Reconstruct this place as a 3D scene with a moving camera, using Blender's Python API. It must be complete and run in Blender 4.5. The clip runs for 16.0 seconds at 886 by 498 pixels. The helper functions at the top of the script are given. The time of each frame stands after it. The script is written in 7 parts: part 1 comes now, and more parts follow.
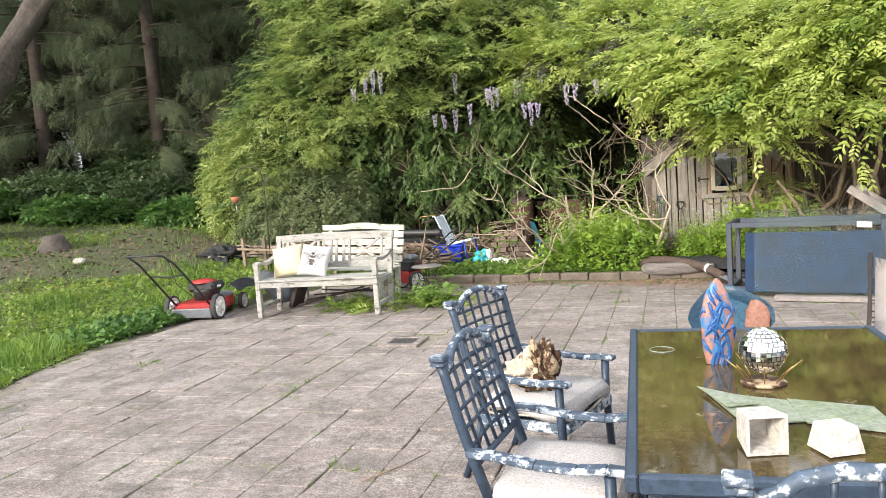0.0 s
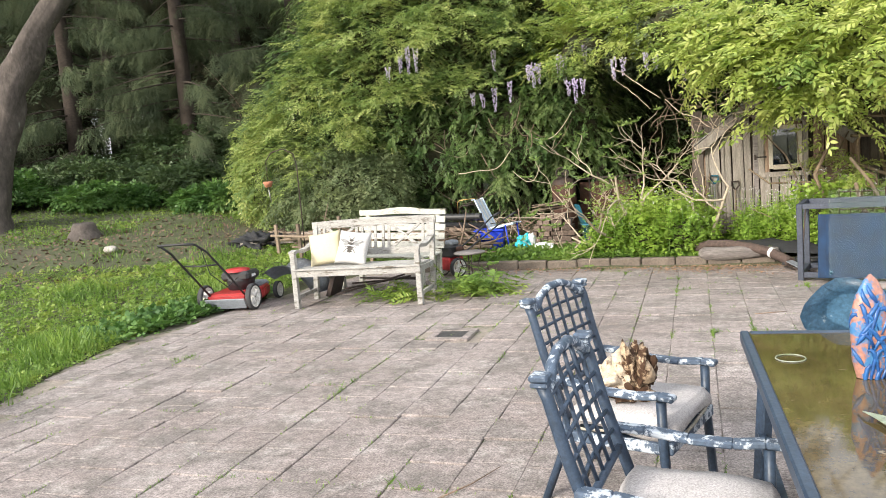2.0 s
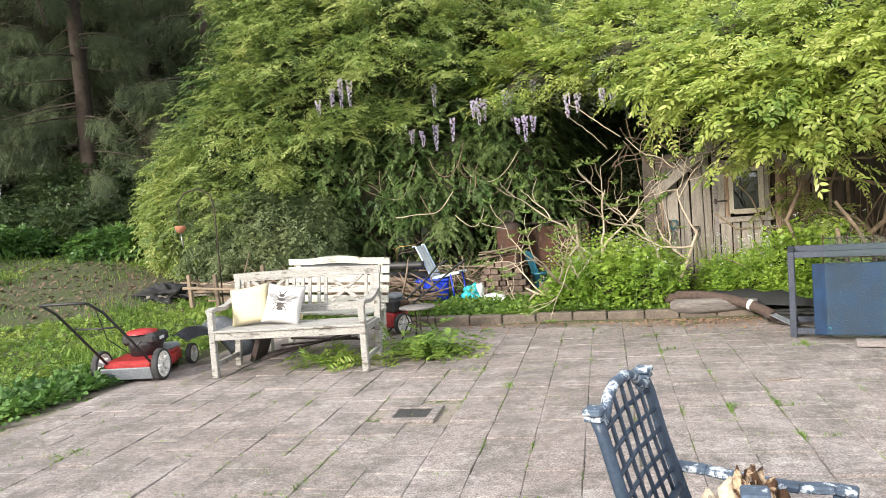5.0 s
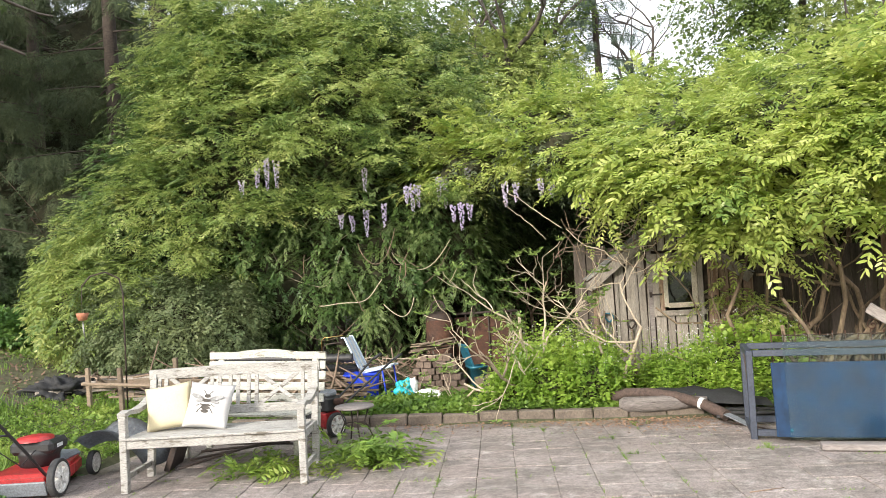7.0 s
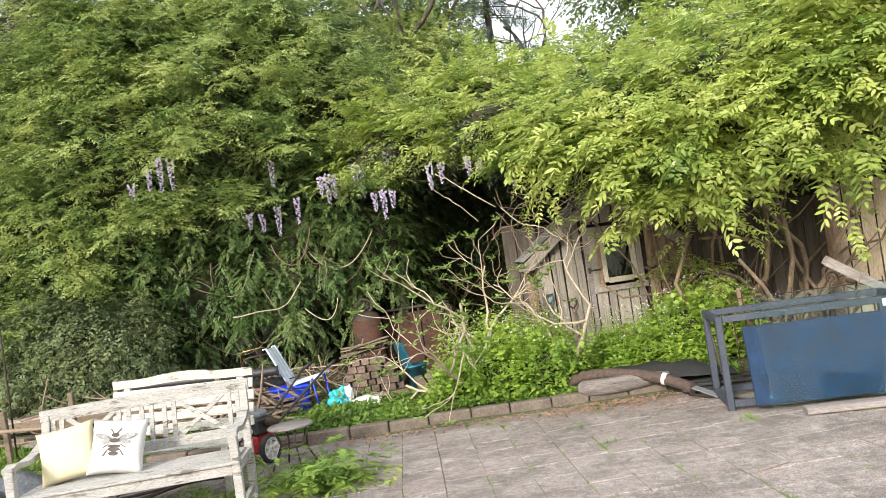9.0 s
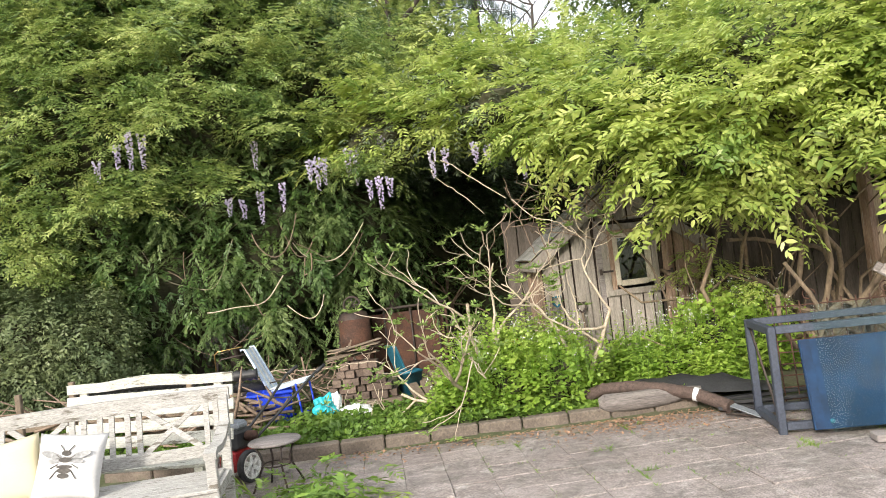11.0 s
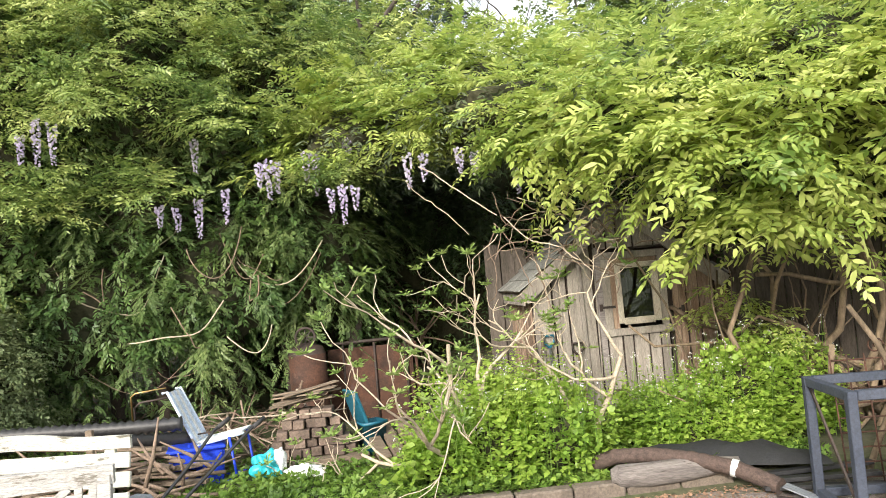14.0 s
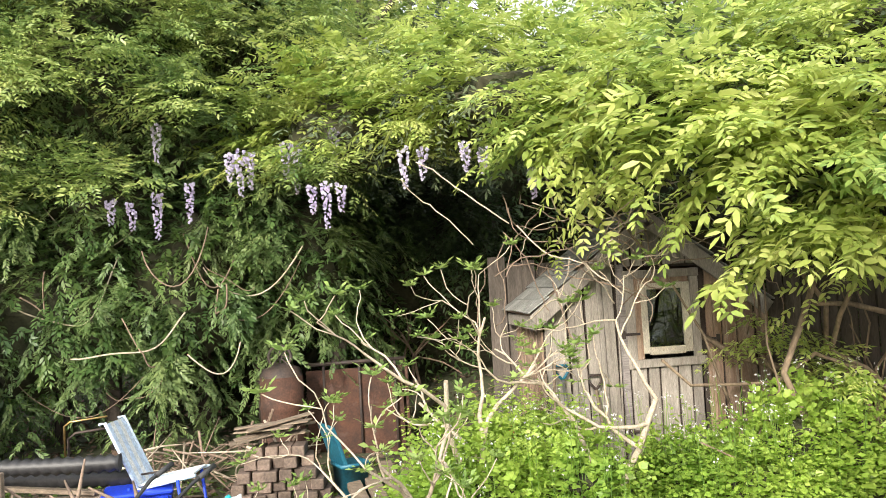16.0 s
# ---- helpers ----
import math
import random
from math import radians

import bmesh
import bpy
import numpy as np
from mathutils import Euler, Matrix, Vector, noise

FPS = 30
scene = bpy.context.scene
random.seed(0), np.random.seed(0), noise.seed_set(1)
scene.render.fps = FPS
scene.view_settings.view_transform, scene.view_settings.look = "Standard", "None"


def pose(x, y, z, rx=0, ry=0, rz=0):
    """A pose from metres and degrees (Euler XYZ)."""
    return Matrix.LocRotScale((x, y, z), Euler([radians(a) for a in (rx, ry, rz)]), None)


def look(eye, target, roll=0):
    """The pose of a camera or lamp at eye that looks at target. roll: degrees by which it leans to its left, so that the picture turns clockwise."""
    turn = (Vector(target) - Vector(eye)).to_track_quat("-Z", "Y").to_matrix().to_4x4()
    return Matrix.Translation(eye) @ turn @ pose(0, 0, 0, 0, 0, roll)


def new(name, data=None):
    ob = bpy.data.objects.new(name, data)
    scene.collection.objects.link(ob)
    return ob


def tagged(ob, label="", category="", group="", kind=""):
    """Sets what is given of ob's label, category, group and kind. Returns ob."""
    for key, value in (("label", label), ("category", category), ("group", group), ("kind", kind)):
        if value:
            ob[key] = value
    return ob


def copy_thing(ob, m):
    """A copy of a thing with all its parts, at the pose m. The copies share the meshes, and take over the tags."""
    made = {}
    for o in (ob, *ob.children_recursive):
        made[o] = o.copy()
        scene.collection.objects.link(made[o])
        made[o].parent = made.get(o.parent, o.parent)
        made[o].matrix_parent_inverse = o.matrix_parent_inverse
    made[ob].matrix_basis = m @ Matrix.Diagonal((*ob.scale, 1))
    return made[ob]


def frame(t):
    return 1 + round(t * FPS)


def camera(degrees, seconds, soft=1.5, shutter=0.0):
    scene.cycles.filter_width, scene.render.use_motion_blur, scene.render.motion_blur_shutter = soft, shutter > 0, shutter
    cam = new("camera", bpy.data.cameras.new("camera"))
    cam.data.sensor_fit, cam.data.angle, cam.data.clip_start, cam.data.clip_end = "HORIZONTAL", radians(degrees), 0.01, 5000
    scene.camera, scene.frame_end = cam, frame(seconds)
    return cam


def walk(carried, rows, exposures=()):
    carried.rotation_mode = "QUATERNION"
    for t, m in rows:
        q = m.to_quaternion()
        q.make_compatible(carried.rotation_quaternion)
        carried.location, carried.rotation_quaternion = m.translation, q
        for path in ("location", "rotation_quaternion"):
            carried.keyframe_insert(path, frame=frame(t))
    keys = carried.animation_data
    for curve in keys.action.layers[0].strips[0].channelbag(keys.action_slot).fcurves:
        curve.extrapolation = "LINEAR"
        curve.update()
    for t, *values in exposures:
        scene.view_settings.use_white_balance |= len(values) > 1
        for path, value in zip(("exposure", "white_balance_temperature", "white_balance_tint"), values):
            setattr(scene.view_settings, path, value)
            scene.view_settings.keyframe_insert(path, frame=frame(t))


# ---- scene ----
cam = camera(60.5, 16.0, 0.6)
PATH = [
    (0, (3.017, 0.009, 1.513), (2.315, 1.872, 1.32), -4.0),
    (0.5, (3.008, 0.09, 1.514), (2.238, 1.926, 1.32), -2.5),
    (1, (2.967, 0.174, 1.511), (2.136, 1.981, 1.301), -2.4),
    (1.5, (2.873, 0.277, 1.502), (2.01, 2.065, 1.259), -2.2),
    (2, (2.648, 0.396, 1.514), (1.88, 2.228, 1.281), -4.7),
    (2.5, (2.494, 0.517, 1.523), (1.739, 2.353, 1.278), -4.7),
    (3, (2.44, 0.705, 1.52), (1.713, 2.559, 1.335), -3.5),
    (3.2, (2.387, 0.774, 1.536), (1.671, 2.631, 1.338), -3.6),
    (5.3, (1.878, 1.466, 1.51), (1.356, 3.393, 1.382), -4.0),
    (5.5, (1.843, 1.533, 1.529), (1.342, 3.465, 1.403), -3.7),
    (6, (1.705, 1.62, 1.574), (1.259, 3.566, 1.465), -3.3),
    (6.2, (1.612, 1.635, 1.604), (1.241, 3.6, 1.601), -2.8),
    (6.5, (1.492, 1.71, 1.603), (1.185, 3.684, 1.697), -5.3),
    (7, (1.366, 1.751, 1.599), (1.085, 3.73, 1.668), -3.3),
    (7.5, (1.292, 1.897, 1.594), (1.001, 3.875, 1.651), -3.7),
    (8, (1.216, 2.146, 1.581), (0.951, 4.128, 1.639), -3.6),
    (8.5, (1.074, 2.356, 1.56), (0.906, 4.348, 1.617), -4.1),
    (9, (0.965, 2.515, 1.547), (0.94, 4.515, 1.585), -8.5),
    (9.2, (0.955, 2.598, 1.545), (0.958, 4.598, 1.571), -8.1),
    (11.3, (0.602, 3.527, 1.544), (0.654, 5.526, 1.576), -6.9),
    (11.5, (0.63, 3.639, 1.536), (0.672, 5.638, 1.573), -6.9),
    (12, (0.642, 3.906, 1.544), (0.686, 5.905, 1.58), -6.0),
    (12.5, (0.576, 4.15, 1.577), (0.649, 6.149, 1.621), -6.2),
    (13, (0.469, 4.378, 1.593), (0.639, 6.37, 1.627), -8.2),
    (13.5, (0.523, 4.58, 1.607), (0.689, 6.571, 1.684), -7.7),
    (14, (0.55, 4.764, 1.583), (0.706, 6.756, 1.668), -5.2),
    (14.5, (0.534, 5.011, 1.58), (0.701, 7.003, 1.64), -5.1),
    (15, (0.5, 5.28, 1.601), (0.7, 7.269, 1.648), -5.4),
    (15.5, (0.55, 5.547, 1.616), (0.724, 7.539, 1.681), -5.2),
    (16, (0.605, 5.814, 1.667), (0.774, 7.805, 1.77), -3.4),
]
walk(cam, [(t, look(eye, target, roll)) for t, eye, target, roll in PATH], [(0, 1.0), (9, 1.0), (13, 1.1), (16, 1.38)])

# ---------------------------------------------------------------- light
world = bpy.data.worlds.new("sky")
scene.world = world
world.use_nodes = True
wn = world.node_tree.nodes
sky = wn.new("ShaderNodeTexSky")
sky.sky_type = "NISHITA"
sky.sun_disc = False
SUN_EL, SUN_AZ = radians(25), radians(205)
sky.sun_elevation, sky.sun_rotation = SUN_EL, SUN_AZ
sky.air_density, sky.dust_density, sky.ozone_density = 1.0, 4.0, 1.0
# a high thin cloud layer whitens the blue of the sky
veil = wn.new("ShaderNodeMix")
veil.data_type = "RGBA"
veil.inputs[0].default_value = 0.6
veil.inputs[7].default_value = (11.0, 11.2, 11.5, 1)
world.node_tree.links.new(sky.outputs[0], veil.inputs[6])
world.node_tree.links.new(veil.outputs[2], wn["Background"].inputs[0])
wn["Background"].inputs[1].default_value = 0.11
sun_data = bpy.data.lights.new("sun", "SUN")
sun_data.energy, sun_data.angle, sun_data.color = 2.5, radians(9), (1.0, 0.94, 0.84)
sun = new("sun", sun_data)
sun.matrix_world = look((0, 0, 30), Vector((0, 0, 30)) - Vector((math.sin(SUN_AZ) * math.cos(SUN_EL), math.cos(SUN_AZ) * math.cos(SUN_EL), math.sin(SUN_EL))))

# ---------------------------------------------------------------- materials


def surface(name, c1, c2, scale=4.0, rough=0.7, bump=0.2, metal=0.0, fine=60.0, spots=None, spot_scale=8.0, spot_at=0.6, stretch=(1, 1, 1), vary=0.0):
    """A procedural surface: two colours mixed by a broad noise, a fine grain, optional blotches (wear, lichen), relief, and a tint per object."""
    m = bpy.data.materials.new(name)
    m.use_nodes = True
    nt = m.node_tree
    n, l = nt.nodes, nt.links
    bsdf = n["Principled BSDF"]
    co, inf = n.new("ShaderNodeTexCoord"), n.new("ShaderNodeObjectInfo")
    mp = n.new("ShaderNodeMapping")
    mp.inputs["Scale"].default_value = stretch
    l.new(co.outputs["Object"], mp.inputs[0])
    w = n.new("ShaderNodeMath")
    w.operation = "MULTIPLY"
    w.inputs[1].default_value = 37.0
    l.new(inf.outputs["Random"], w.inputs[0])

    def grain(s, detail):
        t = n.new("ShaderNodeTexNoise")
        t.noise_dimensions = "4D"
        t.inputs["Scale"].default_value, t.inputs["Detail"].default_value, t.inputs["Roughness"].default_value = s, detail, 0.65
        l.new(mp.outputs[0], t.inputs["Vector"])
        l.new(w.outputs[0], t.inputs["W"])
        return t

    def ramp(src, a, b):
        r = n.new("ShaderNodeMapRange")
        r.inputs[1].default_value, r.inputs[2].default_value = a, b
        l.new(src, r.inputs[0])
        return r.outputs[0]

    def mix(f, a, b):
        x = n.new("ShaderNodeMix")
        x.data_type = "RGBA"
        l.new(f, x.inputs[0])
        for sock, v in ((x.inputs[6], a), (x.inputs[7], b)):
            if isinstance(v, tuple):
                sock.default_value = (*v, 1)
            else:
                l.new(v, sock)
        return x.outputs[2]

    big, small = grain(scale, 5), grain(fine, 3)
    col = mix(ramp(big.outputs[0], 0.3, 0.7), c1, c2)
    dark = mix(ramp(small.outputs[0], 0.25, 0.75), (0.55, 0.55, 0.55), (1.4, 1.4, 1.4))
    mul = n.new("ShaderNodeMix")
    mul.data_type, mul.blend_type = "RGBA", "MULTIPLY"
    mul.inputs[0].default_value = 1.0
    l.new(col, mul.inputs[6])
    l.new(dark, mul.inputs[7])
    col = mul.outputs[2]
    if spots:
        sp = grain(spot_scale, 6)
        col = mix(ramp(sp.outputs[0], spot_at, spot_at + 0.06), col, spots)
    if vary:
        hv = n.new("ShaderNodeHueSaturation")
        hv.inputs["Fac"].default_value = 1
        vv = n.new("ShaderNodeMapRange")
        vv.inputs[3].default_value, vv.inputs[4].default_value = 1 - vary, 1 + vary
        l.new(inf.outputs["Random"], vv.inputs[0])
        l.new(vv.outputs[0], hv.inputs["Value"])
        l.new(col, hv.inputs["Color"])
        col = hv.outputs[0]
    l.new(col, bsdf.inputs["Base Color"])
    bsdf.inputs["Roughness"].default_value, bsdf.inputs["Metallic"].default_value = rough, metal
    if bump:
        bp = n.new("ShaderNodeBump")
        bp.inputs["Strength"].default_value, bp.inputs["Distance"].default_value = bump, 0.01
        l.new(small.outputs[0], bp.inputs["Height"])
        l.new(bp.outputs[0], bsdf.inputs["Normal"])
    return m


def leafy(name, c1, c2, c3, translucent=0.35, rough=0.5):
    """Foliage: each leaflet takes its own tint between three greens, and lets some light through."""
    m = bpy.data.materials.new(name)
    m.use_nodes = True
    n, l = m.node_tree.nodes, m.node_tree.links
    bsdf, out = n["Principled BSDF"], n["Material Output"]
    geo = n.new("ShaderNodeNewGeometry")
    r = n.new("ShaderNodeValToRGB")
    r.color_ramp.elements[0].color, r.color_ramp.elements[1].color = (*c1, 1), (*c3, 1)
    e = r.color_ramp.elements.new(0.5)
    e.color = (*c2, 1)
    co = n.new("ShaderNodeTexCoord")
    t = n.new("ShaderNodeTexNoise")
    t.inputs["Scale"].default_value, t.inputs["Detail"].default_value = 1.7, 4
    l.new(co.outputs["Object"], t.inputs["Vector"])
    add = n.new("ShaderNodeMath")
    add.operation = "MULTIPLY_ADD"
    add.inputs[1].default_value, add.inputs[2].default_value = 1.9, -0.72
    l.new(t.outputs[0], add.inputs[0])
    av = n.new("ShaderNodeMath")
    av.operation = "MULTIPLY_ADD"
    av.inputs[1].default_value = 0.45
    l.new(geo.outputs["Random Per Island"], av.inputs[0])
    l.new(add.outputs[0], av.inputs[2])
    l.new(av.outputs[0], r.inputs[0])
    l.new(r.outputs[0], bsdf.inputs["Base Color"])
    bsdf.inputs["Roughness"].default_value = rough
    tr = n.new("ShaderNodeBsdfTranslucent")
    l.new(r.outputs[0], tr.inputs[0])
    mx = n.new("ShaderNodeMixShader")
    mx.inputs[0].default_value = translucent
    l.new(bsdf.outputs[0], mx.inputs[1])
    l.new(tr.outputs[0], mx.inputs[2])
    l.new(mx.outputs[0], out.inputs[0])
    return m


def paving(name):
    """Worn concrete: broad stains that run across the joints, blotches, exposed pale and dark grit, and a tint for each slab."""
    m = bpy.data.materials.new(name)
    m.use_nodes = True
    n, l = m.node_tree.nodes, m.node_tree.links
    bsdf = n["Principled BSDF"]
    geo, inf = n.new("ShaderNodeNewGeometry"), n.new("ShaderNodeObjectInfo")

    def grain(s, detail, lo, hi, a, b):
        t, r = n.new("ShaderNodeTexNoise"), n.new("ShaderNodeMapRange")
        t.inputs["Scale"].default_value, t.inputs["Detail"].default_value, t.inputs["Roughness"].default_value = s, detail, 0.65
        l.new(geo.outputs["Position"], t.inputs["Vector"])
        for k, v in zip((1, 2, 3, 4), (lo, hi, a, b)):
            r.inputs[k].default_value = v
        l.new(t.outputs[0], r.inputs[0])
        return r.outputs[0], t.outputs[0]

    def mix(kind, f, a, b):
        x = n.new("ShaderNodeMix")
        x.data_type, x.blend_type = "RGBA", kind
        for sock, v in ((x.inputs[0], f), (x.inputs[6], a), (x.inputs[7], b)):
            if isinstance(v, tuple):
                sock.default_value = (*v, 1)
            elif isinstance(v, float):
                sock.default_value = v
            else:
                l.new(v, sock)
        return x.outputs[2]

    broad, _ = grain(0.55, 5, 0.35, 0.65, 0, 1)
    stain, _ = grain(2.6, 8, 0.45, 0.6, 0, 0.7)
    pale, _ = grain(3.7, 6, 0.55, 0.68, 0, 0.6)
    grit, raw = grain(90, 4, 0.33, 0.68, 0.5, 1.5)
    mid, _ = grain(17, 5, 0.32, 0.68, 0.72, 1.26)
    col = mix("MIX", broad, (0.225, 0.186, 0.172), (0.31, 0.272, 0.26))
    col = mix("MIX", stain, col, (0.145, 0.13, 0.118))
    col = mix("MIX", pale, col, (0.40, 0.366, 0.345))
    col = mix("MULTIPLY", 1.0, col, grit)
    col = mix("MULTIPLY", 1.0, col, mid)
    hv, vv = n.new("ShaderNodeHueSaturation"), n.new("ShaderNodeMapRange")
    vv.inputs[3].default_value, vv.inputs[4].default_value = 0.9, 1.08
    l.new(geo.outputs["Random Per Island"], vv.inputs[0])
    l.new(vv.outputs[0], hv.inputs["Value"])
    l.new(col, hv.inputs["Color"])
    l.new(hv.outputs[0], bsdf.inputs["Base Color"])
    bsdf.inputs["Roughness"].default_value = 0.9
    bp = n.new("ShaderNodeBump")
    bp.inputs["Strength"].default_value, bp.inputs["Distance"].default_value = 0.8, 0.006
    l.new(raw, bp.inputs["Height"])
    l.new(bp.outputs[0], bsdf.inputs["Normal"])
    return m


M = {}
M["paver"] = paving("concrete_paver")
M["joint"] = surface("joint_soil", (0.20, 0.17, 0.14), (0.31, 0.27, 0.23), 6, 0.95, 0.6, spots=(0.07, 0.1, 0.03), spot_at=0.55)
M["curb"] = surface("curb_concrete", (0.10, 0.08, 0.065), (0.19, 0.155, 0.125), 6, 0.9, 0.5, spots=(0.12, 0.11, 0.08), vary=0.12)
M["soil"] = surface("lawn_soil", (0.06, 0.085, 0.025), (0.085, 0.075, 0.05), 0.9, 0.95, 1.0, fine=18, spots=(0.11, 0.095, 0.075), spot_scale=0.35, spot_at=0.56)
M["white_wood"] = surface("peeling_white_paint", (0.45, 0.44, 0.42), (0.32, 0.31, 0.29), 8, 0.85, 0.9, spots=(0.16, 0.145, 0.12), spot_scale=9, spot_at=0.56, stretch=(0.7, 3, 3))
M["white_fresh"] = surface("white_paint_worn", (0.54, 0.53, 0.48), (0.42, 0.42, 0.37), 7, 0.8, 0.7, spots=(0.14, 0.13, 0.10), spot_scale=8, spot_at=0.58, stretch=(0.7, 3, 3))
M["grey_board"] = surface("weathered_board", (0.20, 0.175, 0.15), (0.36, 0.325, 0.285), 3, 0.9, 0.6, fine=35, spots=(0.16, 0.13, 0.10), spot_scale=6, spot_at=0.64, stretch=(7, 7, 0.7), vary=0.22)
M["brown_board"] = surface("brown_board", (0.20, 0.12, 0.08), (0.36, 0.27, 0.2), 3, 0.9, 0.6, fine=35, spots=(0.42, 0.38, 0.33), spot_scale=5, spot_at=0.6, stretch=(7, 7, 0.7), vary=0.2)
M["pale_frame"] = surface("pale_window_frame", (0.42, 0.37, 0.29), (0.56, 0.51, 0.42), 5, 0.85, 0.4, fine=50, spots=(0.25, 0.2, 0.15), spot_scale=12, spot_at=0.62, stretch=(3, 3, 1))
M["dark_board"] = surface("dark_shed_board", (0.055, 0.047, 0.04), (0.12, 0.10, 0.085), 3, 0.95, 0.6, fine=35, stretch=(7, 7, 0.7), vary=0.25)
M["tan_board"] = surface("tan_fence_board", (0.48, 0.38, 0.27), (0.6, 0.5, 0.38), 3, 0.9, 0.4, fine=30, spots=(0.3, 0.22, 0.15), spot_scale=5, spot_at=0.68, stretch=(7, 7, 0.7), vary=0.12)
M["timber"] = surface("old_timber", (0.14, 0.105, 0.075), (0.27, 0.21, 0.155), 4, 0.9, 0.5, fine=40, stretch=(1, 5, 5), vary=0.25)
M["log"] = surface("bleached_log", (0.19, 0.165, 0.155), (0.31, 0.28, 0.27), 4, 0.9, 0.6, fine=30, spots=(0.15, 0.13, 0.12), spot_scale=7, spot_at=0.62, stretch=(0.6, 5, 5))
M["old_log"] = surface("grey_rotten_log", (0.11, 0.095, 0.09), (0.24, 0.215, 0.2), 5, 0.9, 0.9, fine=30, spots=(0.06, 0.05, 0.045), spot_scale=8, spot_at=0.58, stretch=(0.5, 5, 5))
M["bark"] = surface("rough_bark", (0.055, 0.045, 0.04), (0.115, 0.097, 0.086), 6, 0.95, 1.0, fine=20, spots=(0.2, 0.2, 0.18), spot_scale=7, spot_at=0.64, stretch=(1, 1, 0.5))
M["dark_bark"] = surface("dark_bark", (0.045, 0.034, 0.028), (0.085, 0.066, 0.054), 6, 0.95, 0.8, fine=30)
M["vine"] = surface("vine_bark", (0.11, 0.08, 0.055), (0.28, 0.21, 0.14), 7, 0.9, 0.6, fine=40, stretch=(1, 1, 0.4))
M["pale_twig"] = surface("pale_twig", (0.40, 0.33, 0.25), (0.52, 0.44, 0.34), 9, 0.85, 0.4)
M["twig"] = surface("brown_twig", (0.16, 0.11, 0.08), (0.27, 0.2, 0.15), 9, 0.9, 0.4)
M["shingle"] = surface("roof_shingle", (0.20, 0.2, 0.19), (0.3, 0.3, 0.28), 5, 0.95, 0.7, fine=90, spots=(0.12, 0.15, 0.06), spot_scale=6, spot_at=0.62, vary=0.2)
M["steel_blue"] = surface("blue_grey_paint", (0.024, 0.042, 0.072), (0.042, 0.065, 0.105), 6, 0.45, 0.1, spots=(0.5, 0.53, 0.56), spot_scale=14, spot_at=0.7)
M["steel_worn"] = surface("blue_grey_paint_worn", (0.05, 0.075, 0.12), (0.08, 0.115, 0.165), 6, 0.6, 0.3, spots=(0.48, 0.53, 0.59), spot_scale=24, spot_at=0.51)
M["frame_paint"] = surface("dusty_blue_paint", (0.032, 0.04, 0.062), (0.06, 0.07, 0.095), 3, 0.6, 0.15, spots=(0.2, 0.19, 0.18), spot_scale=11, spot_at=0.68)
M["board_blue"] = surface("blue_foam_board", (0.002, 0.02, 0.062), (0.003, 0.028, 0.078), 3, 0.8, 0.0, fine=6, spots=(0.006, 0.036, 0.09), spot_scale=5, spot_at=0.7)
M["cushion"] = surface("dirty_seat_fabric", (0.37, 0.345, 0.34), (0.51, 0.485, 0.485), 5, 0.95, 0.3, fine=160, spots=(0.33, 0.3, 0.26), spot_scale=6, spot_at=0.64)
M["cushion_edge"] = surface("mossy_seat_fabric", (0.26, 0.24, 0.19), (0.42, 0.39, 0.34), 9, 0.95, 0.4, fine=120)
M["cream"] = surface("cream_fabric", (0.62, 0.56, 0.39), (0.58, 0.51, 0.33), 3, 0.95, 0.15, fine=250)
M["white_cloth"] = surface("white_fabric", (0.60, 0.59, 0.58), (0.53, 0.52, 0.51), 4, 0.95, 0.15, fine=250)
M["ink"] = surface("dark_print", (0.06, 0.055, 0.05), (0.1, 0.09, 0.08), 20, 0.9, 0)
M["ink_grey"] = surface("grey_print", (0.2, 0.2, 0.2), (0.34, 0.34, 0.34), 30, 0.9, 0)
M["red"] = surface("red_paint", (0.42, 0.03, 0.03), (0.3, 0.025, 0.03), 8, 0.4, 0.05, spots=(0.2, 0.12, 0.08), spot_at=0.66)
M["black"] = surface("black_plastic", (0.018, 0.018, 0.02), (0.035, 0.035, 0.037), 8, 0.5, 0.1, spots=(0.12, 0.11, 0.1), spot_at=0.68)
M["rubber"] = surface("black_rubber", (0.03, 0.03, 0.032), (0.055, 0.055, 0.057), 8, 0.8, 0.3)
M["wheel_white"] = surface("white_plastic", (0.75, 0.75, 0.73), (0.65, 0.64, 0.62), 9, 0.5, 0.05)
M["grey_plastic"] = surface("grey_plastic", (0.15, 0.165, 0.19), (0.23, 0.25, 0.275), 6, 0.55, 0.1, spots=(0.3, 0.3, 0.29), spot_at=0.64)
M["steel"] = surface("dull_steel", (0.42, 0.42, 0.42), (0.3, 0.29, 0.28), 9, 0.4, 0.1, metal=0.8)
M["rust"] = surface("rusty_iron", (0.035, 0.02, 0.015), (0.10, 0.042, 0.024), 6, 0.85, 0.5, spots=(0.09, 0.05, 0.04), spot_at=0.58)
M["iron"] = surface("dark_iron", (0.025, 0.022, 0.022), (0.07, 0.045, 0.035), 9, 0.7, 0.2)
M["brown_sock"] = surface("pipe_fabric_sock", (0.05, 0.035, 0.03), (0.11, 0.075, 0.062), 30, 0.9, 0.6, fine=90)
M["tarp"] = surface("black_liner", (0.012, 0.0125, 0.014), (0.026, 0.027, 0.03), 5, 0.75, 0.4)
M["royal"] = surface("royal_blue_plastic", (0.01, 0.04, 0.5), (0.015, 0.06, 0.62), 5, 0.45, 0.05)
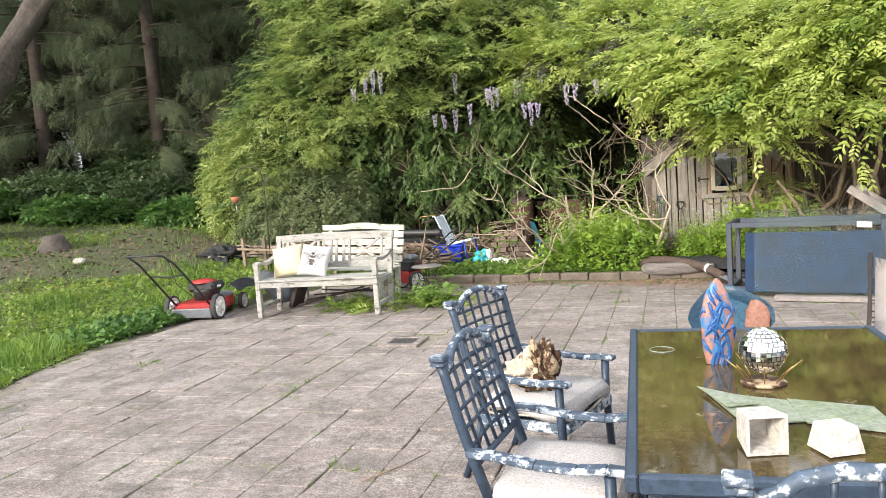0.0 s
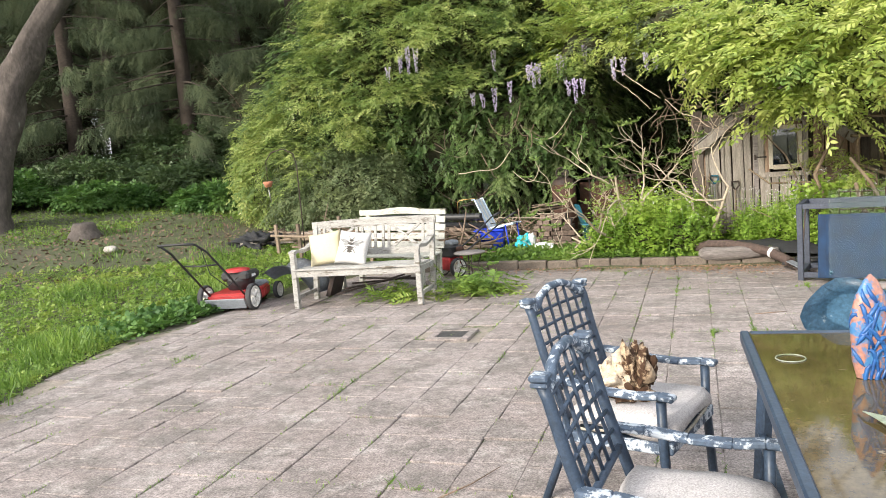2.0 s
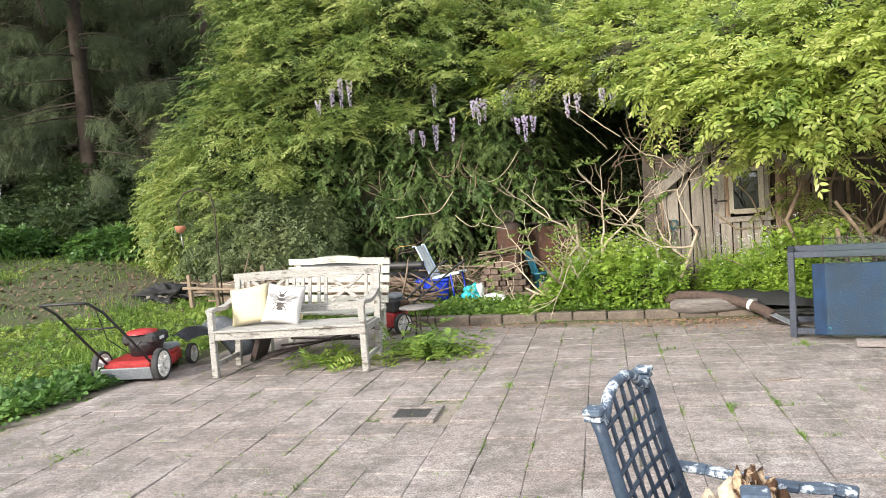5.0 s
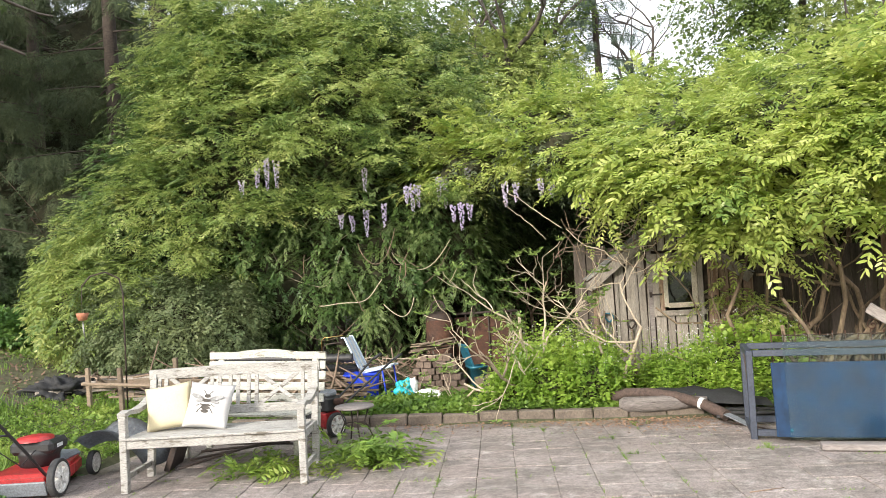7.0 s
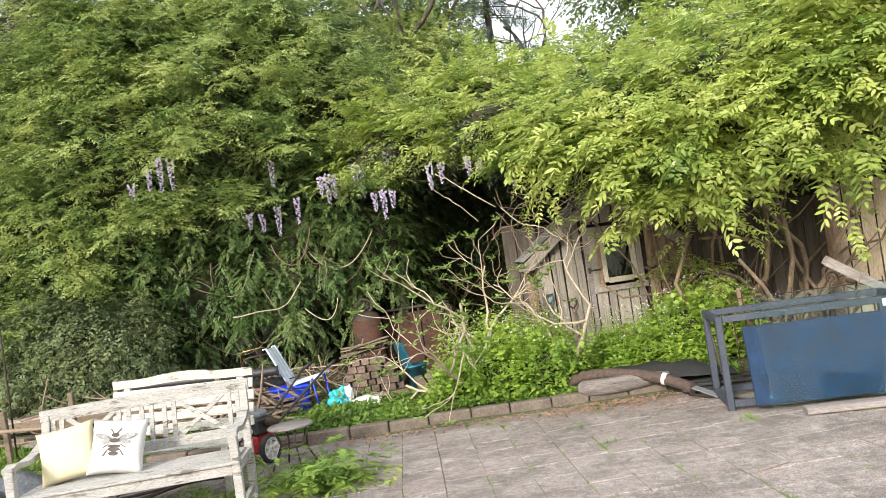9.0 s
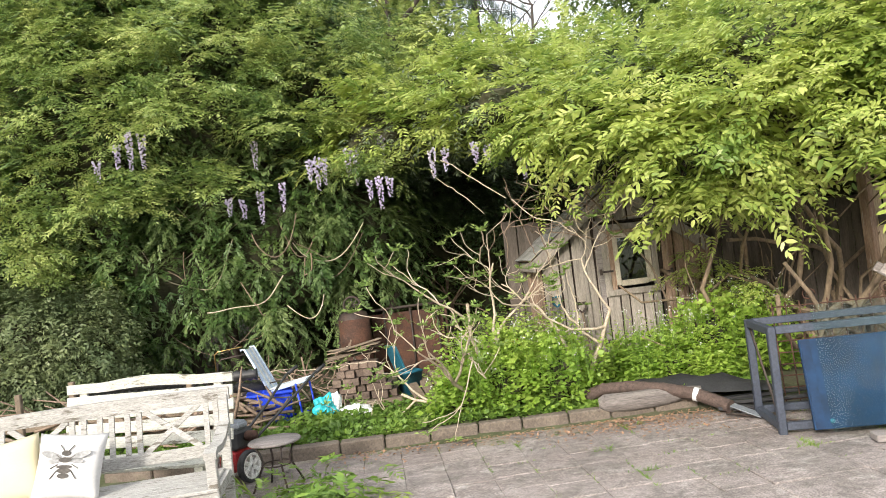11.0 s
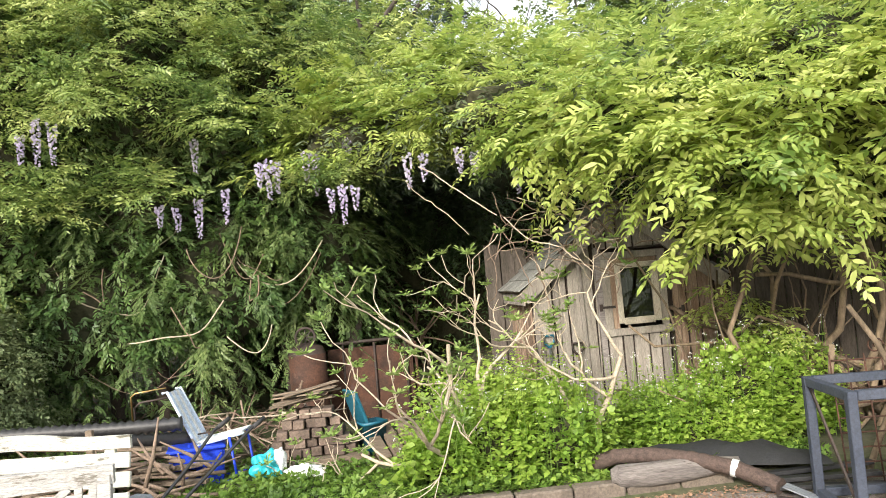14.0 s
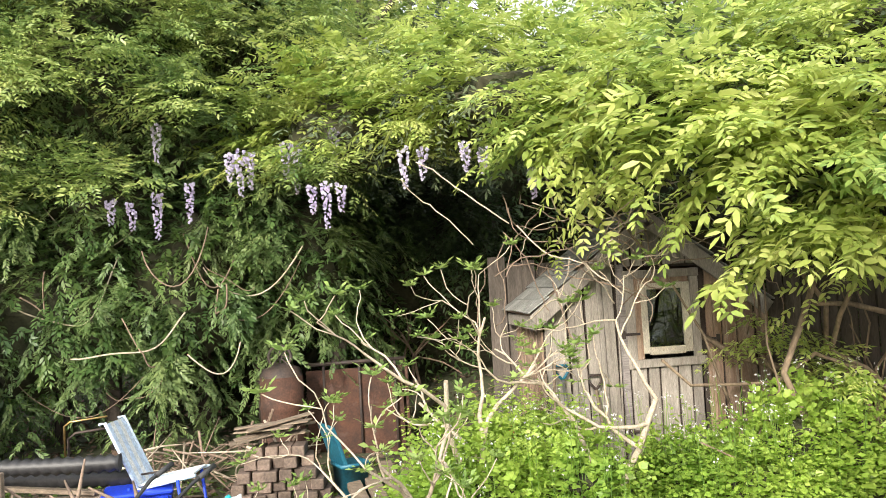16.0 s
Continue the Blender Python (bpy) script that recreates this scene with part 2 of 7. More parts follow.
M["webbing"] = surface("pale_blue_webbing", (0.5, 0.62, 0.78), (0.64, 0.72, 0.84), 12, 0.8, 0.2)
M["teal"] = surface("teal_bag", (0.02, 0.38, 0.46), (0.05, 0.5, 0.55), 7, 0.4, 0.2)
M["teal_dark"] = surface("teal_plastic", (0.01, 0.09, 0.15), (0.02, 0.14, 0.2), 7, 0.45, 0.1)
M["white_plastic"] = surface("white_bag", (0.78, 0.8, 0.8), (0.68, 0.7, 0.7), 7, 0.5, 0.2)
M["brick"] = surface("paving_brick", (0.10, 0.072, 0.058), (0.19, 0.14, 0.11), 8, 0.9, 0.6, vary=0.35)
M["terracotta"] = surface("terracotta", (0.36, 0.14, 0.08), (0.46, 0.2, 0.12), 8, 0.85, 0.3)
M["ceramic"] = surface("cream_ceramic", (0.60, 0.575, 0.54), (0.52, 0.49, 0.45), 8, 0.5, 0.15, spots=(0.4, 0.34, 0.28), spot_at=0.72)
M["driftwood"] = surface("gnarled_wood", (0.34, 0.24, 0.15), (0.52, 0.40, 0.28), 9, 0.9, 0.9, spots=(0.055, 0.026, 0.012), spot_scale=11, spot_at=0.43)
M["driftwood_pale"] = surface("bleached_driftwood", (0.50, 0.40, 0.29), (0.66, 0.57, 0.45), 9, 0.9, 0.9, spots=(0.16, 0.09, 0.045), spot_scale=16, spot_at=0.55)
M["copper"] = surface("copper_clay", (0.24, 0.105, 0.075), (0.33, 0.165, 0.12), 9, 0.6, 0.3)
M["glazed_copper"] = surface("copper_clay_glazed", (0.30, 0.13, 0.10), (0.42, 0.22, 0.17), 12, 0.4, 0.3, spots=(0.05, 0.17, 0.36), spot_scale=17, spot_at=0.5)
M["glaze_blue"] = surface("blue_glaze", (0.012, 0.055, 0.22), (0.03, 0.14, 0.36), 14, 0.35, 0.2)
M["plate_blue"] = surface("slate_blue_glaze", (0.05, 0.12, 0.2), (0.08, 0.17, 0.26), 8, 0.35, 0.1, spots=(0.42, 0.48, 0.5), spot_scale=11, spot_at=0.64)
M["wire"] = surface("gold_wire", (0.5, 0.34, 0.14), (0.4, 0.26, 0.1), 20, 0.35, 0, metal=0.9)
M["paper"] = surface("faded_paper", (0.31, 0.34, 0.30), (0.19, 0.24, 0.13), 14, 0.5, 0.05)
M["grate"] = surface("cast_iron_grate", (0.03, 0.032, 0.035), (0.06, 0.06, 0.06), 12, 0.7, 0.3)
M["stone"] = surface("pale_stone", (0.3, 0.28, 0.25), (0.42, 0.4, 0.37), 8, 0.9, 0.5)
M["litter"] = surface("dry_leaf", (0.22, 0.13, 0.08), (0.36, 0.22, 0.14), 8, 0.9, 0.1)
M["leafmould"] = surface("leaf_mould", (0.13, 0.085, 0.06), (0.22, 0.15, 0.11), 3, 0.95, 0.9, fine=25)
M["orange"] = surface("orange_plastic", (0.7, 0.11, 0.03), (0.6, 0.08, 0.02), 9, 0.5, 0.05)
M["sling"] = surface("grey_sling_fabric", (0.5, 0.46, 0.45), (0.58, 0.54, 0.53), 4, 0.95, 0.2, fine=220)
# dark green-brown that stands in for the shade deep inside foliage
M["core"] = surface("inside_shade", (0.028, 0.033, 0.016), (0.06, 0.055, 0.03), 5, 1.0, 0.8, fine=25)
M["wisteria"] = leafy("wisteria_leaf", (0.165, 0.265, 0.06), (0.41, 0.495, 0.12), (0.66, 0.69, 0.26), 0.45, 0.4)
# darker copy of the wisteria leaf, its shade put into the greens
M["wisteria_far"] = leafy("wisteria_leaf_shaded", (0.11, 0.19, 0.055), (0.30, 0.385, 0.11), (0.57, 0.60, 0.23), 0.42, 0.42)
M["thuja"] = leafy("thuja_spray", (0.045, 0.095, 0.028), (0.085, 0.155, 0.04), (0.15, 0.22, 0.055), 0.2)
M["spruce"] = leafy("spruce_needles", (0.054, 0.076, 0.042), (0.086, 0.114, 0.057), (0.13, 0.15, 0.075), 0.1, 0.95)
M["thuja_light"] = leafy("thuja_fan", (0.075, 0.135, 0.045), (0.135, 0.20, 0.066), (0.215, 0.275, 0.10), 0.25)
M["fir"] = leafy("fir_needles", (0.05, 0.085, 0.065), (0.085, 0.125, 0.09), (0.13, 0.17, 0.12), 0.1, 0.9)
M["birch"] = leafy("birch_leaf", (0.16, 0.21, 0.06), (0.27, 0.33, 0.09), (0.38, 0.42, 0.14), 0.45)
M["understory"] = leafy("understory_leaf", (0.04, 0.075, 0.03), (0.07, 0.115, 0.04), (0.11, 0.16, 0.055), 0.25)
M["honeysuckle"] = leafy("honeysuckle_leaf", (0.10, 0.145, 0.065), (0.165, 0.21, 0.095), (0.24, 0.28, 0.13), 0.3)
M["wood_leaf"] = leafy("woodland_leaf", (0.07, 0.12, 0.03), (0.14, 0.21, 0.045), (0.24, 0.31, 0.07), 0.35)
M["shrub"] = leafy("shrub_leaf", (0.05, 0.12, 0.03), (0.09, 0.19, 0.04), (0.15, 0.26, 0.05), 0.3)
M["weed"] = leafy("garlic_mustard_leaf", (0.205, 0.345, 0.055), (0.35, 0.50, 0.085), (0.51, 0.63, 0.15), 0.48, 0.45)
M["grass"] = leafy("grass_blade", (0.09, 0.17, 0.03), (0.16, 0.27, 0.045), (0.26, 0.36, 0.07), 0.35)
M["fern"] = leafy("fern_frond", (0.12, 0.22, 0.04), (0.2, 0.31, 0.05), (0.33, 0.38, 0.08), 0.35)
M["bud"] = leafy("young_leaf", (0.15, 0.25, 0.06), (0.24, 0.34, 0.09), (0.32, 0.4, 0.13), 0.35)
M["flower"] = leafy("wisteria_flower", (0.47, 0.40, 0.6), (0.6, 0.54, 0.7), (0.74, 0.7, 0.79), 0.35)


def glass_mat(name, tint, rough=0.02, gloss=0.13):
    m = bpy.data.materials.new(name)
    m.use_nodes = True
    n, l = m.node_tree.nodes, m.node_tree.links
    g, t = n.new("ShaderNodeBsdfGlossy"), n.new("ShaderNodeBsdfTransparent")
    g.inputs["Roughness"].default_value = rough
    t.inputs[0].default_value = (*tint, 1)
    mx = n.new("ShaderNodeMixShader")
    mx.inputs[0].default_value = gloss
    l.new(t.outputs[0], mx.inputs[1])
    l.new(g.outputs[0], mx.inputs[2])
    l.new(mx.outputs[0], n["Material Output"].inputs[0])
    return m


M["pane"] = glass_mat("window_glass", (0.5, 0.56, 0.55))
M["clear"] = glass_mat("clear_glass", (0.84, 0.92, 0.91), 0.0, 0.014)
M["mirror"] = bpy.data.materials.new("mirror_tile")
M["mirror"].use_nodes = True
_b = M["mirror"].node_tree.nodes["Principled BSDF"]
_b.inputs["Base Color"].default_value, _b.inputs["Metallic"].default_value, _b.inputs["Roughness"].default_value = (0.85, 0.87, 0.88, 1), 1.0, 0.06
# wet, mossy glass of the table: stains over a dark reflecting pane
M["table_glass"] = surface("stained_table_glass", (0.045, 0.033, 0.014), (0.12, 0.088, 0.04), 5, 0.05, 0.0, fine=60, spots=(0.24, 0.2, 0.13), spot_scale=12, spot_at=0.64)

# ---------------------------------------------------------------- mesh helpers


def box(bm, c, s, rot=(0, 0, 0), bev=0.0):
    r = bmesh.ops.create_cube(bm, size=1.0)
    bmesh.ops.transform(bm, verts=r["verts"], matrix=pose(*c, *rot) @ Matrix.Diagonal((*s, 1)))
    if bev:
        es = {e for v in r["verts"] for e in v.link_edges}
        bmesh.ops.bevel(bm, geom=list(es), offset=bev, segments=1, affect="EDGES", profile=0.7)
    return bm


def beam(bm, a, b, w, h, bev=0.0, up=(0, 0, 1)):
    """A bar with a w by h section from a to b."""
    a, b = Vector(a), Vector(b)
    d = b - a
    y = d.normalized()
    x = y.cross(Vector(up))
    x = x.normalized() if x.length > 1e-4 else Vector((1, 0, 0))
    z = x.cross(y)
    m = Matrix((x, y, z)).transposed().to_4x4()
    m.translation = (a + b) / 2
    r = bmesh.ops.create_cube(bm, size=1.0)
    bmesh.ops.transform(bm, verts=r["verts"], matrix=m @ Matrix.Diagonal((w, d.length, h, 1)))
    if bev:
        es = {e for v in r["verts"] for e in v.link_edges}
        bmesh.ops.bevel(bm, geom=list(es), offset=bev, segments=1, affect="EDGES")
    return bm


def tube(bm, pts, radii, seg=8, cap=True):
    """A round sweep along points; radii: one number or one for each point."""
    pts = [Vector(p) for p in pts]
    if not hasattr(radii, "__len__"):
        radii = [radii] * len(pts)
    rings, ref = [], Vector((0.31, 0.17, 0.93))
    for i, p in enumerate(pts):
        d = (pts[min(i + 1, len(pts) - 1)] - pts[max(i - 1, 0)]).normalized()
        x = d.cross(ref)
        x = x.normalized() if x.length > 1e-3 else d.cross(Vector((1, 0, 0))).normalized()
        ref = x.cross(d)
        y = d.cross(x)
        rings.append([bm.verts.new(p + radii[i] * (math.cos(k * math.tau / seg) * x + math.sin(k * math.tau / seg) * y)) for k in range(seg)])
    for a, b in zip(rings, rings[1:]):
        for k in range(seg):
            f = bm.faces.new((a[k], a[(k + 1) % seg], b[(k + 1) % seg], b[k]))
            f.smooth = True
    if cap:
        bm.faces.new(rings[0][::-1])
        bm.faces.new(rings[-1])
    return bm


def lathe(bm, profile, seg=24, m=None):
    """Turns (radius, height) pairs round the z axis."""
    m = m or Matrix()
    rings = [[bm.verts.new(m @ Vector((r * math.cos(k * math.tau / seg), r * math.sin(k * math.tau / seg), z))) for k in range(seg)] for r, z in profile]
    for a, b in zip(rings, rings[1:]):
        for k in range(seg):
            f = bm.faces.new((a[k], a[(k + 1) % seg], b[(k + 1) % seg], b[k]))
            f.smooth = True
    return bm


def plate(bm, outline, z0, z1, m=None):
    """An extruded outline of (x, y) points between two heights."""
    m = m or Matrix()
    lo = [bm.verts.new(m @ Vector((x, y, z0))) for x, y in outline]
    hi = [bm.verts.new(m @ Vector((x, y, z1))) for x, y in outline]
    bm.faces.new(lo[::-1])
    bm.faces.new(hi)
    for i in range(len(outline)):
        j = (i + 1) % len(outline)
        bm.faces.new((lo[i], lo[j], hi[j], hi[i]))
    return bm


def part(name, bm, material, parent=None, label="", at=None, kind=""):
    me = bpy.data.meshes.new(name)
    bm.normal_update()
    bm.to_mesh(me)
    bm.free()
    me.materials.append(M[material])
    ob = new(name, me)
    if parent is not None:
        ob.parent = parent
    if at is not None:
        ob.matrix_basis = at
    return tagged(ob, label, kind=kind)


def thing(name, label, category, at=None, group="", kind=""):
    ob = new(name)
    ob.empty_display_size = 0.1
    if at is not None:
        ob.matrix_basis = at
    return tagged(ob, label, category, group, kind)


def B():
    return bmesh.new()


def lumpy(bm, amp, freq, seed=0.0):
    for v in bm.verts:
        v.co += v.normal * amp * noise.noise(v.co * freq + Vector((seed, seed * 1.7, 0)))
    return bm


def ball(c, r, sub=3, amp=0.0, freq=2.0, seed=0.0):
    bm = B()
    bmesh.ops.create_icosphere(bm, subdivisions=sub, radius=1.0)
    for v in bm.verts:
        k = 1 + amp * noise.noise(v.co * freq + Vector((seed, 3.1 * seed, 0)))
        v.co = Vector(c) + Vector((v.co.x * r[0], v.co.y * r[1], v.co.z * r[2])) * k
    for f in bm.faces:
        f.smooth = True
    return bm


rng = np.random.default_rng(7)


def norm(a):
    return a / np.maximum(np.linalg.norm(a, axis=1, keepdims=True), 1e-9)


def quads(name, v, material, parent=None, label="", kind="stuff"):
    """One mesh of many loose leaf faces; v: n x 4 x 3, or n x 6 x 3."""
    n, m = v.shape[:2]
    me = bpy.data.meshes.new(name)
    me.vertices.add(n * m)
    me.vertices.foreach_set("co", np.ascontiguousarray(v, dtype=np.float32).ravel())
    me.loops.add(n * m)
    me.loops.foreach_set("vertex_index", np.arange(n * m, dtype=np.int32))
    me.polygons.add(n)
    me.polygons.foreach_set("loop_start", np.arange(n, dtype=np.int32) * m)
    me.update(calc_edges=True)
    me.materials.append(M[material])
    ob = new(name, me)
    if parent is not None:
        ob.parent = parent
    return tagged(ob, label, kind=kind)


def sprays(p, d, up, size, pairs=4, spread=55.0, leaf=0.36, width=0.34, droop=0.25, start=0.15, oval_leaf=False):
    """Pinnate sprays: leaflets in pairs along a bending stalk with one at its end. p, d, up: n x 3; size: n. Gives quads."""
    n = len(p)
    side = norm(np.cross(d, up))
    nrm = norm(np.cross(side, d))
    out = []
    us = list(np.linspace(start, 0.85, pairs))
    for u, s in [(u, s) for u in us for s in (-1, 1)] + [(0.9, 0)]:
        ang = np.radians(spread * (1.05 - 0.35 * u) if s else 0.0) + rng.normal(0, 0.12, n)
        ln = size * leaf * (1.0 - 0.45 * abs(u - 0.45)) * rng.uniform(0.8, 1.2, n)
        base = p + d * (size * u)[:, None] - np.array([0, 0, 1.0]) * (size * droop * u * u)[:, None]
        dr = norm(np.cos(ang)[:, None] * d + s * np.sin(ang)[:, None] * side - nrm * rng.uniform(0.0, 0.5, n)[:, None])
        pr = norm(np.cross(dr, nrm + 0.35 * rng.normal(0, 1, (n, 3))))
        w = (ln * width * 0.5)[:, None]
        mid = base + dr * (ln * 0.45)[:, None]
        lift = nrm * (ln * 0.06)[:, None]
        if oval_leaf:
            near, far_ = base + dr * (ln * 0.28)[:, None] + lift, base + dr * (ln * 0.68)[:, None] + lift
            out.append(np.stack([base, near + pr * w * 0.92, far_ + pr * w * 0.86, base + dr * ln[:, None], far_ - pr * w * 0.86, near - pr * w * 0.92], axis=1))
            continue
        out.append(np.stack([base, mid + pr * w + lift, base + dr * ln[:, None], mid - pr * w + lift], axis=1))
    return np.concatenate(out)


def shell(blobs, count, depth=0.25, front=0.5, low=-0.6, seed=1, wave=0.18):
    """Points near the skin of a heap of ellipsoids, and the way out there. Keeps off the far side and the underside."""
    g = np.random.default_rng(seed)
    bl = np.array(blobs, dtype=float)
    area = bl[:, 3] * bl[:, 5] + bl[:, 4] * bl[:, 5] + bl[:, 3] * bl[:, 4]
    which = g.choice(len(bl), size=count * 3, p=area / area.sum())
    nn = norm(g.normal(0, 1, (count * 3, 3)))
    c, r = bl[which, :3], bl[which, 3:6]
    bump = 1 + wave * (np.sin(nn[:, 0] * 7 + which * 2.1) * np.sin(nn[:, 2] * 8 + which) + 0.6 * np.sin(nn[:, 1] * 17 + nn[:, 2] * 13 + which))
    q = c + nn * r * (bump * (1 - depth * g.uniform(0, 1, count * 3) ** 1.5))[:, None]
    out = norm(nn / r)
    keep = (out[:, 1] < front) & (out[:, 2] > low)
    for k in range(len(bl)):
        e = (((q - bl[k, :3]) / bl[k, 3:6]) ** 2).sum(1)
        keep &= (e > 0.5) | (which == k)
    q, out = q[keep][:count], out[keep][:count]
    return q, out


def foliage(name, blobs, count, size, material, parent, seed, pairs=4, leaf=0.36, width=0.34, hang=0.45, core=0.78, depth=0.25, front=0.5, low=-0.6, spread=55.0, droop=0.25):
    q, out = shell(blobs, count, depth, front, low, seed)
    n = len(q)
    d = norm(out + 0.75 * rng.normal(0, 1, (n, 3)) * np.array([1, 1, 0.6]) - np.array([0, 0, hang]))
    up = norm(out * 0.5 + np.array([0, 0, 1.0]) + 0.3 * rng.normal(0, 1, (n, 3)))
    sz = size * rng.uniform(0.65, 1.35, n)
    ob = quads(name, sprays(q - d * sz[:, None] * 0.4, d, up, sz, pairs, spread, leaf, width, droop), material, parent)
    # solid dark lumps close the view and pass for the shaded inside
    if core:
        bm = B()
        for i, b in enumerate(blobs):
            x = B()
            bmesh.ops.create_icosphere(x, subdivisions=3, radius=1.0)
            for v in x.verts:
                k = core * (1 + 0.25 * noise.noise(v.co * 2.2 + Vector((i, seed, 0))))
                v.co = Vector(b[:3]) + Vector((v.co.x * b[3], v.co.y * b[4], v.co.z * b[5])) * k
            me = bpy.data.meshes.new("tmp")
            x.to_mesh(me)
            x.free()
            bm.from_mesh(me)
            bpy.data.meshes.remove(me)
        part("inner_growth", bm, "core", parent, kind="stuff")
    return ob


def shoots(name, blobs, count, leaves, size, length, material, parent, seed, depth=0.35, front=0.6, low=-0.6, rise=0.15, droop=0.35, pairs=5, leaf=0.30, width=0.36, spread=62.0, wave=0.3, oval_leaf=False):
    """Leafy shoots that grow out of a heap of ellipsoids: each bears compound leaves on both sides, so that the growth falls into clumps with gaps."""
    q, out = shell(blobs, count, depth, front, low, seed, wave)
    g = np.random.default_rng(seed + 500)
    n = len(q)
    d = norm(out * np.array([1, 1, 0.55]) + 0.5 * g.normal(0, 1, (n, 3)) * np.array([1, 1, 0.5]) + np.array([0, 0, rise]))
    side = norm(np.cross(d, np.array([0, 0, 1.0])) + 1e-6)
    ln = length * g.uniform(0.55, 1.35, n)
    vigour = g.uniform(0.75, 1.25, n)
    P, D, U, S = [], [], [], []
    for k in range(leaves):
        u = (k + 0.6) / leaves
        s = 1 if k % 2 else -1
        base = q + d * (ln * (u - 0.4))[:, None] - np.array([0, 0, 1.0]) * (droop * ln * u * u)[:, None]
        ang = np.radians(g.uniform(35, 85, n) * (1.1 - 0.6 * u))
        dr = norm(np.cos(ang)[:, None] * d + (s * np.sin(ang))[:, None] * side + 0.22 * g.normal(0, 1, (n, 3)) - np.array([0, 0, 0.28]))
        P.append(base)
        D.append(dr)
        U.append(norm(np.array([0, 0, 1.0]) + 0.35 * out + 0.3 * g.normal(0, 1, (n, 3))))
        S.append(size * vigour * g.uniform(0.75, 1.2, n) * (1.1 - 0.35 * u))
    return quads(name, sprays(np.concatenate(P), np.concatenate(D), np.concatenate(U), np.concatenate(S), pairs, spread, leaf, width, 0.3, 0.22, oval_leaf), material, parent)


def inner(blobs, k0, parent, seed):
    """Dark leaves round dark solid cores: the shade inside a mass of leaves, as colour."""
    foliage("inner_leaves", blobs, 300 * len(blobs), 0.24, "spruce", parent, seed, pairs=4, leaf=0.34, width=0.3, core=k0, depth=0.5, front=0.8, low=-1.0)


def branchy(bm, p, d, length, r, depth, g, bend=0.35, fork=(2, 3), shrink=0.72, tips=None, seg=6, lift=0.0, minr=0.003):
    """A limb that bends and forks; the ends go into tips."""
    pts, rad, q, v = [Vector(p)], [r], Vector(p), Vector(d).normalized()
    steps = 5
    for i in range(steps):
        v = (v + Vector(g.normal(0, bend / 2, 3)) + Vector((0, 0, lift))).normalized()
        q = q + v * length / steps
        pts.append(q.copy())
        rad.append(max(minr, r * (1 - 0.4 * (i + 1) / steps)))
    tube(bm, pts, rad, seg, cap=False)
    if depth == 0:
        if tips is not None:
            tips.append((q.copy(), v.copy()))
        return
    for _ in range(int(g.integers(fork[0], fork[1] + 1))):
        w = (v + Vector(g.normal(0, 0.55, 3))).normalized()
        k = int(g.integers(3, steps + 1))
        branchy(bm, pts[k], w, length * shrink * g.uniform(0.8, 1.2), rad[k] * 0.8, depth - 1, g, bend, fork, shrink, tips, max(4, seg - 1), lift, minr)

# ---------------------------------------------------------------- ground
EDGE_Y = [-6, 0, 2, 3.57, 4.2, 5.0, 6.1, 7.1, 8.0, 9.0, 10.0]
EDGE_X = [-0.6, -0.7, -1.35, -2.2, -2.6, -2.9, -3.2, -3.2, -3.0, -2.8, -2.7]


def edge_x(y):
    return np.interp(y, EDGE_Y, EDGE_X)


def ground_z(x, y):
    """The patio lies flat; the lawn rises to the woods, and the bed behind the kerb is a hand higher than the paving."""
    x, y = np.asarray(x, float), np.asarray(y, float)
    u = (-x - 3.0) * 0.8 + (y - 7.0) * 0.6 - 0.5
    lawn = 0.112 * np.clip(u, 0, 13) + 0.03 * np.clip(u - 13, 0, 40) + 0.015
    bed = 0.09 * np.clip((y - 9.95) / 0.12, 0, 1) + 0.19 * np.clip(y - 13.4, 0, 9)
    z = np.maximum(np.where(u > -0.5, lawn, 0.0), bed)
    rough = 0.025 * np.sin(x * 3.1 + np.sin(y * 2.3)) * np.sin(y * 2.7) * np.clip(z * 12, 0, 1)
    patio = (x > edge_x(y)) & (y < 9.9)
    return np.where(patio, -0.07, z + rough)


def gz(x, y):
    return float(ground_z(x, y))


xs = np.concatenate([[-400, -200, -100, -60, -40, -30, -24], np.arange(-20, 9, 0.25), [10, 14, 20, 30, 60, 120, 250, 400]])
ys = np.concatenate([[-400, -200, -100, -50, -20, -10], np.arange(-6, 22, 0.25), [24, 28, 34, 45, 70, 120, 250, 400]])
gx, gy = np.meshgrid(xs, ys)
verts = np.stack([gx.ravel(), gy.ravel(), ground_z(gx.ravel(), gy.ravel())], 1)
nx = len(xs)
faces = [(j * nx + i, j * nx + i + 1, (j + 1) * nx + i + 1, (j + 1) * nx + i) for j in range(len(ys) - 1) for i in range(nx - 1)]
me = bpy.data.meshes.new("ground")
me.from_pydata(verts.tolist(), [], faces)
me.materials.append(M["soil"])
for p in me.polygons:
    p.use_smooth = True
ground = tagged(new("ground", me), "uneven lawn and bare soil rising to the woods", "ground", kind="structure")

bm = B()
outline = [(float(edge_x(y)), y) for y in np.linspace(-6, 9.9, 40)] + [(9.0, 9.9), (9.0, -6.0)]
plate(bm, outline[::-1], -0.06, -0.012)
patio = part("pavement", bm, "joint", None, "patio of weathered pinkish grey concrete pavers with weedy joints", kind="structure")
patio["category"] = "patio"

# kerb of concrete blocks along the back of the patio
kerb = thing("kerb", "low kerb of brown weathered concrete blocks behind the patio", "kerb", kind="structure")
x = -2.3
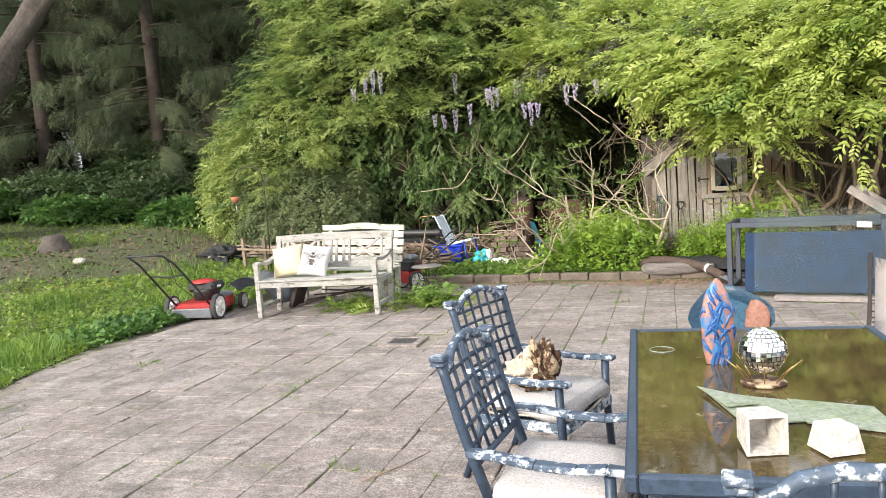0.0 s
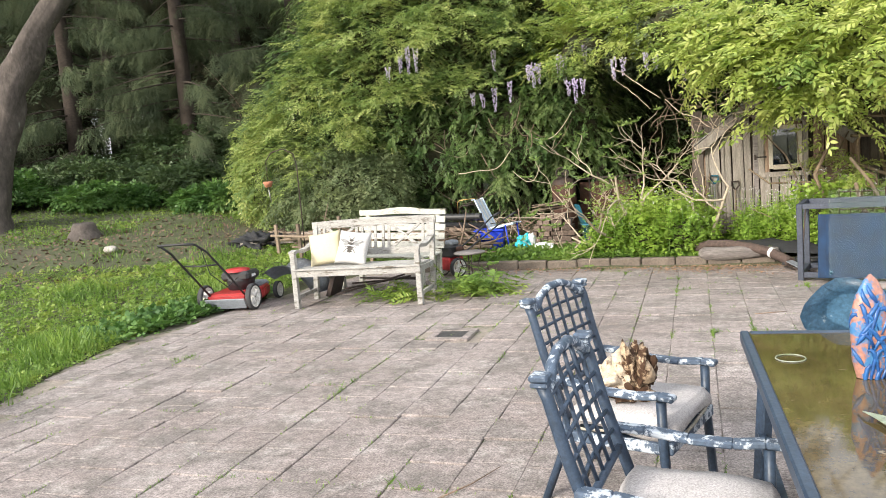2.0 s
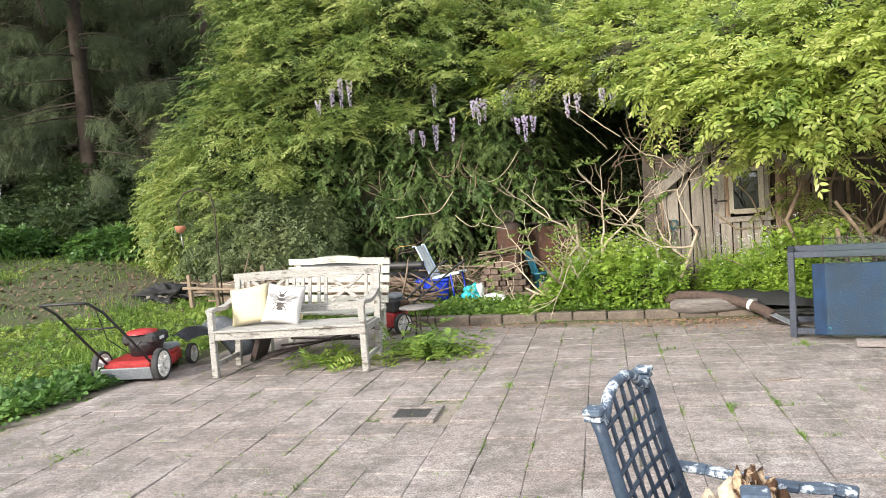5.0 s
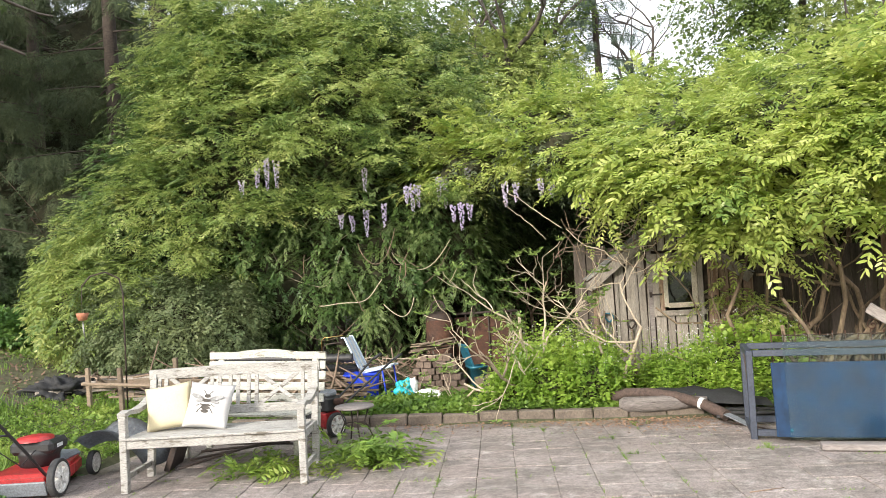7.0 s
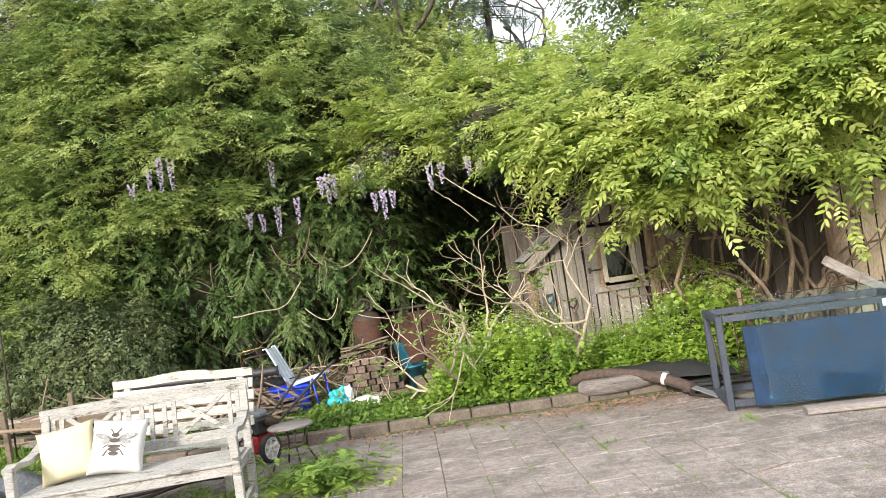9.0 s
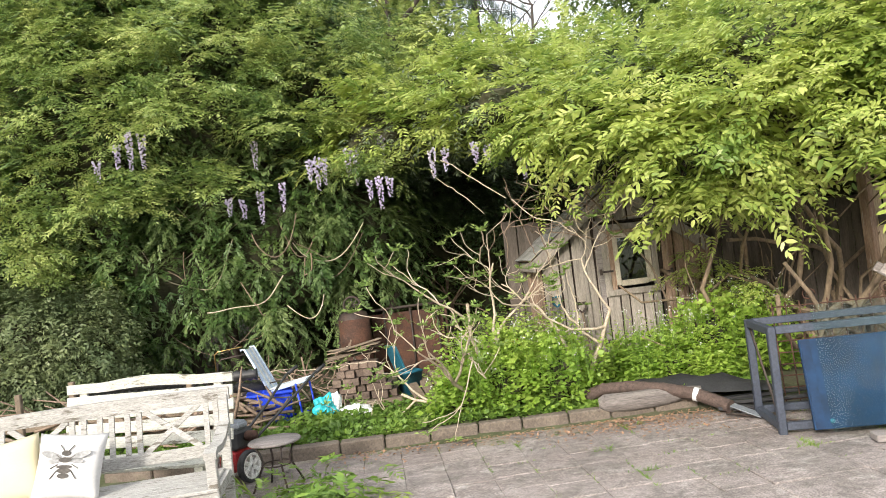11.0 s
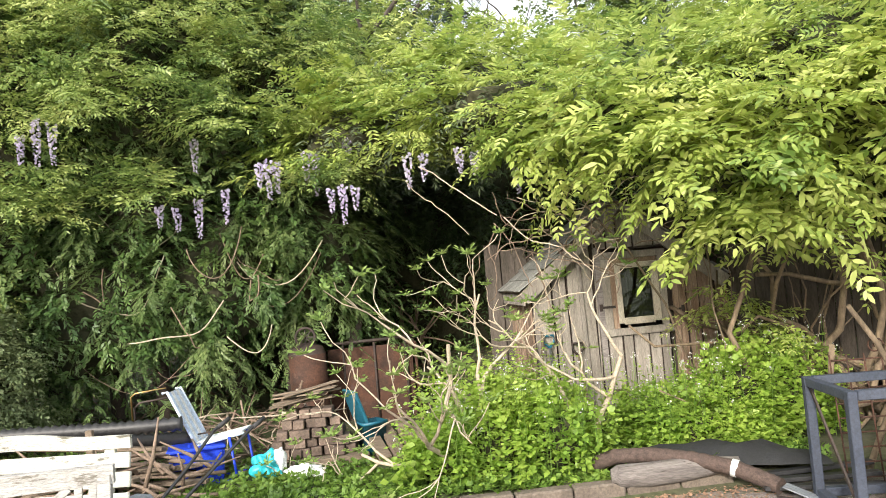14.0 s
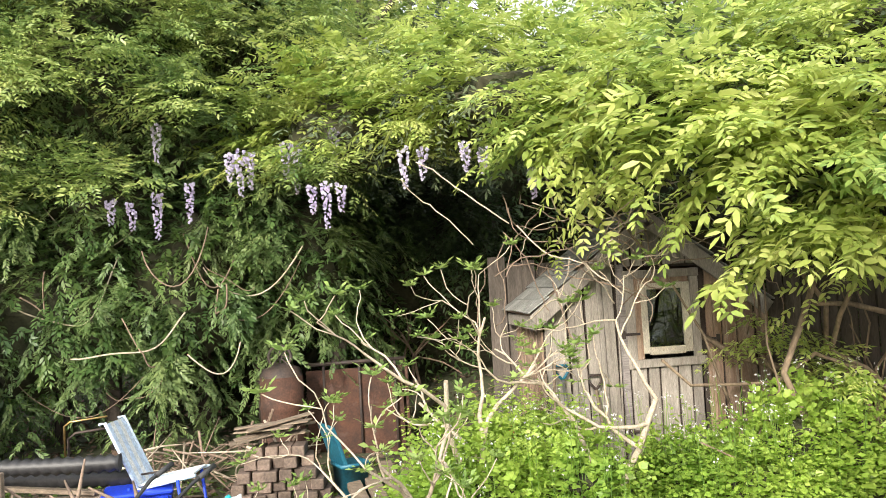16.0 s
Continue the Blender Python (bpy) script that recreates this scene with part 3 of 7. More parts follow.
while x < 2.55:
    w = 0.4 * random.uniform(0.92, 1.06)
    part("block", box(B(), (x + w / 2, 9.97 + 0.03 * math.sin(x), 0.022 + random.uniform(-0.008, 0.008)), (w - 0.012, 0.11, 0.155), (random.uniform(-3, 3), 0, random.uniform(-1.5, 1.5)), 0.012), "curb", kerb)
    x += w

# drain
drain = thing("drain", "square cast iron drain grate set in a pale stone surround", "drain", pose(0.17, 6.36, 0, 0, 0, 4), kind="structure")
for s in (-1, 1):
    part("surround", box(B(), (0, s * 0.155, 0.0), (0.38, 0.07, 0.03), (0, 0, 0), 0.006), "paver", drain)
    part("surround", box(B(), (s * 0.155, 0, 0.0), (0.07, 0.238, 0.03), (0, 0, 0), 0.006), "paver", drain)
bm = B()
for i in range(7):
    box(bm, (0, -0.1 + i * 0.0333, 0.0), (0.236, 0.018, 0.016))
    box(bm, (-0.1 + i * 0.0333, 0, -0.003), (0.012, 0.236, 0.014))
part("grate", bm, "grate", drain)

# ---------------------------------------------------------------- woods and hedge
hedge = thing("thuja_hedge", "tall dense thuja hedge overgrown with wisteria", "hedge")
HEDGE = [(-4.9, 13.4, 2.0, 1.3, 1.3, 2.4), (-3.7, 13.6, 3.1, 1.6, 1.4, 3.0), (-2.2, 13.9, 3.4, 1.7, 1.4, 2.9), (-0.9, 14.2, 3.1, 1.5, 1.3, 2.5),
         (-5.6, 13.6, 1.7, 1.0, 1.1, 1.7), (-2.6, 13.3, 1.65, 1.2, 0.85, 1.0), (-1.3, 13.5, 1.9, 1.0, 0.85, 1.0), (-0.3, 13.75, 2.05, 0.7, 0.7, 1.0), (-4.2, 13.0, 1.2, 1.2, 0.8, 1.0), (-3.0, 14.4, 5.0, 1.6, 1.4, 1.5), (-1.2, 14.6, 4.6, 1.5, 1.4, 1.3), (-4.4, 14.3, 4.6, 1.2, 1.2, 1.6)]
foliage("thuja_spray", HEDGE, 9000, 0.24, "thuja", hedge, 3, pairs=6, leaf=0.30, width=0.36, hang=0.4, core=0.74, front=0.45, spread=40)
# flat hanging fans in clumps
shoots("thuja_fan", HEDGE, 1500, 9, 0.24, 0.42, "thuja_light", hedge, 4, depth=0.3, front=0.35, low=-0.75, rise=-0.25, droop=0.5, pairs=8, leaf=0.24, width=0.34, spread=40, wave=0.35)
g0 = np.random.default_rng(11)
for k in range(9):
    bx = -4.9 + k * 0.62 + g0.uniform(-0.15, 0.15)
    by = 13.0 + 0.09 * k + g0.uniform(-0.1, 0.3)
    bm = B()
    tube(bm, [(bx + 0.05 * i * g0.normal(), by, gz(bx, by) - 0.1 + i * 0.45) for i in range(6)], [0.09 - 0.008 * i for i in range(6)], 7)
    part("trunk", bm, "dark_bark", hedge)

vine = thing("wisteria_vine", "sprawling wisteria with yellow-green leaves and hanging lilac flowers", "wisteria")
OVER = [(-4.3, 12.3, 2.6, 1.2, 0.8, 1.5), (-3.2, 12.5, 3.7, 1.3, 0.9, 1.5), (-1.9, 12.75, 4.2, 1.3, 1.0, 1.2), (-3.4, 13.3, 5.6, 1.4, 1.0, 0.9), (-1.6, 13.5, 5.3, 1.4, 1.0, 0.8),
        (-0.3, 13.2, 4.1, 1.1, 0.9, 0.8), (-5.2, 12.6, 1.9, 0.8, 0.8, 1.1), (-1.75, 12.2, 2.72, 0.95, 0.35, 0.16), (-2.9, 12.1, 2.6, 0.9, 0.45, 0.25), (-0.7, 12.4, 3.35, 0.7, 0.5, 0.3), (-2.3, 12.1, 3.5, 0.8, 0.45, 0.3), (-4.7, 11.9, 1.5, 0.6, 0.5, 0.7), (-3.9, 13.0, 4.8, 1.0, 0.8, 0.9), (0.1, 12.3, 2.75, 0.4, 0.3, 0.14)]
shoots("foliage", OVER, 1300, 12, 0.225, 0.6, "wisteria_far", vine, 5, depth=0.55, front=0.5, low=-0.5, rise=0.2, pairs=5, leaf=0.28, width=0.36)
CANOPY = [(1.3, 13.4, 3.55, 1.5, 1.4, 0.75), (3.1, 13.8, 3.6, 1.7, 1.5, 0.7), (5.0, 13.4, 3.6, 1.8, 1.6, 0.8), (0.4, 12.8, 3.1, 0.9, 0.8, 0.5), (1.9, 12.0, 3.1, 1.2, 1.0, 0.5), (3.1, 11.3, 3.0, 1.2, 1.1, 0.55),
          (4.4, 10.7, 3.0, 1.2, 1.2, 0.8), (5.6, 10.4, 3.3, 1.3, 1.3, 0.9), (6.9, 11.2, 2.7, 1.2, 1.0, 1.1), (6.6, 13.2, 3.4, 1.5, 1.2, 1.1)]
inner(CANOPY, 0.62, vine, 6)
shoots("foliage", CANOPY, 1250, 13, 0.29, 0.7, "wisteria", vine, 7, depth=0.45, front=0.6, low=-0.5, rise=0.3, pairs=5, leaf=0.30, width=0.33, oval_leaf=True)
NEAR = [(2.75, 10.2, 2.6, 0.6, 0.5, 0.3), (3.5, 9.85, 2.45, 0.75, 0.55, 0.4), (4.5, 9.4, 2.85, 0.85, 0.7, 0.5), (5.2, 9.0, 3.1, 0.9, 0.8, 0.8), (3.45, 9.75, 1.95, 0.3, 0.3, 0.3), (3.1, 10.0, 2.0, 0.22, 0.2, 0.35), (4.35, 9.2, 2.0, 0.3, 0.25, 0.22), (2.0, 10.9, 2.75, 0.5, 0.45, 0.25)]
shoots("foliage", NEAR, 230, 13, 0.33, 0.75, "wisteria", vine, 8, depth=0.8, front=0.9, low=-1, rise=0.15, pairs=5, leaf=0.31, width=0.36, oval_leaf=True)
# a young side shoot climbing the shed's corner, yellower and open
shoots("foliage", [(3.55, 11.3, 1.15, 0.28, 0.25, 0.5), (3.75, 11.0, 0.75, 0.3, 0.25, 0.3)], 26, 10, 0.22, 0.4, "wisteria", vine, 9, depth=0.9, front=0.9, low=-1)
# twisting stems under the canopy
gs = np.random.default_rng(21)
for k in range(48):
    bx, by = gs.uniform(3.5, 5.3), gs.uniform(10.7, 11.5)
    pts, q, v = [], Vector((bx, by, 0.0)), Vector((gs.normal(0, 0.35), gs.normal(0, 0.2), 1))
    for i in range(9):
        pts.append(q.copy())
        v = (v + Vector(gs.normal(0, 0.55, 3)) + Vector((0, 0, 0.3))).normalized()
        q = q + v * 0.34
    r0 = 0.007 + 0.036 * gs.random() ** 2
    part("stem", tube(B(), pts, [r0 * (1 - 0.06 * i) for i in range(9)], 7), "vine", vine)


def raceme(p, length, seed):
    g = np.random.default_rng(seed)
    n = int(50 * length / 0.3) + 8
    u = np.linspace(0, 1, n)
    ang = g.uniform(0, math.tau, n)
    rad = 0.031 * (1 - 0.75 * u) + 0.008
    c = np.stack([p[0] + rad * np.cos(ang), p[1] + rad * np.sin(ang), p[2] - length * u], 1)
    s = (0.019 * (1 - 0.45 * u))[:, None]
    a = norm(g.normal(0, 1, (n, 3)))
    b = norm(np.cross(a, g.normal(0, 1, (n, 3))))
    return np.concatenate([np.stack([c - a * s, c - b * s, c + a * s, c + b * s], 1), np.stack([c - a * s, c - np.cross(a, b) * s, c + a * s, c + np.cross(a, b) * s], 1)])


RACEMES = [(-0.46, 11.95, 2.86, 0.37), (-0.39, 12.0, 2.84, 0.29), (-0.55, 12.0, 2.84, 0.24), (-1.17, 12.14, 2.57, 0.37), (-0.91, 12.14, 2.65, 0.33), (-1.37, 12.14, 2.5, 0.22), (-1.52, 12.09, 2.53, 0.2), (0.23, 11.68, 2.53, 0.35), (0.12, 11.73, 2.52, 0.22), (0.34, 11.68, 2.52, 0.22), (-1.23, 12.41, 3.2, 0.33), (-2.42, 11.68, 3.34, 0.44), (-2.28, 11.68, 3.29, 0.37), (-2.56, 11.68, 3.2, 0.26), (-2.79, 11.68, 3.06, 0.24), (0.83, 11.5, 2.74, 0.31), (0.97, 11.45, 2.72, 0.24), (1.29, 11.41, 2.74, 0.22), (1.42, 11.41, 2.7, 0.2), (-0.04, 12.23, 2.93, 0.4), (-0.13, 12.23, 2.97, 0.33), (0.28, 12.23, 3.06, 0.33), (1.79, 11.41, 2.52, 0.22)]
for i, (rx, ry, rz, rl) in enumerate(RACEMES):
    quads("flower_raceme", raceme((rx, ry, rz), rl, 40 + i), "flower", vine, "", kind="stuff")


def shrub(name, label, blobs, count, size, material, seed, core=0.75, **kw):
    t = thing(name, label, "shrub")
    foliage("foliage", blobs, count, size, material, t, seed, core=core, **kw)
    gg = np.random.default_rng(seed)
    b = blobs[0]
    bm = B()
    for _ in range(5):
        branchy(bm, (b[0] + gg.normal(0, 0.1), b[1] + 0.2, gz(b[0], b[1]) - 0.05), (gg.normal(0, 0.4), gg.normal(0, 0.3), 1), b[5] * 0.9, 0.02, 1, gg)
    part("stems", bm, "twig", t)
    return t


shrub("honeysuckle_bush", "rounded grey-green bush at the foot of the hedge", [(-4.1, 11.9, 1.0, 0.95, 0.7, 0.9), (-4.8, 12.2, 1.1, 0.85, 0.7, 1.0), (-3.4, 12.1, 0.95, 0.7, 0.6, 0.75)], 6500, 0.17, "honeysuckle", 31, pairs=4, leaf=0.30, width=0.42, core=0.6, depth=0.5)
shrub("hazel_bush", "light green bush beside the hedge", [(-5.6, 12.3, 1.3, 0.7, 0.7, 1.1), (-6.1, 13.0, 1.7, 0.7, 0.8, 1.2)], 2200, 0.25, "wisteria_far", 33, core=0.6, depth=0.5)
for i, (sx, sy, sr, sh, mt) in enumerate([(-9.5, 14.8, 1.5, 0.8, "understory"), (-12.2, 13.9, 1.6, 0.9, "understory"), (-14.5, 10.8, 1.6, 1.5, "shrub"), (-16.5, 8.0, 2.0, 2.2, "understory"), (-7.4, 15.4, 1.2, 0.9, "understory"), (-18, 12, 2.2, 3.0, "understory"),
                                          (-11.0, 16.5, 2.0, 1.6, "understory"), (-13.4, 12.0, 1.2, 0.9, "shrub"), (-8.2, 13.6, 0.8, 0.45, "shrub"), (-10.8, 13.0, 0.9, 0.5, "shrub")]):
    z = gz(sx, sy)
    shrub("woodland_shrub", "leafy understory shrub at the edge of the woods", [(sx, sy, z + sh * 0.45, sr, sr * 0.8, sh * 0.6), (sx + sr * 0.8, sy + 0.4, z + sh * 0.35, sr * 0.7, sr * 0.6, sh * 0.45)], 3000, 0.26, mt, 50 + i, pairs=4, leaf=0.32, width=0.5, core=0.6, depth=0.5)


def spruce(x, y, h, r, seed, count=2600, shade="spruce"):
    g = np.random.default_rng(seed)
    t = thing("spruce_tree", "tall dark spruce with drooping boughs and bare lower twigs", "tree")
    z0 = gz(x, y)
    part("trunk", tube(B(), [(x + 0.05 * math.sin(i), y, z0 - 0.2 + h * i / 8) for i in range(9)], [0.2 * (1 - i / 8.6) + 0.02 for i in range(9)], 9), "dark_bark", t)
    bm, P, D, S = B(), [], [], []
    for i in range(int(h * 7)):
        u = g.uniform(0.06, 1)
        zz = z0 + h * u
        a = g.uniform(0, math.tau)
        ln = r * (1.08 - u) * g.uniform(0.7, 1.1)
        pts = [Vector((x + math.cos(a) * ln * k / 4, y + math.sin(a) * ln * k / 4, zz - 0.25 * ln * (k / 4) ** 1.3 + 0.06 * ln * k / 4)) for k in range(5)]
        tube(bm, pts, [0.028, 0.022, 0.016, 0.011, 0.006], 4, cap=False)
        m = max(4, int(count * (1.08 - u) / (h * 3.4)))
        for _ in range(m):
            k = g.uniform(0.25, 1)
            j = min(3, int(k * 4))
            q = pts[j].lerp(pts[j + 1], k * 4 - j)
            P.append(tuple(q + Vector(g.normal(0, 0.06, 3))))
            D.append((math.cos(a) * 0.35 + g.normal(0, 0.35), math.sin(a) * 0.35 + g.normal(0, 0.35), -0.9))
            S.append(g.uniform(0.25, 0.6))
    part("bough", bm, "dark_bark", t, kind="stuff")
    P, D, S = np.array(P), norm(np.array(D)), np.array(S)
    up = norm(np.stack([np.full(len(P), 0.3), np.full(len(P), -0.9), np.full(len(P), 0.3)], 1) + 0.5 * rng.normal(0, 1, (len(P), 3)))
    quads("crown", sprays(P, D, up, S, 7, 45, 0.26, 0.13, 0.1), shade, t)
    return t


for i, (sx, sy, h, r) in enumerate([(-11.6, 19.6, 17, 3.6), (-15.2, 18.2, 16, 3.8), (-8.6, 20.5, 17, 3.3), (-19.0, 15.0, 17, 4.0), (-13.2, 22.5, 18, 4), (-21.5, 19.5, 18, 4.4), (-17.5, 21.0, 18, 4.2), (-23.0, 13.0, 17, 4.4), (-10.0, 23.5, 18, 4.0), (-7.6, 16.6, 14, 2.4), (-10.6, 16.0, 15, 2.7), (-13.6, 15.2, 15, 2.9), (-16.6, 12.4, 15, 3.0)]):
    spruce(sx, sy, h, r, 70 + i, 5600)


def broadleaf(x, y, h, seed, label, blobs, count, size, bark="bark", r=0.2, mat="wood_leaf", core=0.0, lean=0.0, depth=2, pairs=3):
    g = np.random.default_rng(seed)
    t = thing("broadleaf_tree", label, "tree")
    z0 = gz(x, y)
    bm = B()
    pts = [Vector((x + lean * (k / 6) ** 1.4 * h * 0.3 + 0.06 * g.normal(), y, z0 - 0.2 + h * 0.55 * k / 6)) for k in range(7)]
    tube(bm, pts, [r * (1 - 0.075 * k) for k in range(7)], 9, cap=False)
    tips = []
    for k in (4, 5, 6, 6, 6):
        branchy(bm, pts[k], (g.normal(0, 0.6), g.normal(0, 0.5), 0.8), h * 0.24, r * 0.4, depth, g, 0.35, (2, 3), 0.72, tips, 6, 0.03)
    part("trunk", bm, bark, t)
    foliage("crown", blobs, count, size, mat, t, seed, pairs=pairs, leaf=0.4, width=0.5, core=core, depth=0.9, front=1.1, low=-1.1, hang=0.2)
    return t


WOODS = [(9.8, 27.5, 15, [(8.5, 27, 9.5, 3.2, 2.5, 3.0), (11.5, 27, 8.0, 3.0, 2.5, 2.4), (9.5, 26, 12.5, 3.0, 2.5, 2.5)]), (1.5, 30, 15, [(0.5, 30, 10, 3.0, 2.5, 4.0), (-1.5, 30, 6.5, 2.5, 2, 3)]),
         (5.4, 33, 12, [(5.4, 33, 6.5, 3.2, 2.5, 2.8)]), (15, 24, 15, [(15, 24, 8, 3.5, 3, 4.5), (13, 23, 5.5, 2.5, 2, 2.5)]), (-4, 27, 16, [(-4, 27, 9, 3.5, 3, 6)]), (20, 18, 14, [(19, 18, 7, 3.5, 3.5, 5)]),
         (9, 20, 7, [(9, 20, 4.6, 3.2, 2, 1.6), (5, 21, 4.2, 3.0, 2, 1.5), (1, 21, 4.4, 2.5, 2, 1.5)]), (-24, 11, 15, [(-23, 11, 6, 4, 4, 5)]), (-26, 4, 15, [(-25, 4, 6, 4, 4, 5.5)]), (-18, 25, 18, [(-18, 26, 9, 5, 3, 8)]), (-27, 22, 18, [(-27, 22, 9, 5, 4, 8)])]
for i, (wx, wy, h, bl) in enumerate(WOODS):
    broadleaf(wx, wy, h, 90 + i, "tall woodland tree in fresh spring leaf", bl, 6500 if wx > -5 else 2600, 0.38, mat="wood_leaf", core=0.0 if wx > -5 else 0.6)

spruce(3.6, 31.0, 16, 3.4, 84, 5200, "fir")
broadleaf(12.5, 21.0, 11, 120, "young woodland tree in thin yellow-green leaf", [(11.0, 20.5, 5.6, 2.2, 1.6, 1.8), (9.4, 21.5, 6.6, 2.0, 1.6, 1.7), (12.6, 21, 7.6, 2.2, 1.8, 2.2), (7.6, 22.5, 5.4, 1.8, 1.4, 1.1)], 6500, 0.3, mat="birch", pairs=4)
broadleaf(0.4, 24.0, 11, 121, "young woodland tree in thin yellow-green leaf", [(0.8, 24, 7.0, 1.8, 1.5, 1.8), (-0.8, 24.5, 7.5, 1.8, 1.5, 1.8), (2.2, 24.5, 5.6, 1.5, 1.2, 1.0)], 4200, 0.3, mat="birch", pairs=4)

# dark growth closing the gap between hedge and shed;
# its last three clumps are added backdrop for the canopy's dark inside
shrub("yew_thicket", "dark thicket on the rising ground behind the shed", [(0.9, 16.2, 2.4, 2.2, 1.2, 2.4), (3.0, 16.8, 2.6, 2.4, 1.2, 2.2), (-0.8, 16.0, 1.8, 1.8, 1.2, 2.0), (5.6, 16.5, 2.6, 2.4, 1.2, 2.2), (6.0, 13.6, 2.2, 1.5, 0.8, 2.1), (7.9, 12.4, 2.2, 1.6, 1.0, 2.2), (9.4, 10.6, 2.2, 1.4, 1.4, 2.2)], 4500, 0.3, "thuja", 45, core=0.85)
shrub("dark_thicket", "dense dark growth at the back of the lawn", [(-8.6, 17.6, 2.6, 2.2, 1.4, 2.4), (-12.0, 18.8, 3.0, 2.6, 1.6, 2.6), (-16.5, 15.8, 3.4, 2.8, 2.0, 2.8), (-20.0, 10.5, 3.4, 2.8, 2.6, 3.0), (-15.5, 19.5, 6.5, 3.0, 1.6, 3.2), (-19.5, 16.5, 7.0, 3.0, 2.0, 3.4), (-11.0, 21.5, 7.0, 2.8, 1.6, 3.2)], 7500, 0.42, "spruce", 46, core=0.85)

shrub("elder_thicket", "thin dull green shrub on the bank behind the hedge", [(0.9, 15.1, 2.5, 0.9, 0.6, 1.0), (0.1, 15.3, 2.9, 0.8, 0.6, 1.0), (1.6, 15.0, 2.3, 0.6, 0.5, 0.9)], 2200, 0.24, "understory", 47, core=0.0, depth=0.8)

# tall old tree on the lawn, two stems from one stool
t = thing("old_lawn_tree", "old rough-barked tree on the lawn with two stems, one leaning", "tree")
tx, ty = -10.7, 10.4
tz = gz(tx, ty)
bm = B()
tube(bm, [(tx + 0.05, ty, tz - 0.3), (tx + 0.05, ty, tz + 0.25), (tx + 0.15, ty + 0.1, tz + 1.0), (tx + 0.32, ty + 0.2, tz + 1.8), (tx + 0.52, ty + 0.4, tz + 2.6), (tx + 1.0, ty + 0.7, tz + 3.6), (tx + 1.7, ty + 1.0, tz + 4.6), (tx + 2.6, ty + 1.4, tz + 5.6), (tx + 3.4, ty + 1.9, tz + 6.8)],
     [0.42, 0.33, 0.28, 0.27, 0.28, 0.24, 0.22, 0.16, 0.11], 18)
bmesh.ops.subdivide_edges(bm, edges=bm.edges[:], cuts=2, use_grid_fill=True)
bm.normal_update()
lumpy(bm, 0.11, 2.6, 4)
lumpy(bm, 0.05, 7.0, 2)
part("leaning_stem", bm, "bark", t)
bm = tube(B(), [(tx - 0.3, ty + 0.2, tz - 0.3), (tx - 0.25, ty + 0.2, tz + 1.0), (tx - 0.05, ty + 0.3, tz + 2.4), (tx + 0.0, ty + 0.3, tz + 3.8), (tx + 0.1, ty + 0.4, tz + 6.5)], [0.24, 0.19, 0.16, 0.14, 0.1], 12)
part("stem", bm, "bark", t)
gg = np.random.default_rng(5)
bm, tips = B(), []
for p, d in (((tx + 1.7, ty + 1.0, tz + 4.6), (0.9, 0.1, 0.25)), ((tx + 2.6, ty + 1.4, tz + 5.6), (0.8, -0.4, 0.3)), ((tx + 3.4, ty + 1.9, tz + 6.8), (0.3, 0.1, 0.9)), ((tx + 0.1, ty + 0.4, tz + 6.5), (-0.3, 0, 0.9))):
    branchy(bm, p, d, 2.2, 0.1, 2, gg, 0.4, (2, 3), 0.7, tips, 6)
part("limbs", bm, "bark", t, kind="stuff")
foliage("crown", [(tx + 3.2, ty + 1.5, tz + 7.2, 2.4, 2, 1.6), (tx - 0.5, ty, tz + 7.6, 2.4, 2, 1.5)], 2500, 0.35, "wood_leaf", t, 12, pairs=3, leaf=0.4, width=0.5, core=0, depth=0.9, front=1.1, low=-1.1)

# ---------------------------------------------------------------- shed
shed = thing("garden_shed", "small weathered board shed with a shingled roof under the wisteria", "shed")
SX0, SX1, SY0, SY1 = 1.96, 3.95, 12.2, 13.4
PEAK, EAVE = 2.88, 1.86
DX0, DX1 = 2.66, 3.33


def roof_z(x):
    return 1.40 + (min(x, 2 * PEAK - x) - EAVE) * 0.8


def upright(outline, y0, y1):
    """An outline of (x, z) points as a sheet that stands between two y."""
    return plate(B(), outline[::-1], y0, y1, Matrix(((1, 0, 0, 0), (0, 0, 1, 0), (0, 1, 0, 0), (0, 0, 0, 1))))


gb = np.random.default_rng(17)
# dark sheets as gap shade, then boards of uneven width with open gaps
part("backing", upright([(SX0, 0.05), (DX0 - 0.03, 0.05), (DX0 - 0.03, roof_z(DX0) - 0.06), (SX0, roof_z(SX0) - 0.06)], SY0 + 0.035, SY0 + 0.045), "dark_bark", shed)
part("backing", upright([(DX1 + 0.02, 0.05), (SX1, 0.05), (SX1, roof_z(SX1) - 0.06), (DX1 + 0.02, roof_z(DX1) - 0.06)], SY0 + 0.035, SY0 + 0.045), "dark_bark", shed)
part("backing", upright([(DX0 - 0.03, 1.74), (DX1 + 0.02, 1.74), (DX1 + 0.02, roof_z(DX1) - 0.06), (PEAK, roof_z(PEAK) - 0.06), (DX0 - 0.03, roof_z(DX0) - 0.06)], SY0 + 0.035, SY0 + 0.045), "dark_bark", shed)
x = SX0 + 0.01
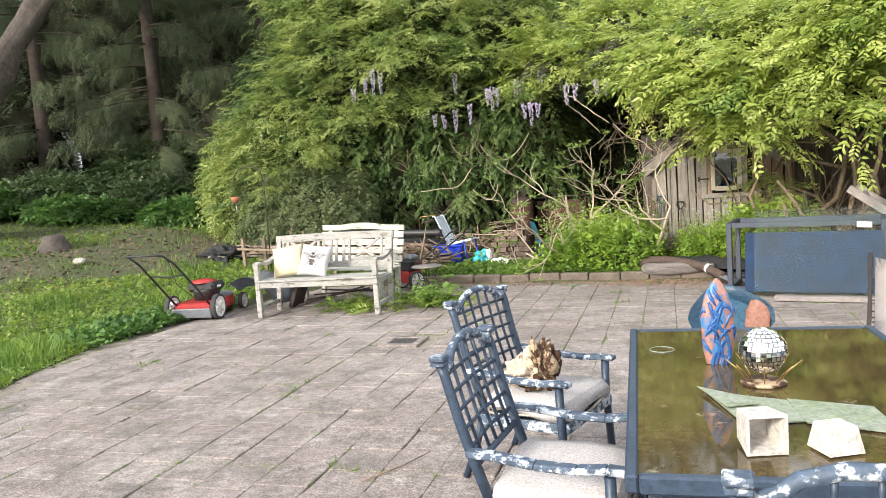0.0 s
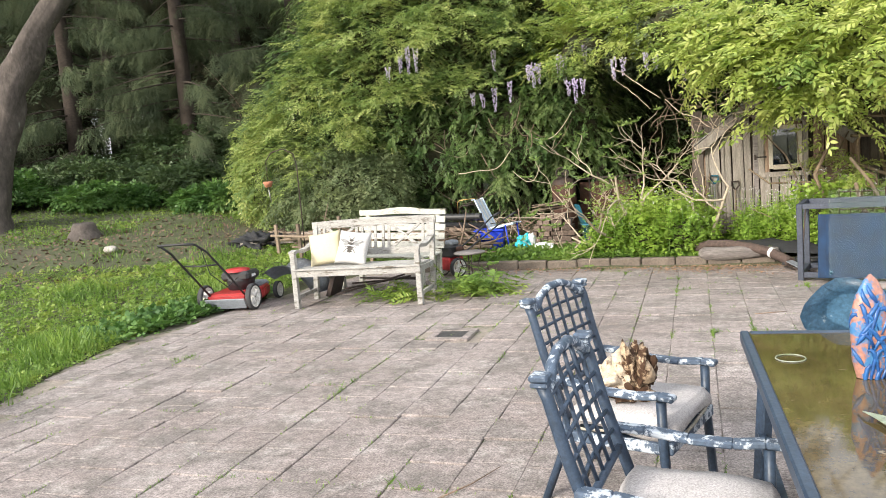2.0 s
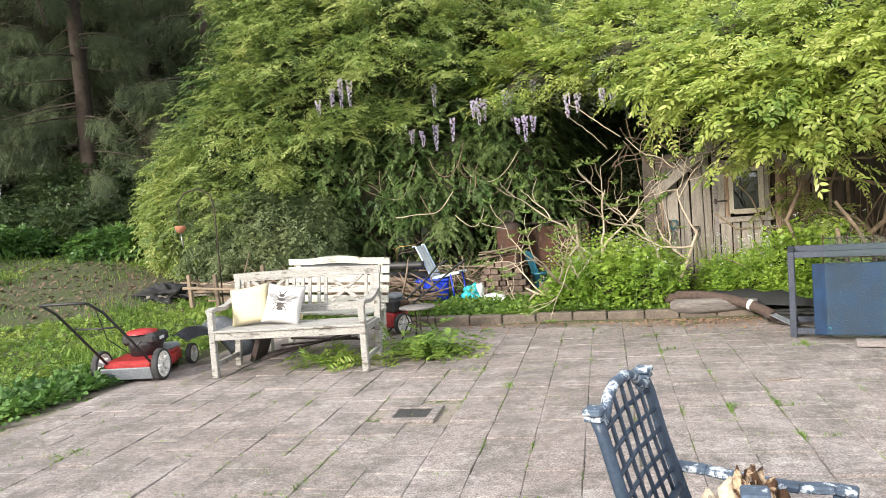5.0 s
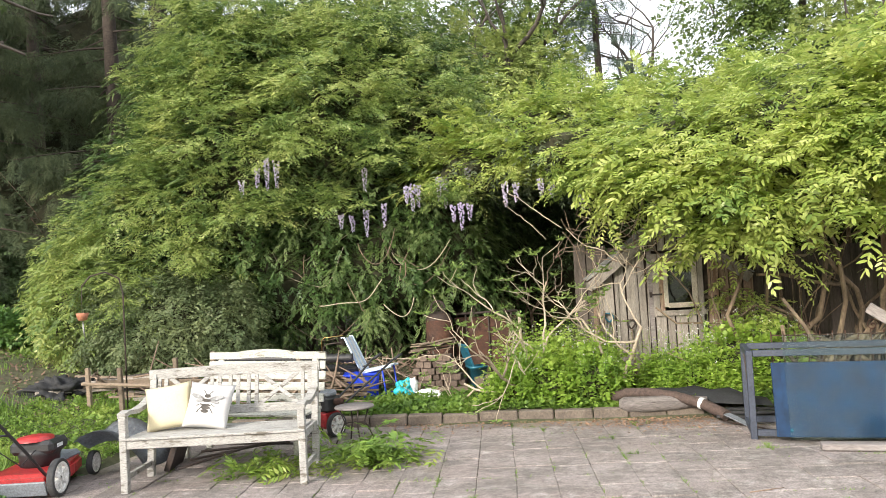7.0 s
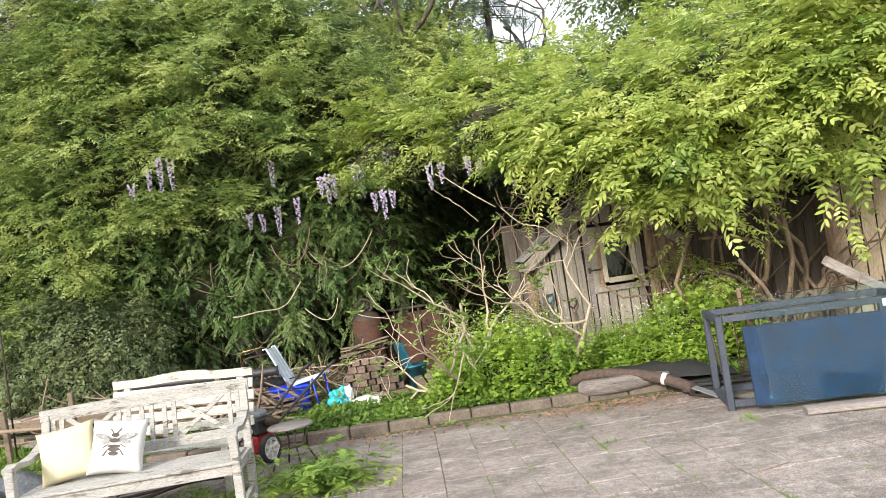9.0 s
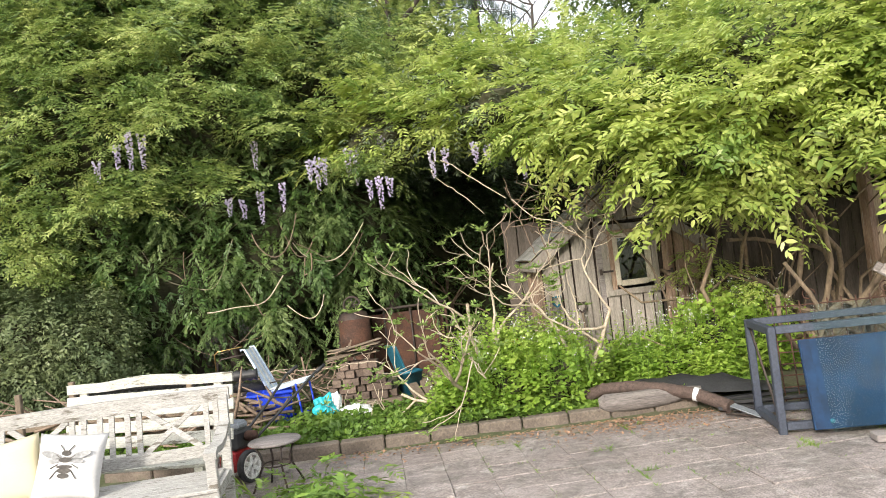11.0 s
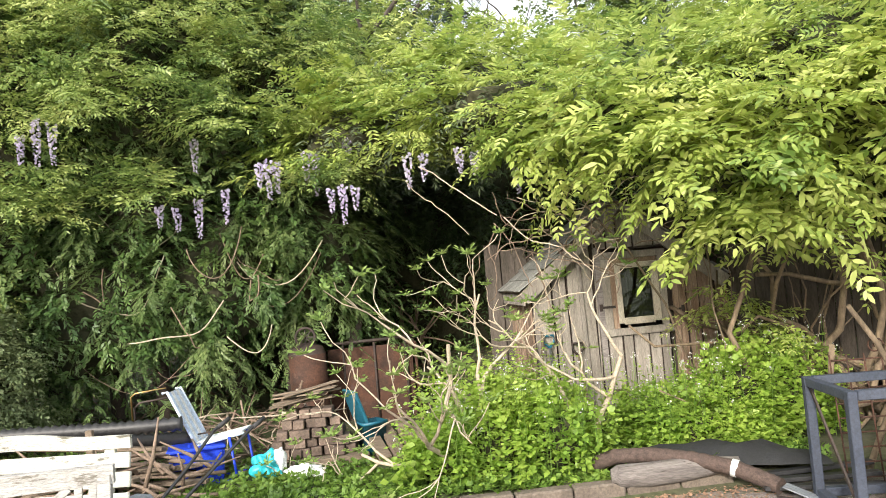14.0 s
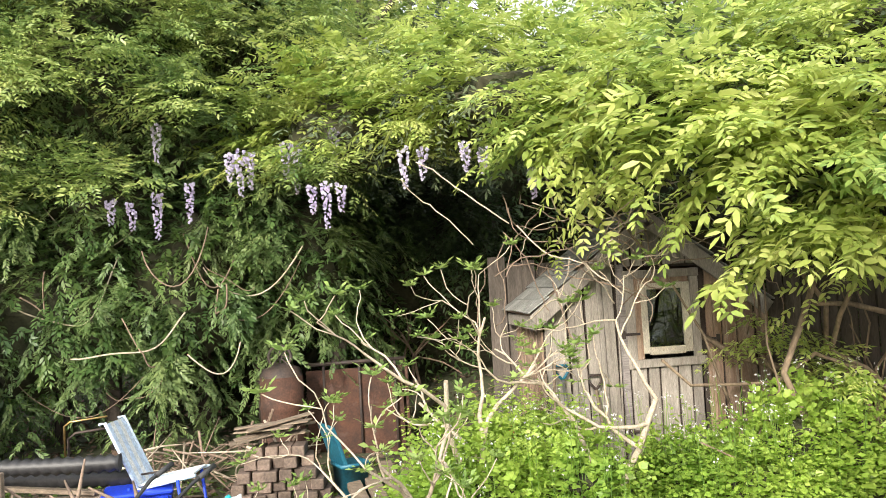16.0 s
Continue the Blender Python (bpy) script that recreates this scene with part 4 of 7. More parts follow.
while x < SX1 - 0.05:
    w = min(gb.uniform(0.11, 0.22), SX1 - x)
    if x < DX0 - 0.04:
        w = min(w, DX0 - 0.035 - x)
    low = 0.03 if (x + w < DX0 or x > DX1) else 1.76
    top = roof_z(x + w / 2) - 0.05
    lean = gb.uniform(-1.2, 1.2)
    part("board", box(B(), (x + w / 2, SY0 + gb.uniform(-0.008, 0.008), (top + low) / 2), (w - 0.018, 0.022, top - low), (0, lean if low < 1 else 0, 0), 0.004), "grey_board" if x < DX1 else "brown_board", shed)
    x += max(w, 0.05)
for bx in (SX0 + 0.03, 2.20, 2.46):
    part("batten", box(B(), (bx, SY0 - 0.022, roof_z(bx) / 2), (0.045, 0.02, roof_z(bx) - 0.12), (0, gb.uniform(-0.7, 0.7), 0), 0.004), "grey_board", shed)
part("door_post", box(B(), (DX0 - 0.015, SY0 - 0.02, 0.92), (0.06, 0.035, 1.72), (0, 0, 0), 0.004), "log", shed)
# side wall of narrow brown boards and battens
y = SY0 + 0.03
while y < SY1:
    w = gb.uniform(0.06, 0.11)
    part("board", box(B(), (SX0 + gb.uniform(-0.01, 0.01), y + w / 2, 0.70), (0.024, w - 0.012, 1.40), (gb.uniform(-0.8, 0.8), 0, 0), 0.003), "brown_board", shed)
    y += w
# dark sheet for the shade between the side boards
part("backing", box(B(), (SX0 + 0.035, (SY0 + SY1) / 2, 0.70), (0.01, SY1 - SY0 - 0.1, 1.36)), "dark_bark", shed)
part("wall_right", box(B(), (SX1, (SY0 + SY1) / 2, 0.70), (0.03, SY1 - SY0 - 0.06, 1.36)), "brown_board", shed)
# taller board wall that the small shed leans against
x = 1.68
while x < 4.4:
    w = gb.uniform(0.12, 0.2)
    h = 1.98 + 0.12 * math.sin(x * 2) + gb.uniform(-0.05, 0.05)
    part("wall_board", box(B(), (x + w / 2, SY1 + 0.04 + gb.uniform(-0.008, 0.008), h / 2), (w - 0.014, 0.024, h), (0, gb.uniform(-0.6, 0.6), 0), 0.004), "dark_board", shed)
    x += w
# dark sheet for the shade between the tall wall's boards
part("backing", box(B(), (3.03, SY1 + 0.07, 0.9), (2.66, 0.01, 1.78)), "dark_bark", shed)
for s in (-1, 1):
    a, b = Vector((PEAK + s * (PEAK - EAVE), 0, 1.40)), Vector((PEAK, 0, 1.40 + (PEAK - EAVE) * 0.8))
    bm = B()
    beam(bm, (a.x, (SY0 - 0.12 + SY1) / 2, a.z), (b.x, (SY0 - 0.12 + SY1) / 2, b.z), SY1 - SY0 + 0.10, 0.022)
    part("roof_deck", bm, "brown_board", shed)
    part("fascia", beam(B(), (a.x, SY0 - 0.125, a.z - 0.065), (b.x, SY0 - 0.125, b.z - 0.065), 0.028, 0.13, 0.005), "grey_board", shed)
    for r in range(8):
        for c in range(6):
            u = (r + 0.5) / 8
            q = a.lerp(b, u)
            w = 0.235
            yy = SY0 - 0.15 + (c + 0.5 * (r % 2)) * w
            if yy + w > SY1 + 0.06:
                continue
            part("shingle", box(B(), (q.x - 0.02 * s * -1, yy + w / 2, q.z + 0.030 + gb.uniform(-0.003, 0.003)), (0.225, w - gb.uniform(0.006, 0.016), 0.012), (gb.uniform(-1, 1), s * 38.66 - s * 4, gb.uniform(-2, 2)), 0.002), "shingle", shed)
part("eave_board", box(B(), (EAVE + 0.01, (SY0 + SY1) / 2 - 0.07, 1.325), (0.025, SY1 - SY0 + 0.06, 0.11), (0, 0, 0), 0.005), "grey_board", shed)
# door with a window in its upper half
DC = (DX0 + DX1) / 2
# dark sheet behind the planks, seen as shade in their gaps
door = part("door", box(B(), (DC, SY0 + 0.02, 0.47), (DX1 - DX0 - 0.03, 0.016, 0.86)), "dark_bark", shed, "plank door of grey boards with a small window")
px0 = DX0 + 0.025
for i, w in enumerate((0.15, 0.105, 0.16, 0.12, 0.10)):
    part("plank", box(B(), (px0 + w / 2, SY0 - 0.012 - 0.006 * (i % 2), 0.47), (w - 0.016, 0.018, 0.84), (0, gb.uniform(-0.8, 0.8), 0), 0.004), "grey_board", door)
    px0 += w
WX0, WX1, WZ0, WZ1 = 2.87, 3.18, 1.06, 1.55
for c, z, mt in (((DX0 + 0.055, SY0 - 0.02, 1.30), (0.085, 0.03, 0.84), "grey_board"), ((DX1 - 0.04, SY0 - 0.02, 1.30), (0.07, 0.03, 0.84), "grey_board"), ((DC, SY0 - 0.022, 1.685), (0.68, 0.034, 0.07), "grey_board"), ((DC + 0.03, SY0 - 0.03, 0.925), (0.66, 0.05, 0.07), "grey_board")):
    part("stile", box(B(), c, z, (0, gb.uniform(-0.6, 0.6), 0), 0.004), mt, door)
part("filler", box(B(), (DX0 + 0.13, SY0 - 0.008, 1.30), (0.06, 0.02, 0.70)), "brown_board", door)
part("filler", box(B(), (DC, SY0 - 0.006, 1.635), (0.5, 0.02, 0.06)), "brown_board", door)
for c, z in (((WX0 - 0.028, SY0 - 0.014, (WZ0 + WZ1) / 2), (0.056, 0.034, WZ1 - WZ0 + 0.11)), ((WX1 + 0.035, SY0 - 0.014, (WZ0 + WZ1) / 2), (0.07, 0.034, WZ1 - WZ0 + 0.11)), (((WX0 + WX1) / 2, SY0 - 0.012, WZ1 + 0.028), (WX1 - WX0, 0.03, 0.054)), (((WX0 + WX1) / 2, SY0 - 0.016, WZ0 - 0.035), (WX1 - WX0, 0.036, 0.068))):
    part("window_frame", box(B(), c, z, (0, 0, 0), 0.005), "pale_frame", door, "pale weathered window frame")
part("pane", box(B(), ((WX0 + WX1) / 2, SY0, (WZ0 + WZ1) / 2), (WX1 - WX0 + 0.01, 0.006, WZ1 - WZ0 + 0.01)), "pane", door)
for hz in (1.18, 0.36):
    part("hinge", box(box(B(), (DX0 + 0.05, SY0 - 0.042, hz), (0.15, 0.008, 0.022)), (DX0 - 0.02, SY0 - 0.044, hz), (0.03, 0.012, 0.07)), "iron", door)
part("hinge", box(box(B(), (3.43, SY0 - 0.03, 1.10), (0.12, 0.008, 0.022)), (3.47, SY0 - 0.032, 1.10), (0.03, 0.012, 0.07)), "iron", shed)
part("wall_batten", box(B(), (3.46, SY0 - 0.02, 0.8), (0.05, 0.022, 1.56), (0, 0.6, 0), 0.004), "brown_board", shed)

# fence to the right of the shed, half lost under the vine
fence = thing("board_fence", "tall fence of pale tan vertical boards", "fence")
fx0, fy0, fx1, fy1 = 4.5, 12.0, 4.95, 10.9
gb = np.random.default_rng(19)


def fence_run(a, b, h, mat):
    d = Vector((b[0] - a[0], b[1] - a[1], 0))
    n = int(d.length / 0.14)
    ang = math.degrees(math.atan2(d.y, d.x))
    for i in range(n):
        c = Vector((a[0], a[1], 0)) + d * ((i + 0.5) / n)
        hh = h + gb.uniform(-0.01, 0.01)
        part("board", box(B(), (c.x, c.y, hh / 2), (0.134, 0.02, hh), (gb.uniform(-0.4, 0.4), 0, ang), 0.003), mat, fence)
    for z in (0.35, h - 0.3):
        nrm = Vector((d.y, -d.x, 0)).normalized() * -0.04
        part("rail", beam(B(), (a[0] + nrm.x, a[1] + nrm.y, z), (b[0] + nrm.x, b[1] + nrm.y, z), 0.04, 0.09), mat, fence)


# this run's dark boards carry the shade under the canopy in their colour
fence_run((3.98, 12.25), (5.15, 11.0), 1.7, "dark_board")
fence_run((5.15, 11.0), (7.2, 9.8), 1.78, "tan_board")
part("post", box(B(), (5.12, 10.93, 1.1), (0.1, 0.1, 2.2), (0, 0, 30), 0.006), "brown_board", fence)
part("hinge", plate(B(), [(0, -0.06), (0.05, -0.05), (0.22, -0.012), (0.22, 0.012), (0.05, 0.05), (0, 0.06)], 0, 0.008, pose(5.2, 10.9, 1.42, 90, 0, -30)), "iron", fence, "black iron strap hinge")

# ---------------------------------------------------------------- patio furniture


def garden_bench(at):
    t = thing("garden_bench", "weathered white wooden garden bench with crossed back panels and armrests", "bench", at)
    W, D = 1.5, 0.58
    for s in (-1, 1):
        part("leg", box(B(), (s * (W / 2 - 0.03), 0.03, 0.31), (0.058, 0.06, 0.62), (0, 0, 0), 0.005), "white_wood", t)
        part("leg", beam(B(), (s * (W / 2 - 0.03), D - 0.04, 0.0), (s * (W / 2 - 0.03), D + 0.02, 0.46), 0.058, 0.055, 0.004), "white_wood", t)
        part("back_post", beam(B(), (s * (W / 2 - 0.03), D + 0.02, 0.44), (s * (W / 2 - 0.03), D + 0.12, 0.86), 0.058, 0.05, 0.004), "white_wood", t)
        bm = B()
        pts = [(0, 0.62, -0.03), (0.08, 0.635, 0), (0.25, 0.615, 0), (0.42, 0.63, 0), (0.52, 0.66, 0), (0.62, 0.68, 0)]
        for a, b in zip(pts, pts[1:]):
            beam(bm, (s * (W / 2 - 0.03), a[0], a[1]), (s * (W / 2 - 0.03), b[0] + 0.006, b[1]), 0.07, 0.036)
        part("armrest", bm, "white_wood", t)
        part("seat_rail", beam(B(), (s * (W / 2 - 0.03), 0.05, 0.385), (s * (W / 2 - 0.03), D - 0.01, 0.375), 0.03, 0.06), "white_wood", t)
        part("stretcher", beam(B(), (s * (W / 2 - 0.03), 0.05, 0.12), (s * (W / 2 - 0.03), D - 0.03, 0.12), 0.03, 0.04), "white_wood", t)
    part("apron", box(B(), (0, 0.02, 0.385), (W - 0.1, 0.025, 0.07), (0, 0, 0), 0.004), "white_wood", t)
    for i in range(6):
        part("seat_slat", box(B(), (0, 0.03 + i * 0.098, 0.43 - 0.004 * i), (W - 0.01 if i == 0 else W - 0.09, 0.082, 0.02), (random.uniform(-1, 1), 0, 0), 0.004), "white_wood", t)
    tilt = -13.4

    def bk(u, h):
        return (u, D + 0.02 + (h - 0.44) * 0.238, h)

    bm = B()
    n = 12
    up, lo = [], []
    for i in range(n + 1):
        u = -1 + 2 * i / n
        up.append((u * (W / 2 + 0.01), 0.90 + 0.012 * (1 - u * u)))
        lo.append((u * (W / 2 + 0.01), 0.82))
    plate(bm, lo + up[::-1], -0.02, 0.02, Matrix.Translation((0, D + 0.02 + (0.86 - 0.44) * 0.238, 0)) @ Matrix.Rotation(radians(90), 4, "X"))
    part("top_rail", bm, "white_wood", t)
    part("bottom_rail", beam(B(), bk(-W / 2 + 0.05, 0.53), bk(W / 2 - 0.05, 0.53), 0.028, 0.075, 0.004), "white_wood", t)
    for u in (-0.67, -0.61, -0.2, -0.13, -0.035, 0.035, 0.13, 0.2, 0.61, 0.67):
        part("back_slat", beam(B(), bk(u, 0.55), bk(u, 0.83), 0.034, 0.016, 0.002), "white_wood", t)
    for c in (-0.4, 0.4):
        part("cross_slat", beam(B(), bk(c - 0.17, 0.56), bk(c + 0.17, 0.82), 0.034, 0.016, 0.002, up=(0, -1, 0.2)), "white_wood", t)
        part("cross_slat", beam(B(), bk(c - 0.17, 0.82), bk(c + 0.17, 0.56), 0.036, 0.016, 0.002, up=(0, -1, 0.2)), "white_wood", t)
    return t


garden_bench(pose(-1.405, 7.53, 0, 0, 0, 7.1))

t = thing("slatted_bench", "old white slatted bench with peeling paint and an arched back", "bench", pose(-1.6, 8.52, 0, 0, 1.2, -7))
W = 1.28
for s in (-1, 1):
    part("leg", box(B(), (s * (W / 2 - 0.06), 0.0, 0.2), (0.06, 0.06, 0.4), (0, 0, 0), 0.005), "white_fresh", t)
    part("leg", beam(B(), (s * (W / 2 - 0.06), 0.4, 0.0), (s * (W / 2 - 0.06), 0.44, 0.45), 0.06, 0.05, 0.005), "white_fresh", t)
    part("back_post", beam(B(), (s * (W / 2 - 0.12), 0.455, 0.4), (s * (W / 2 - 0.12), 0.575, 0.9), 0.06, 0.03, 0.004), "white_fresh", t)
for i in range(4):
    part("seat_slat", box(B(), (0, 0.02 + i * 0.115, 0.41), (W, 0.1, 0.024), (0, 0, 0), 0.004), "white_fresh", t)
for i, h in enumerate((0.5, 0.605, 0.71, 0.805)):
    part("back_slat", box(B(), (random.uniform(-0.01, 0.01), 0.43 + (h - 0.4) * 0.24, h), (W, 0.022, 0.08), (-13, random.uniform(-0.6, 0.6), 0), 0.004), "white_fresh", t)
up, lo = [], []
for i in range(17):
    u = -1 + i / 8
    arch = max(0.0, math.cos(u * math.pi / 1.1)) if abs(u) < 0.55 else 0.0
    up.append((u * W / 2, 0.925 + 0.03 * arch + 0.008))
    lo.append((u * W / 2, 0.865 + 0.018 * arch))
part("top_slat", plate(B(), lo + up[::-1], -0.012, 0.012, Matrix.Translation((0, 0.55, 0)) @ Matrix.Rotation(radians(90), 4, "X")), "white_fresh", t)


def pillow_mesh(w, th, n=14):
    bm = B()
    for s in (-1, 1):
        g = []
        for j in range(n + 1):
            row = []
            for i in range(n + 1):
                u, v = -1 + 2 * i / n, -1 + 2 * j / n
                k = 1 - 0.07 * (1 - abs(u) ** 2) * abs(v) ** 3
                k2 = 1 - 0.07 * (1 - abs(v) ** 2) * abs(u) ** 3
                f = max(0.0, (1 - abs(u) ** 2.6) * (1 - abs(v) ** 2.6)) ** 0.55
                wr = 0.006 * noise.noise(Vector((u * 3, v * 3, s * 2)))
                row.append(bm.verts.new((u * w / 2 * k2, s * (th * f + wr * f), v * w / 2 * k)))
            g.append(row)
        for j in range(n):
            for i in range(n):
                q = (g[j][i], g[j][i + 1], g[j + 1][i + 1], g[j + 1][i])
                f = bm.faces.new(q if s < 0 else q[::-1])
                f.smooth = True
    bmesh.ops.remove_doubles(bm, verts=bm.verts[:], dist=0.002)
    return bm


bench_m = pose(-1.405, 7.53, 0, 0, 0, 7.1)
tagged(part("cushion", pillow_mesh(0.39, 0.08), "cream", None, "plain cream yellow square cushion leaning on the bench", bench_m @ pose(-0.47, 0.36, 0.618, -22, -7, 6)), category="cushion", group="bench cushions")
bee = thing("cushion", "white square cushion printed with a dark bee, on the bench", "cushion", bench_m @ pose(-0.12, 0.33, 0.615, -24, 7, -4), "bench cushions")
part("cover", pillow_mesh(0.39, 0.075), "white_cloth", bee)
bm = B()


def oval(bm, cx, cz, rx, rz, y, rot=0.0, n=14):
    c, s = math.cos(radians(rot)), math.sin(radians(rot))
    o = [(cx + c * rx * math.cos(k * math.tau / n) - s * rz * math.sin(k * math.tau / n), cz + s * rx * math.cos(k * math.tau / n) + c * rz * math.sin(k * math.tau / n)) for k in range(n)]
    plate(bm, o[::-1], y, y + 0.004, Matrix(((1, 0, 0, 0), (0, 0, -1, 0), (0, 1, 0, 0), (0, 0, 0, 1))))


for z, r in ((0.055, 0.02), (0.022, 0.028), (-0.03, 0.03), (-0.055, 0.025)):
    oval(bm, 0, z, r, 0.013, 0.0765)
oval(bm, 0, -0.012, 0.034, 0.009, 0.0765)
for s in (-1, 1):
    for a, b in (((0.02, 0.03), (0.06, 0.06)), ((0.03, 0.0), (0.06, -0.02)), ((0.03, -0.03), (0.055, -0.07)), ((0.008, 0.065), (0.03, 0.095))):
        beam(bm, (s * a[0], -0.0775, a[1]), (s * b[0], -0.0765, b[1]), 0.005, 0.004)
bmesh.ops.transform(bm, matrix=Matrix.Diagonal((1.3, 1.0, 1.15, 1)), verts=bm.verts[:])
part("bee_print", bm, "ink", bee, "dark printed bee")
bm = B()
for s in (-1, 1):
    oval(bm, s * 0.065, 0.045, 0.052, 0.017, 0.0755, s * 18)
    oval(bm, s * 0.05, 0.018, 0.036, 0.012, 0.0755, s * -8)
bmesh.ops.transform(bm, matrix=Matrix.Diagonal((1.2, 1.0, 1.15, 1)), verts=bm.verts[:])
part("wing_print", bm, "ink_grey", bee)


def wheel(parent, c, r, w, at_rz=0):
    m = pose(*c, 0, 90, at_rz)
    ty = part("tyre", lathe(B(), [(r * 0.82, -w / 2), (r * 0.97, -w / 2), (r, -w * 0.3), (r, w * 0.3), (r * 0.97, w / 2), (r * 0.82, w / 2), (r * 0.82, -w / 2)], 24, m), "rubber", parent)
    bm = lathe(B(), [(0.012, -w * 0.4), (r * 0.22, -w * 0.42), (r * 0.26, -w * 0.2), (r * 0.26, w * 0.2), (r * 0.22, w * 0.42), (0.012, w * 0.4)], 16, m)
    lathe(bm, [(r * 0.68, -w * 0.4), (r * 0.83, -w * 0.5), (r * 0.83, w * 0.5), (r * 0.68, w * 0.4), (r * 0.68, -w * 0.4)], 24, m)
    for k in range(6):
        a = k * math.tau / 6
        bm2 = m @ Vector((r * 0.2 * math.cos(a), r * 0.2 * math.sin(a), 0)), m @ Vector((r * 0.72 * math.cos(a), r * 0.72 * math.sin(a), 0))
        beam(bm, bm2[0], bm2[1], w * 0.6, r * 0.28, 0, up=m.to_3x3() @ Vector((0, 0, 1)))
    part("rim", bm, "wheel_white", ty)


mower = thing("lawn_mower", "red and black push lawn mower with white wheels", "lawn mower", pose(-3.02, 7.66, 0, 0, 0, 9))
bm = B()
plate(bm, [(-0.25, -0.36), (0.25, -0.36), (0.26, 0.1), (0.2, 0.36), (0.08, 0.46), (-0.08, 0.46), (-0.2, 0.36), (-0.26, 0.1)], 0.07, 0.2)
bmesh.ops.bevel(bm, geom=bm.edges[:], offset=0.03, segments=2, affect="EDGES")
part("deck", bm, "red", mower)
part("deck_cover", box(B(), (0.0, 0.25, 0.2), (0.34, 0.34, 0.08), (0, 0, 0), 0.03), "grey_plastic", mower)
part("engine_base", lathe(B(), [(0.001, 0.2), (0.15, 0.2), (0.16, 0.28), (0.17, 0.3), (0.17, 0.34), (0.001, 0.34)], 24, pose(0, 0.02, 0)), "black", mower)
part("engine", box(B(), (0, 0.02, 0.36), (0.36, 0.3, 0.11), (0, 0, 0), 0.03), "black", mower)
part("recoil_cover", lathe(B(), [(0.15, 0.41), (0.14, 0.435), (0.06, 0.45), (0.001, 0.45)], 20, pose(-0.02, 0.0, 0)), "red", mower)
part("label_plate", box(B(), (0.183, 0.0, 0.36), (0.004, 0.09, 0.03)), "white_plastic", mower)
part("skirt", box(B(), (0.0, -0.38, 0.09), (0.5, 0.02, 0.12), (20, 0, 0), 0.004), "grey_plastic", mower)
for s in (-1, 1):
    wheel(mower, (s * 0.3, -0.28, 0.15), 0.15, 0.055)
    wheel(mower, (s * 0.28, 0.4, 0.105), 0.105, 0.05)
    part("handle_rail", tube(B(), [(s * 0.22, -0.3, 0.16), (s * 0.22, -0.62, 0.44), (s * 0.21, -1.0, 0.76), (s * 0.2, -1.18, 0.86)], 0.0125, 8), "black", mower)
part("handle_bar", tube(B(), [(-0.2, -1.18, 0.86), (-0.19, -1.24, 0.875), (-0.12, -1.27, 0.88), (0.12, -1.27, 0.88), (0.19, -1.24, 0.875), (0.2, -1.18, 0.86)], 0.0125, 8), "black", mower)
part("cross_bar", tube(B(), [(-0.215, -0.8, 0.6), (0, -0.8, 0.59), (0.215, -0.8, 0.6)], 0.009, 7), "black", mower)
part("cable", tube(B(), [(0.2, -1.1, 0.83), (0.1, -0.8, 0.5), (0.12, -0.5, 0.3), (0.08, -0.2, 0.36)], 0.005, 5), "black", mower)
cat = thing("grass_catcher", "crumpled grey plastic chute beside the mower", "grass catcher")
bm = B()
rows = []
for i in range(9):
    u = i / 8
    rows.append([bm.verts.new((-2.86 + 0.66 * u, 8.12 + 0.5 * (v / 6 - 0.5) + 0.05 * u, 0.02 + (0.40 + 0.03 * math.sin(v * 1.3)) * math.sin(math.pi * min(1, 0.25 + 0.72 * u)) ** 0.8 * (0.85 + 0.15 * math.cos(v)))) for v in range(7)])
for a, b in zip(rows, rows[1:]):
    for k in range(6):
        bm.faces.new((a[k], b[k], b[k + 1], a[k + 1])).smooth = True
bmesh.ops.solidify(bm, geom=bm.faces[:], thickness=0.008)
part("shell", bm, "grey_plastic", cat)


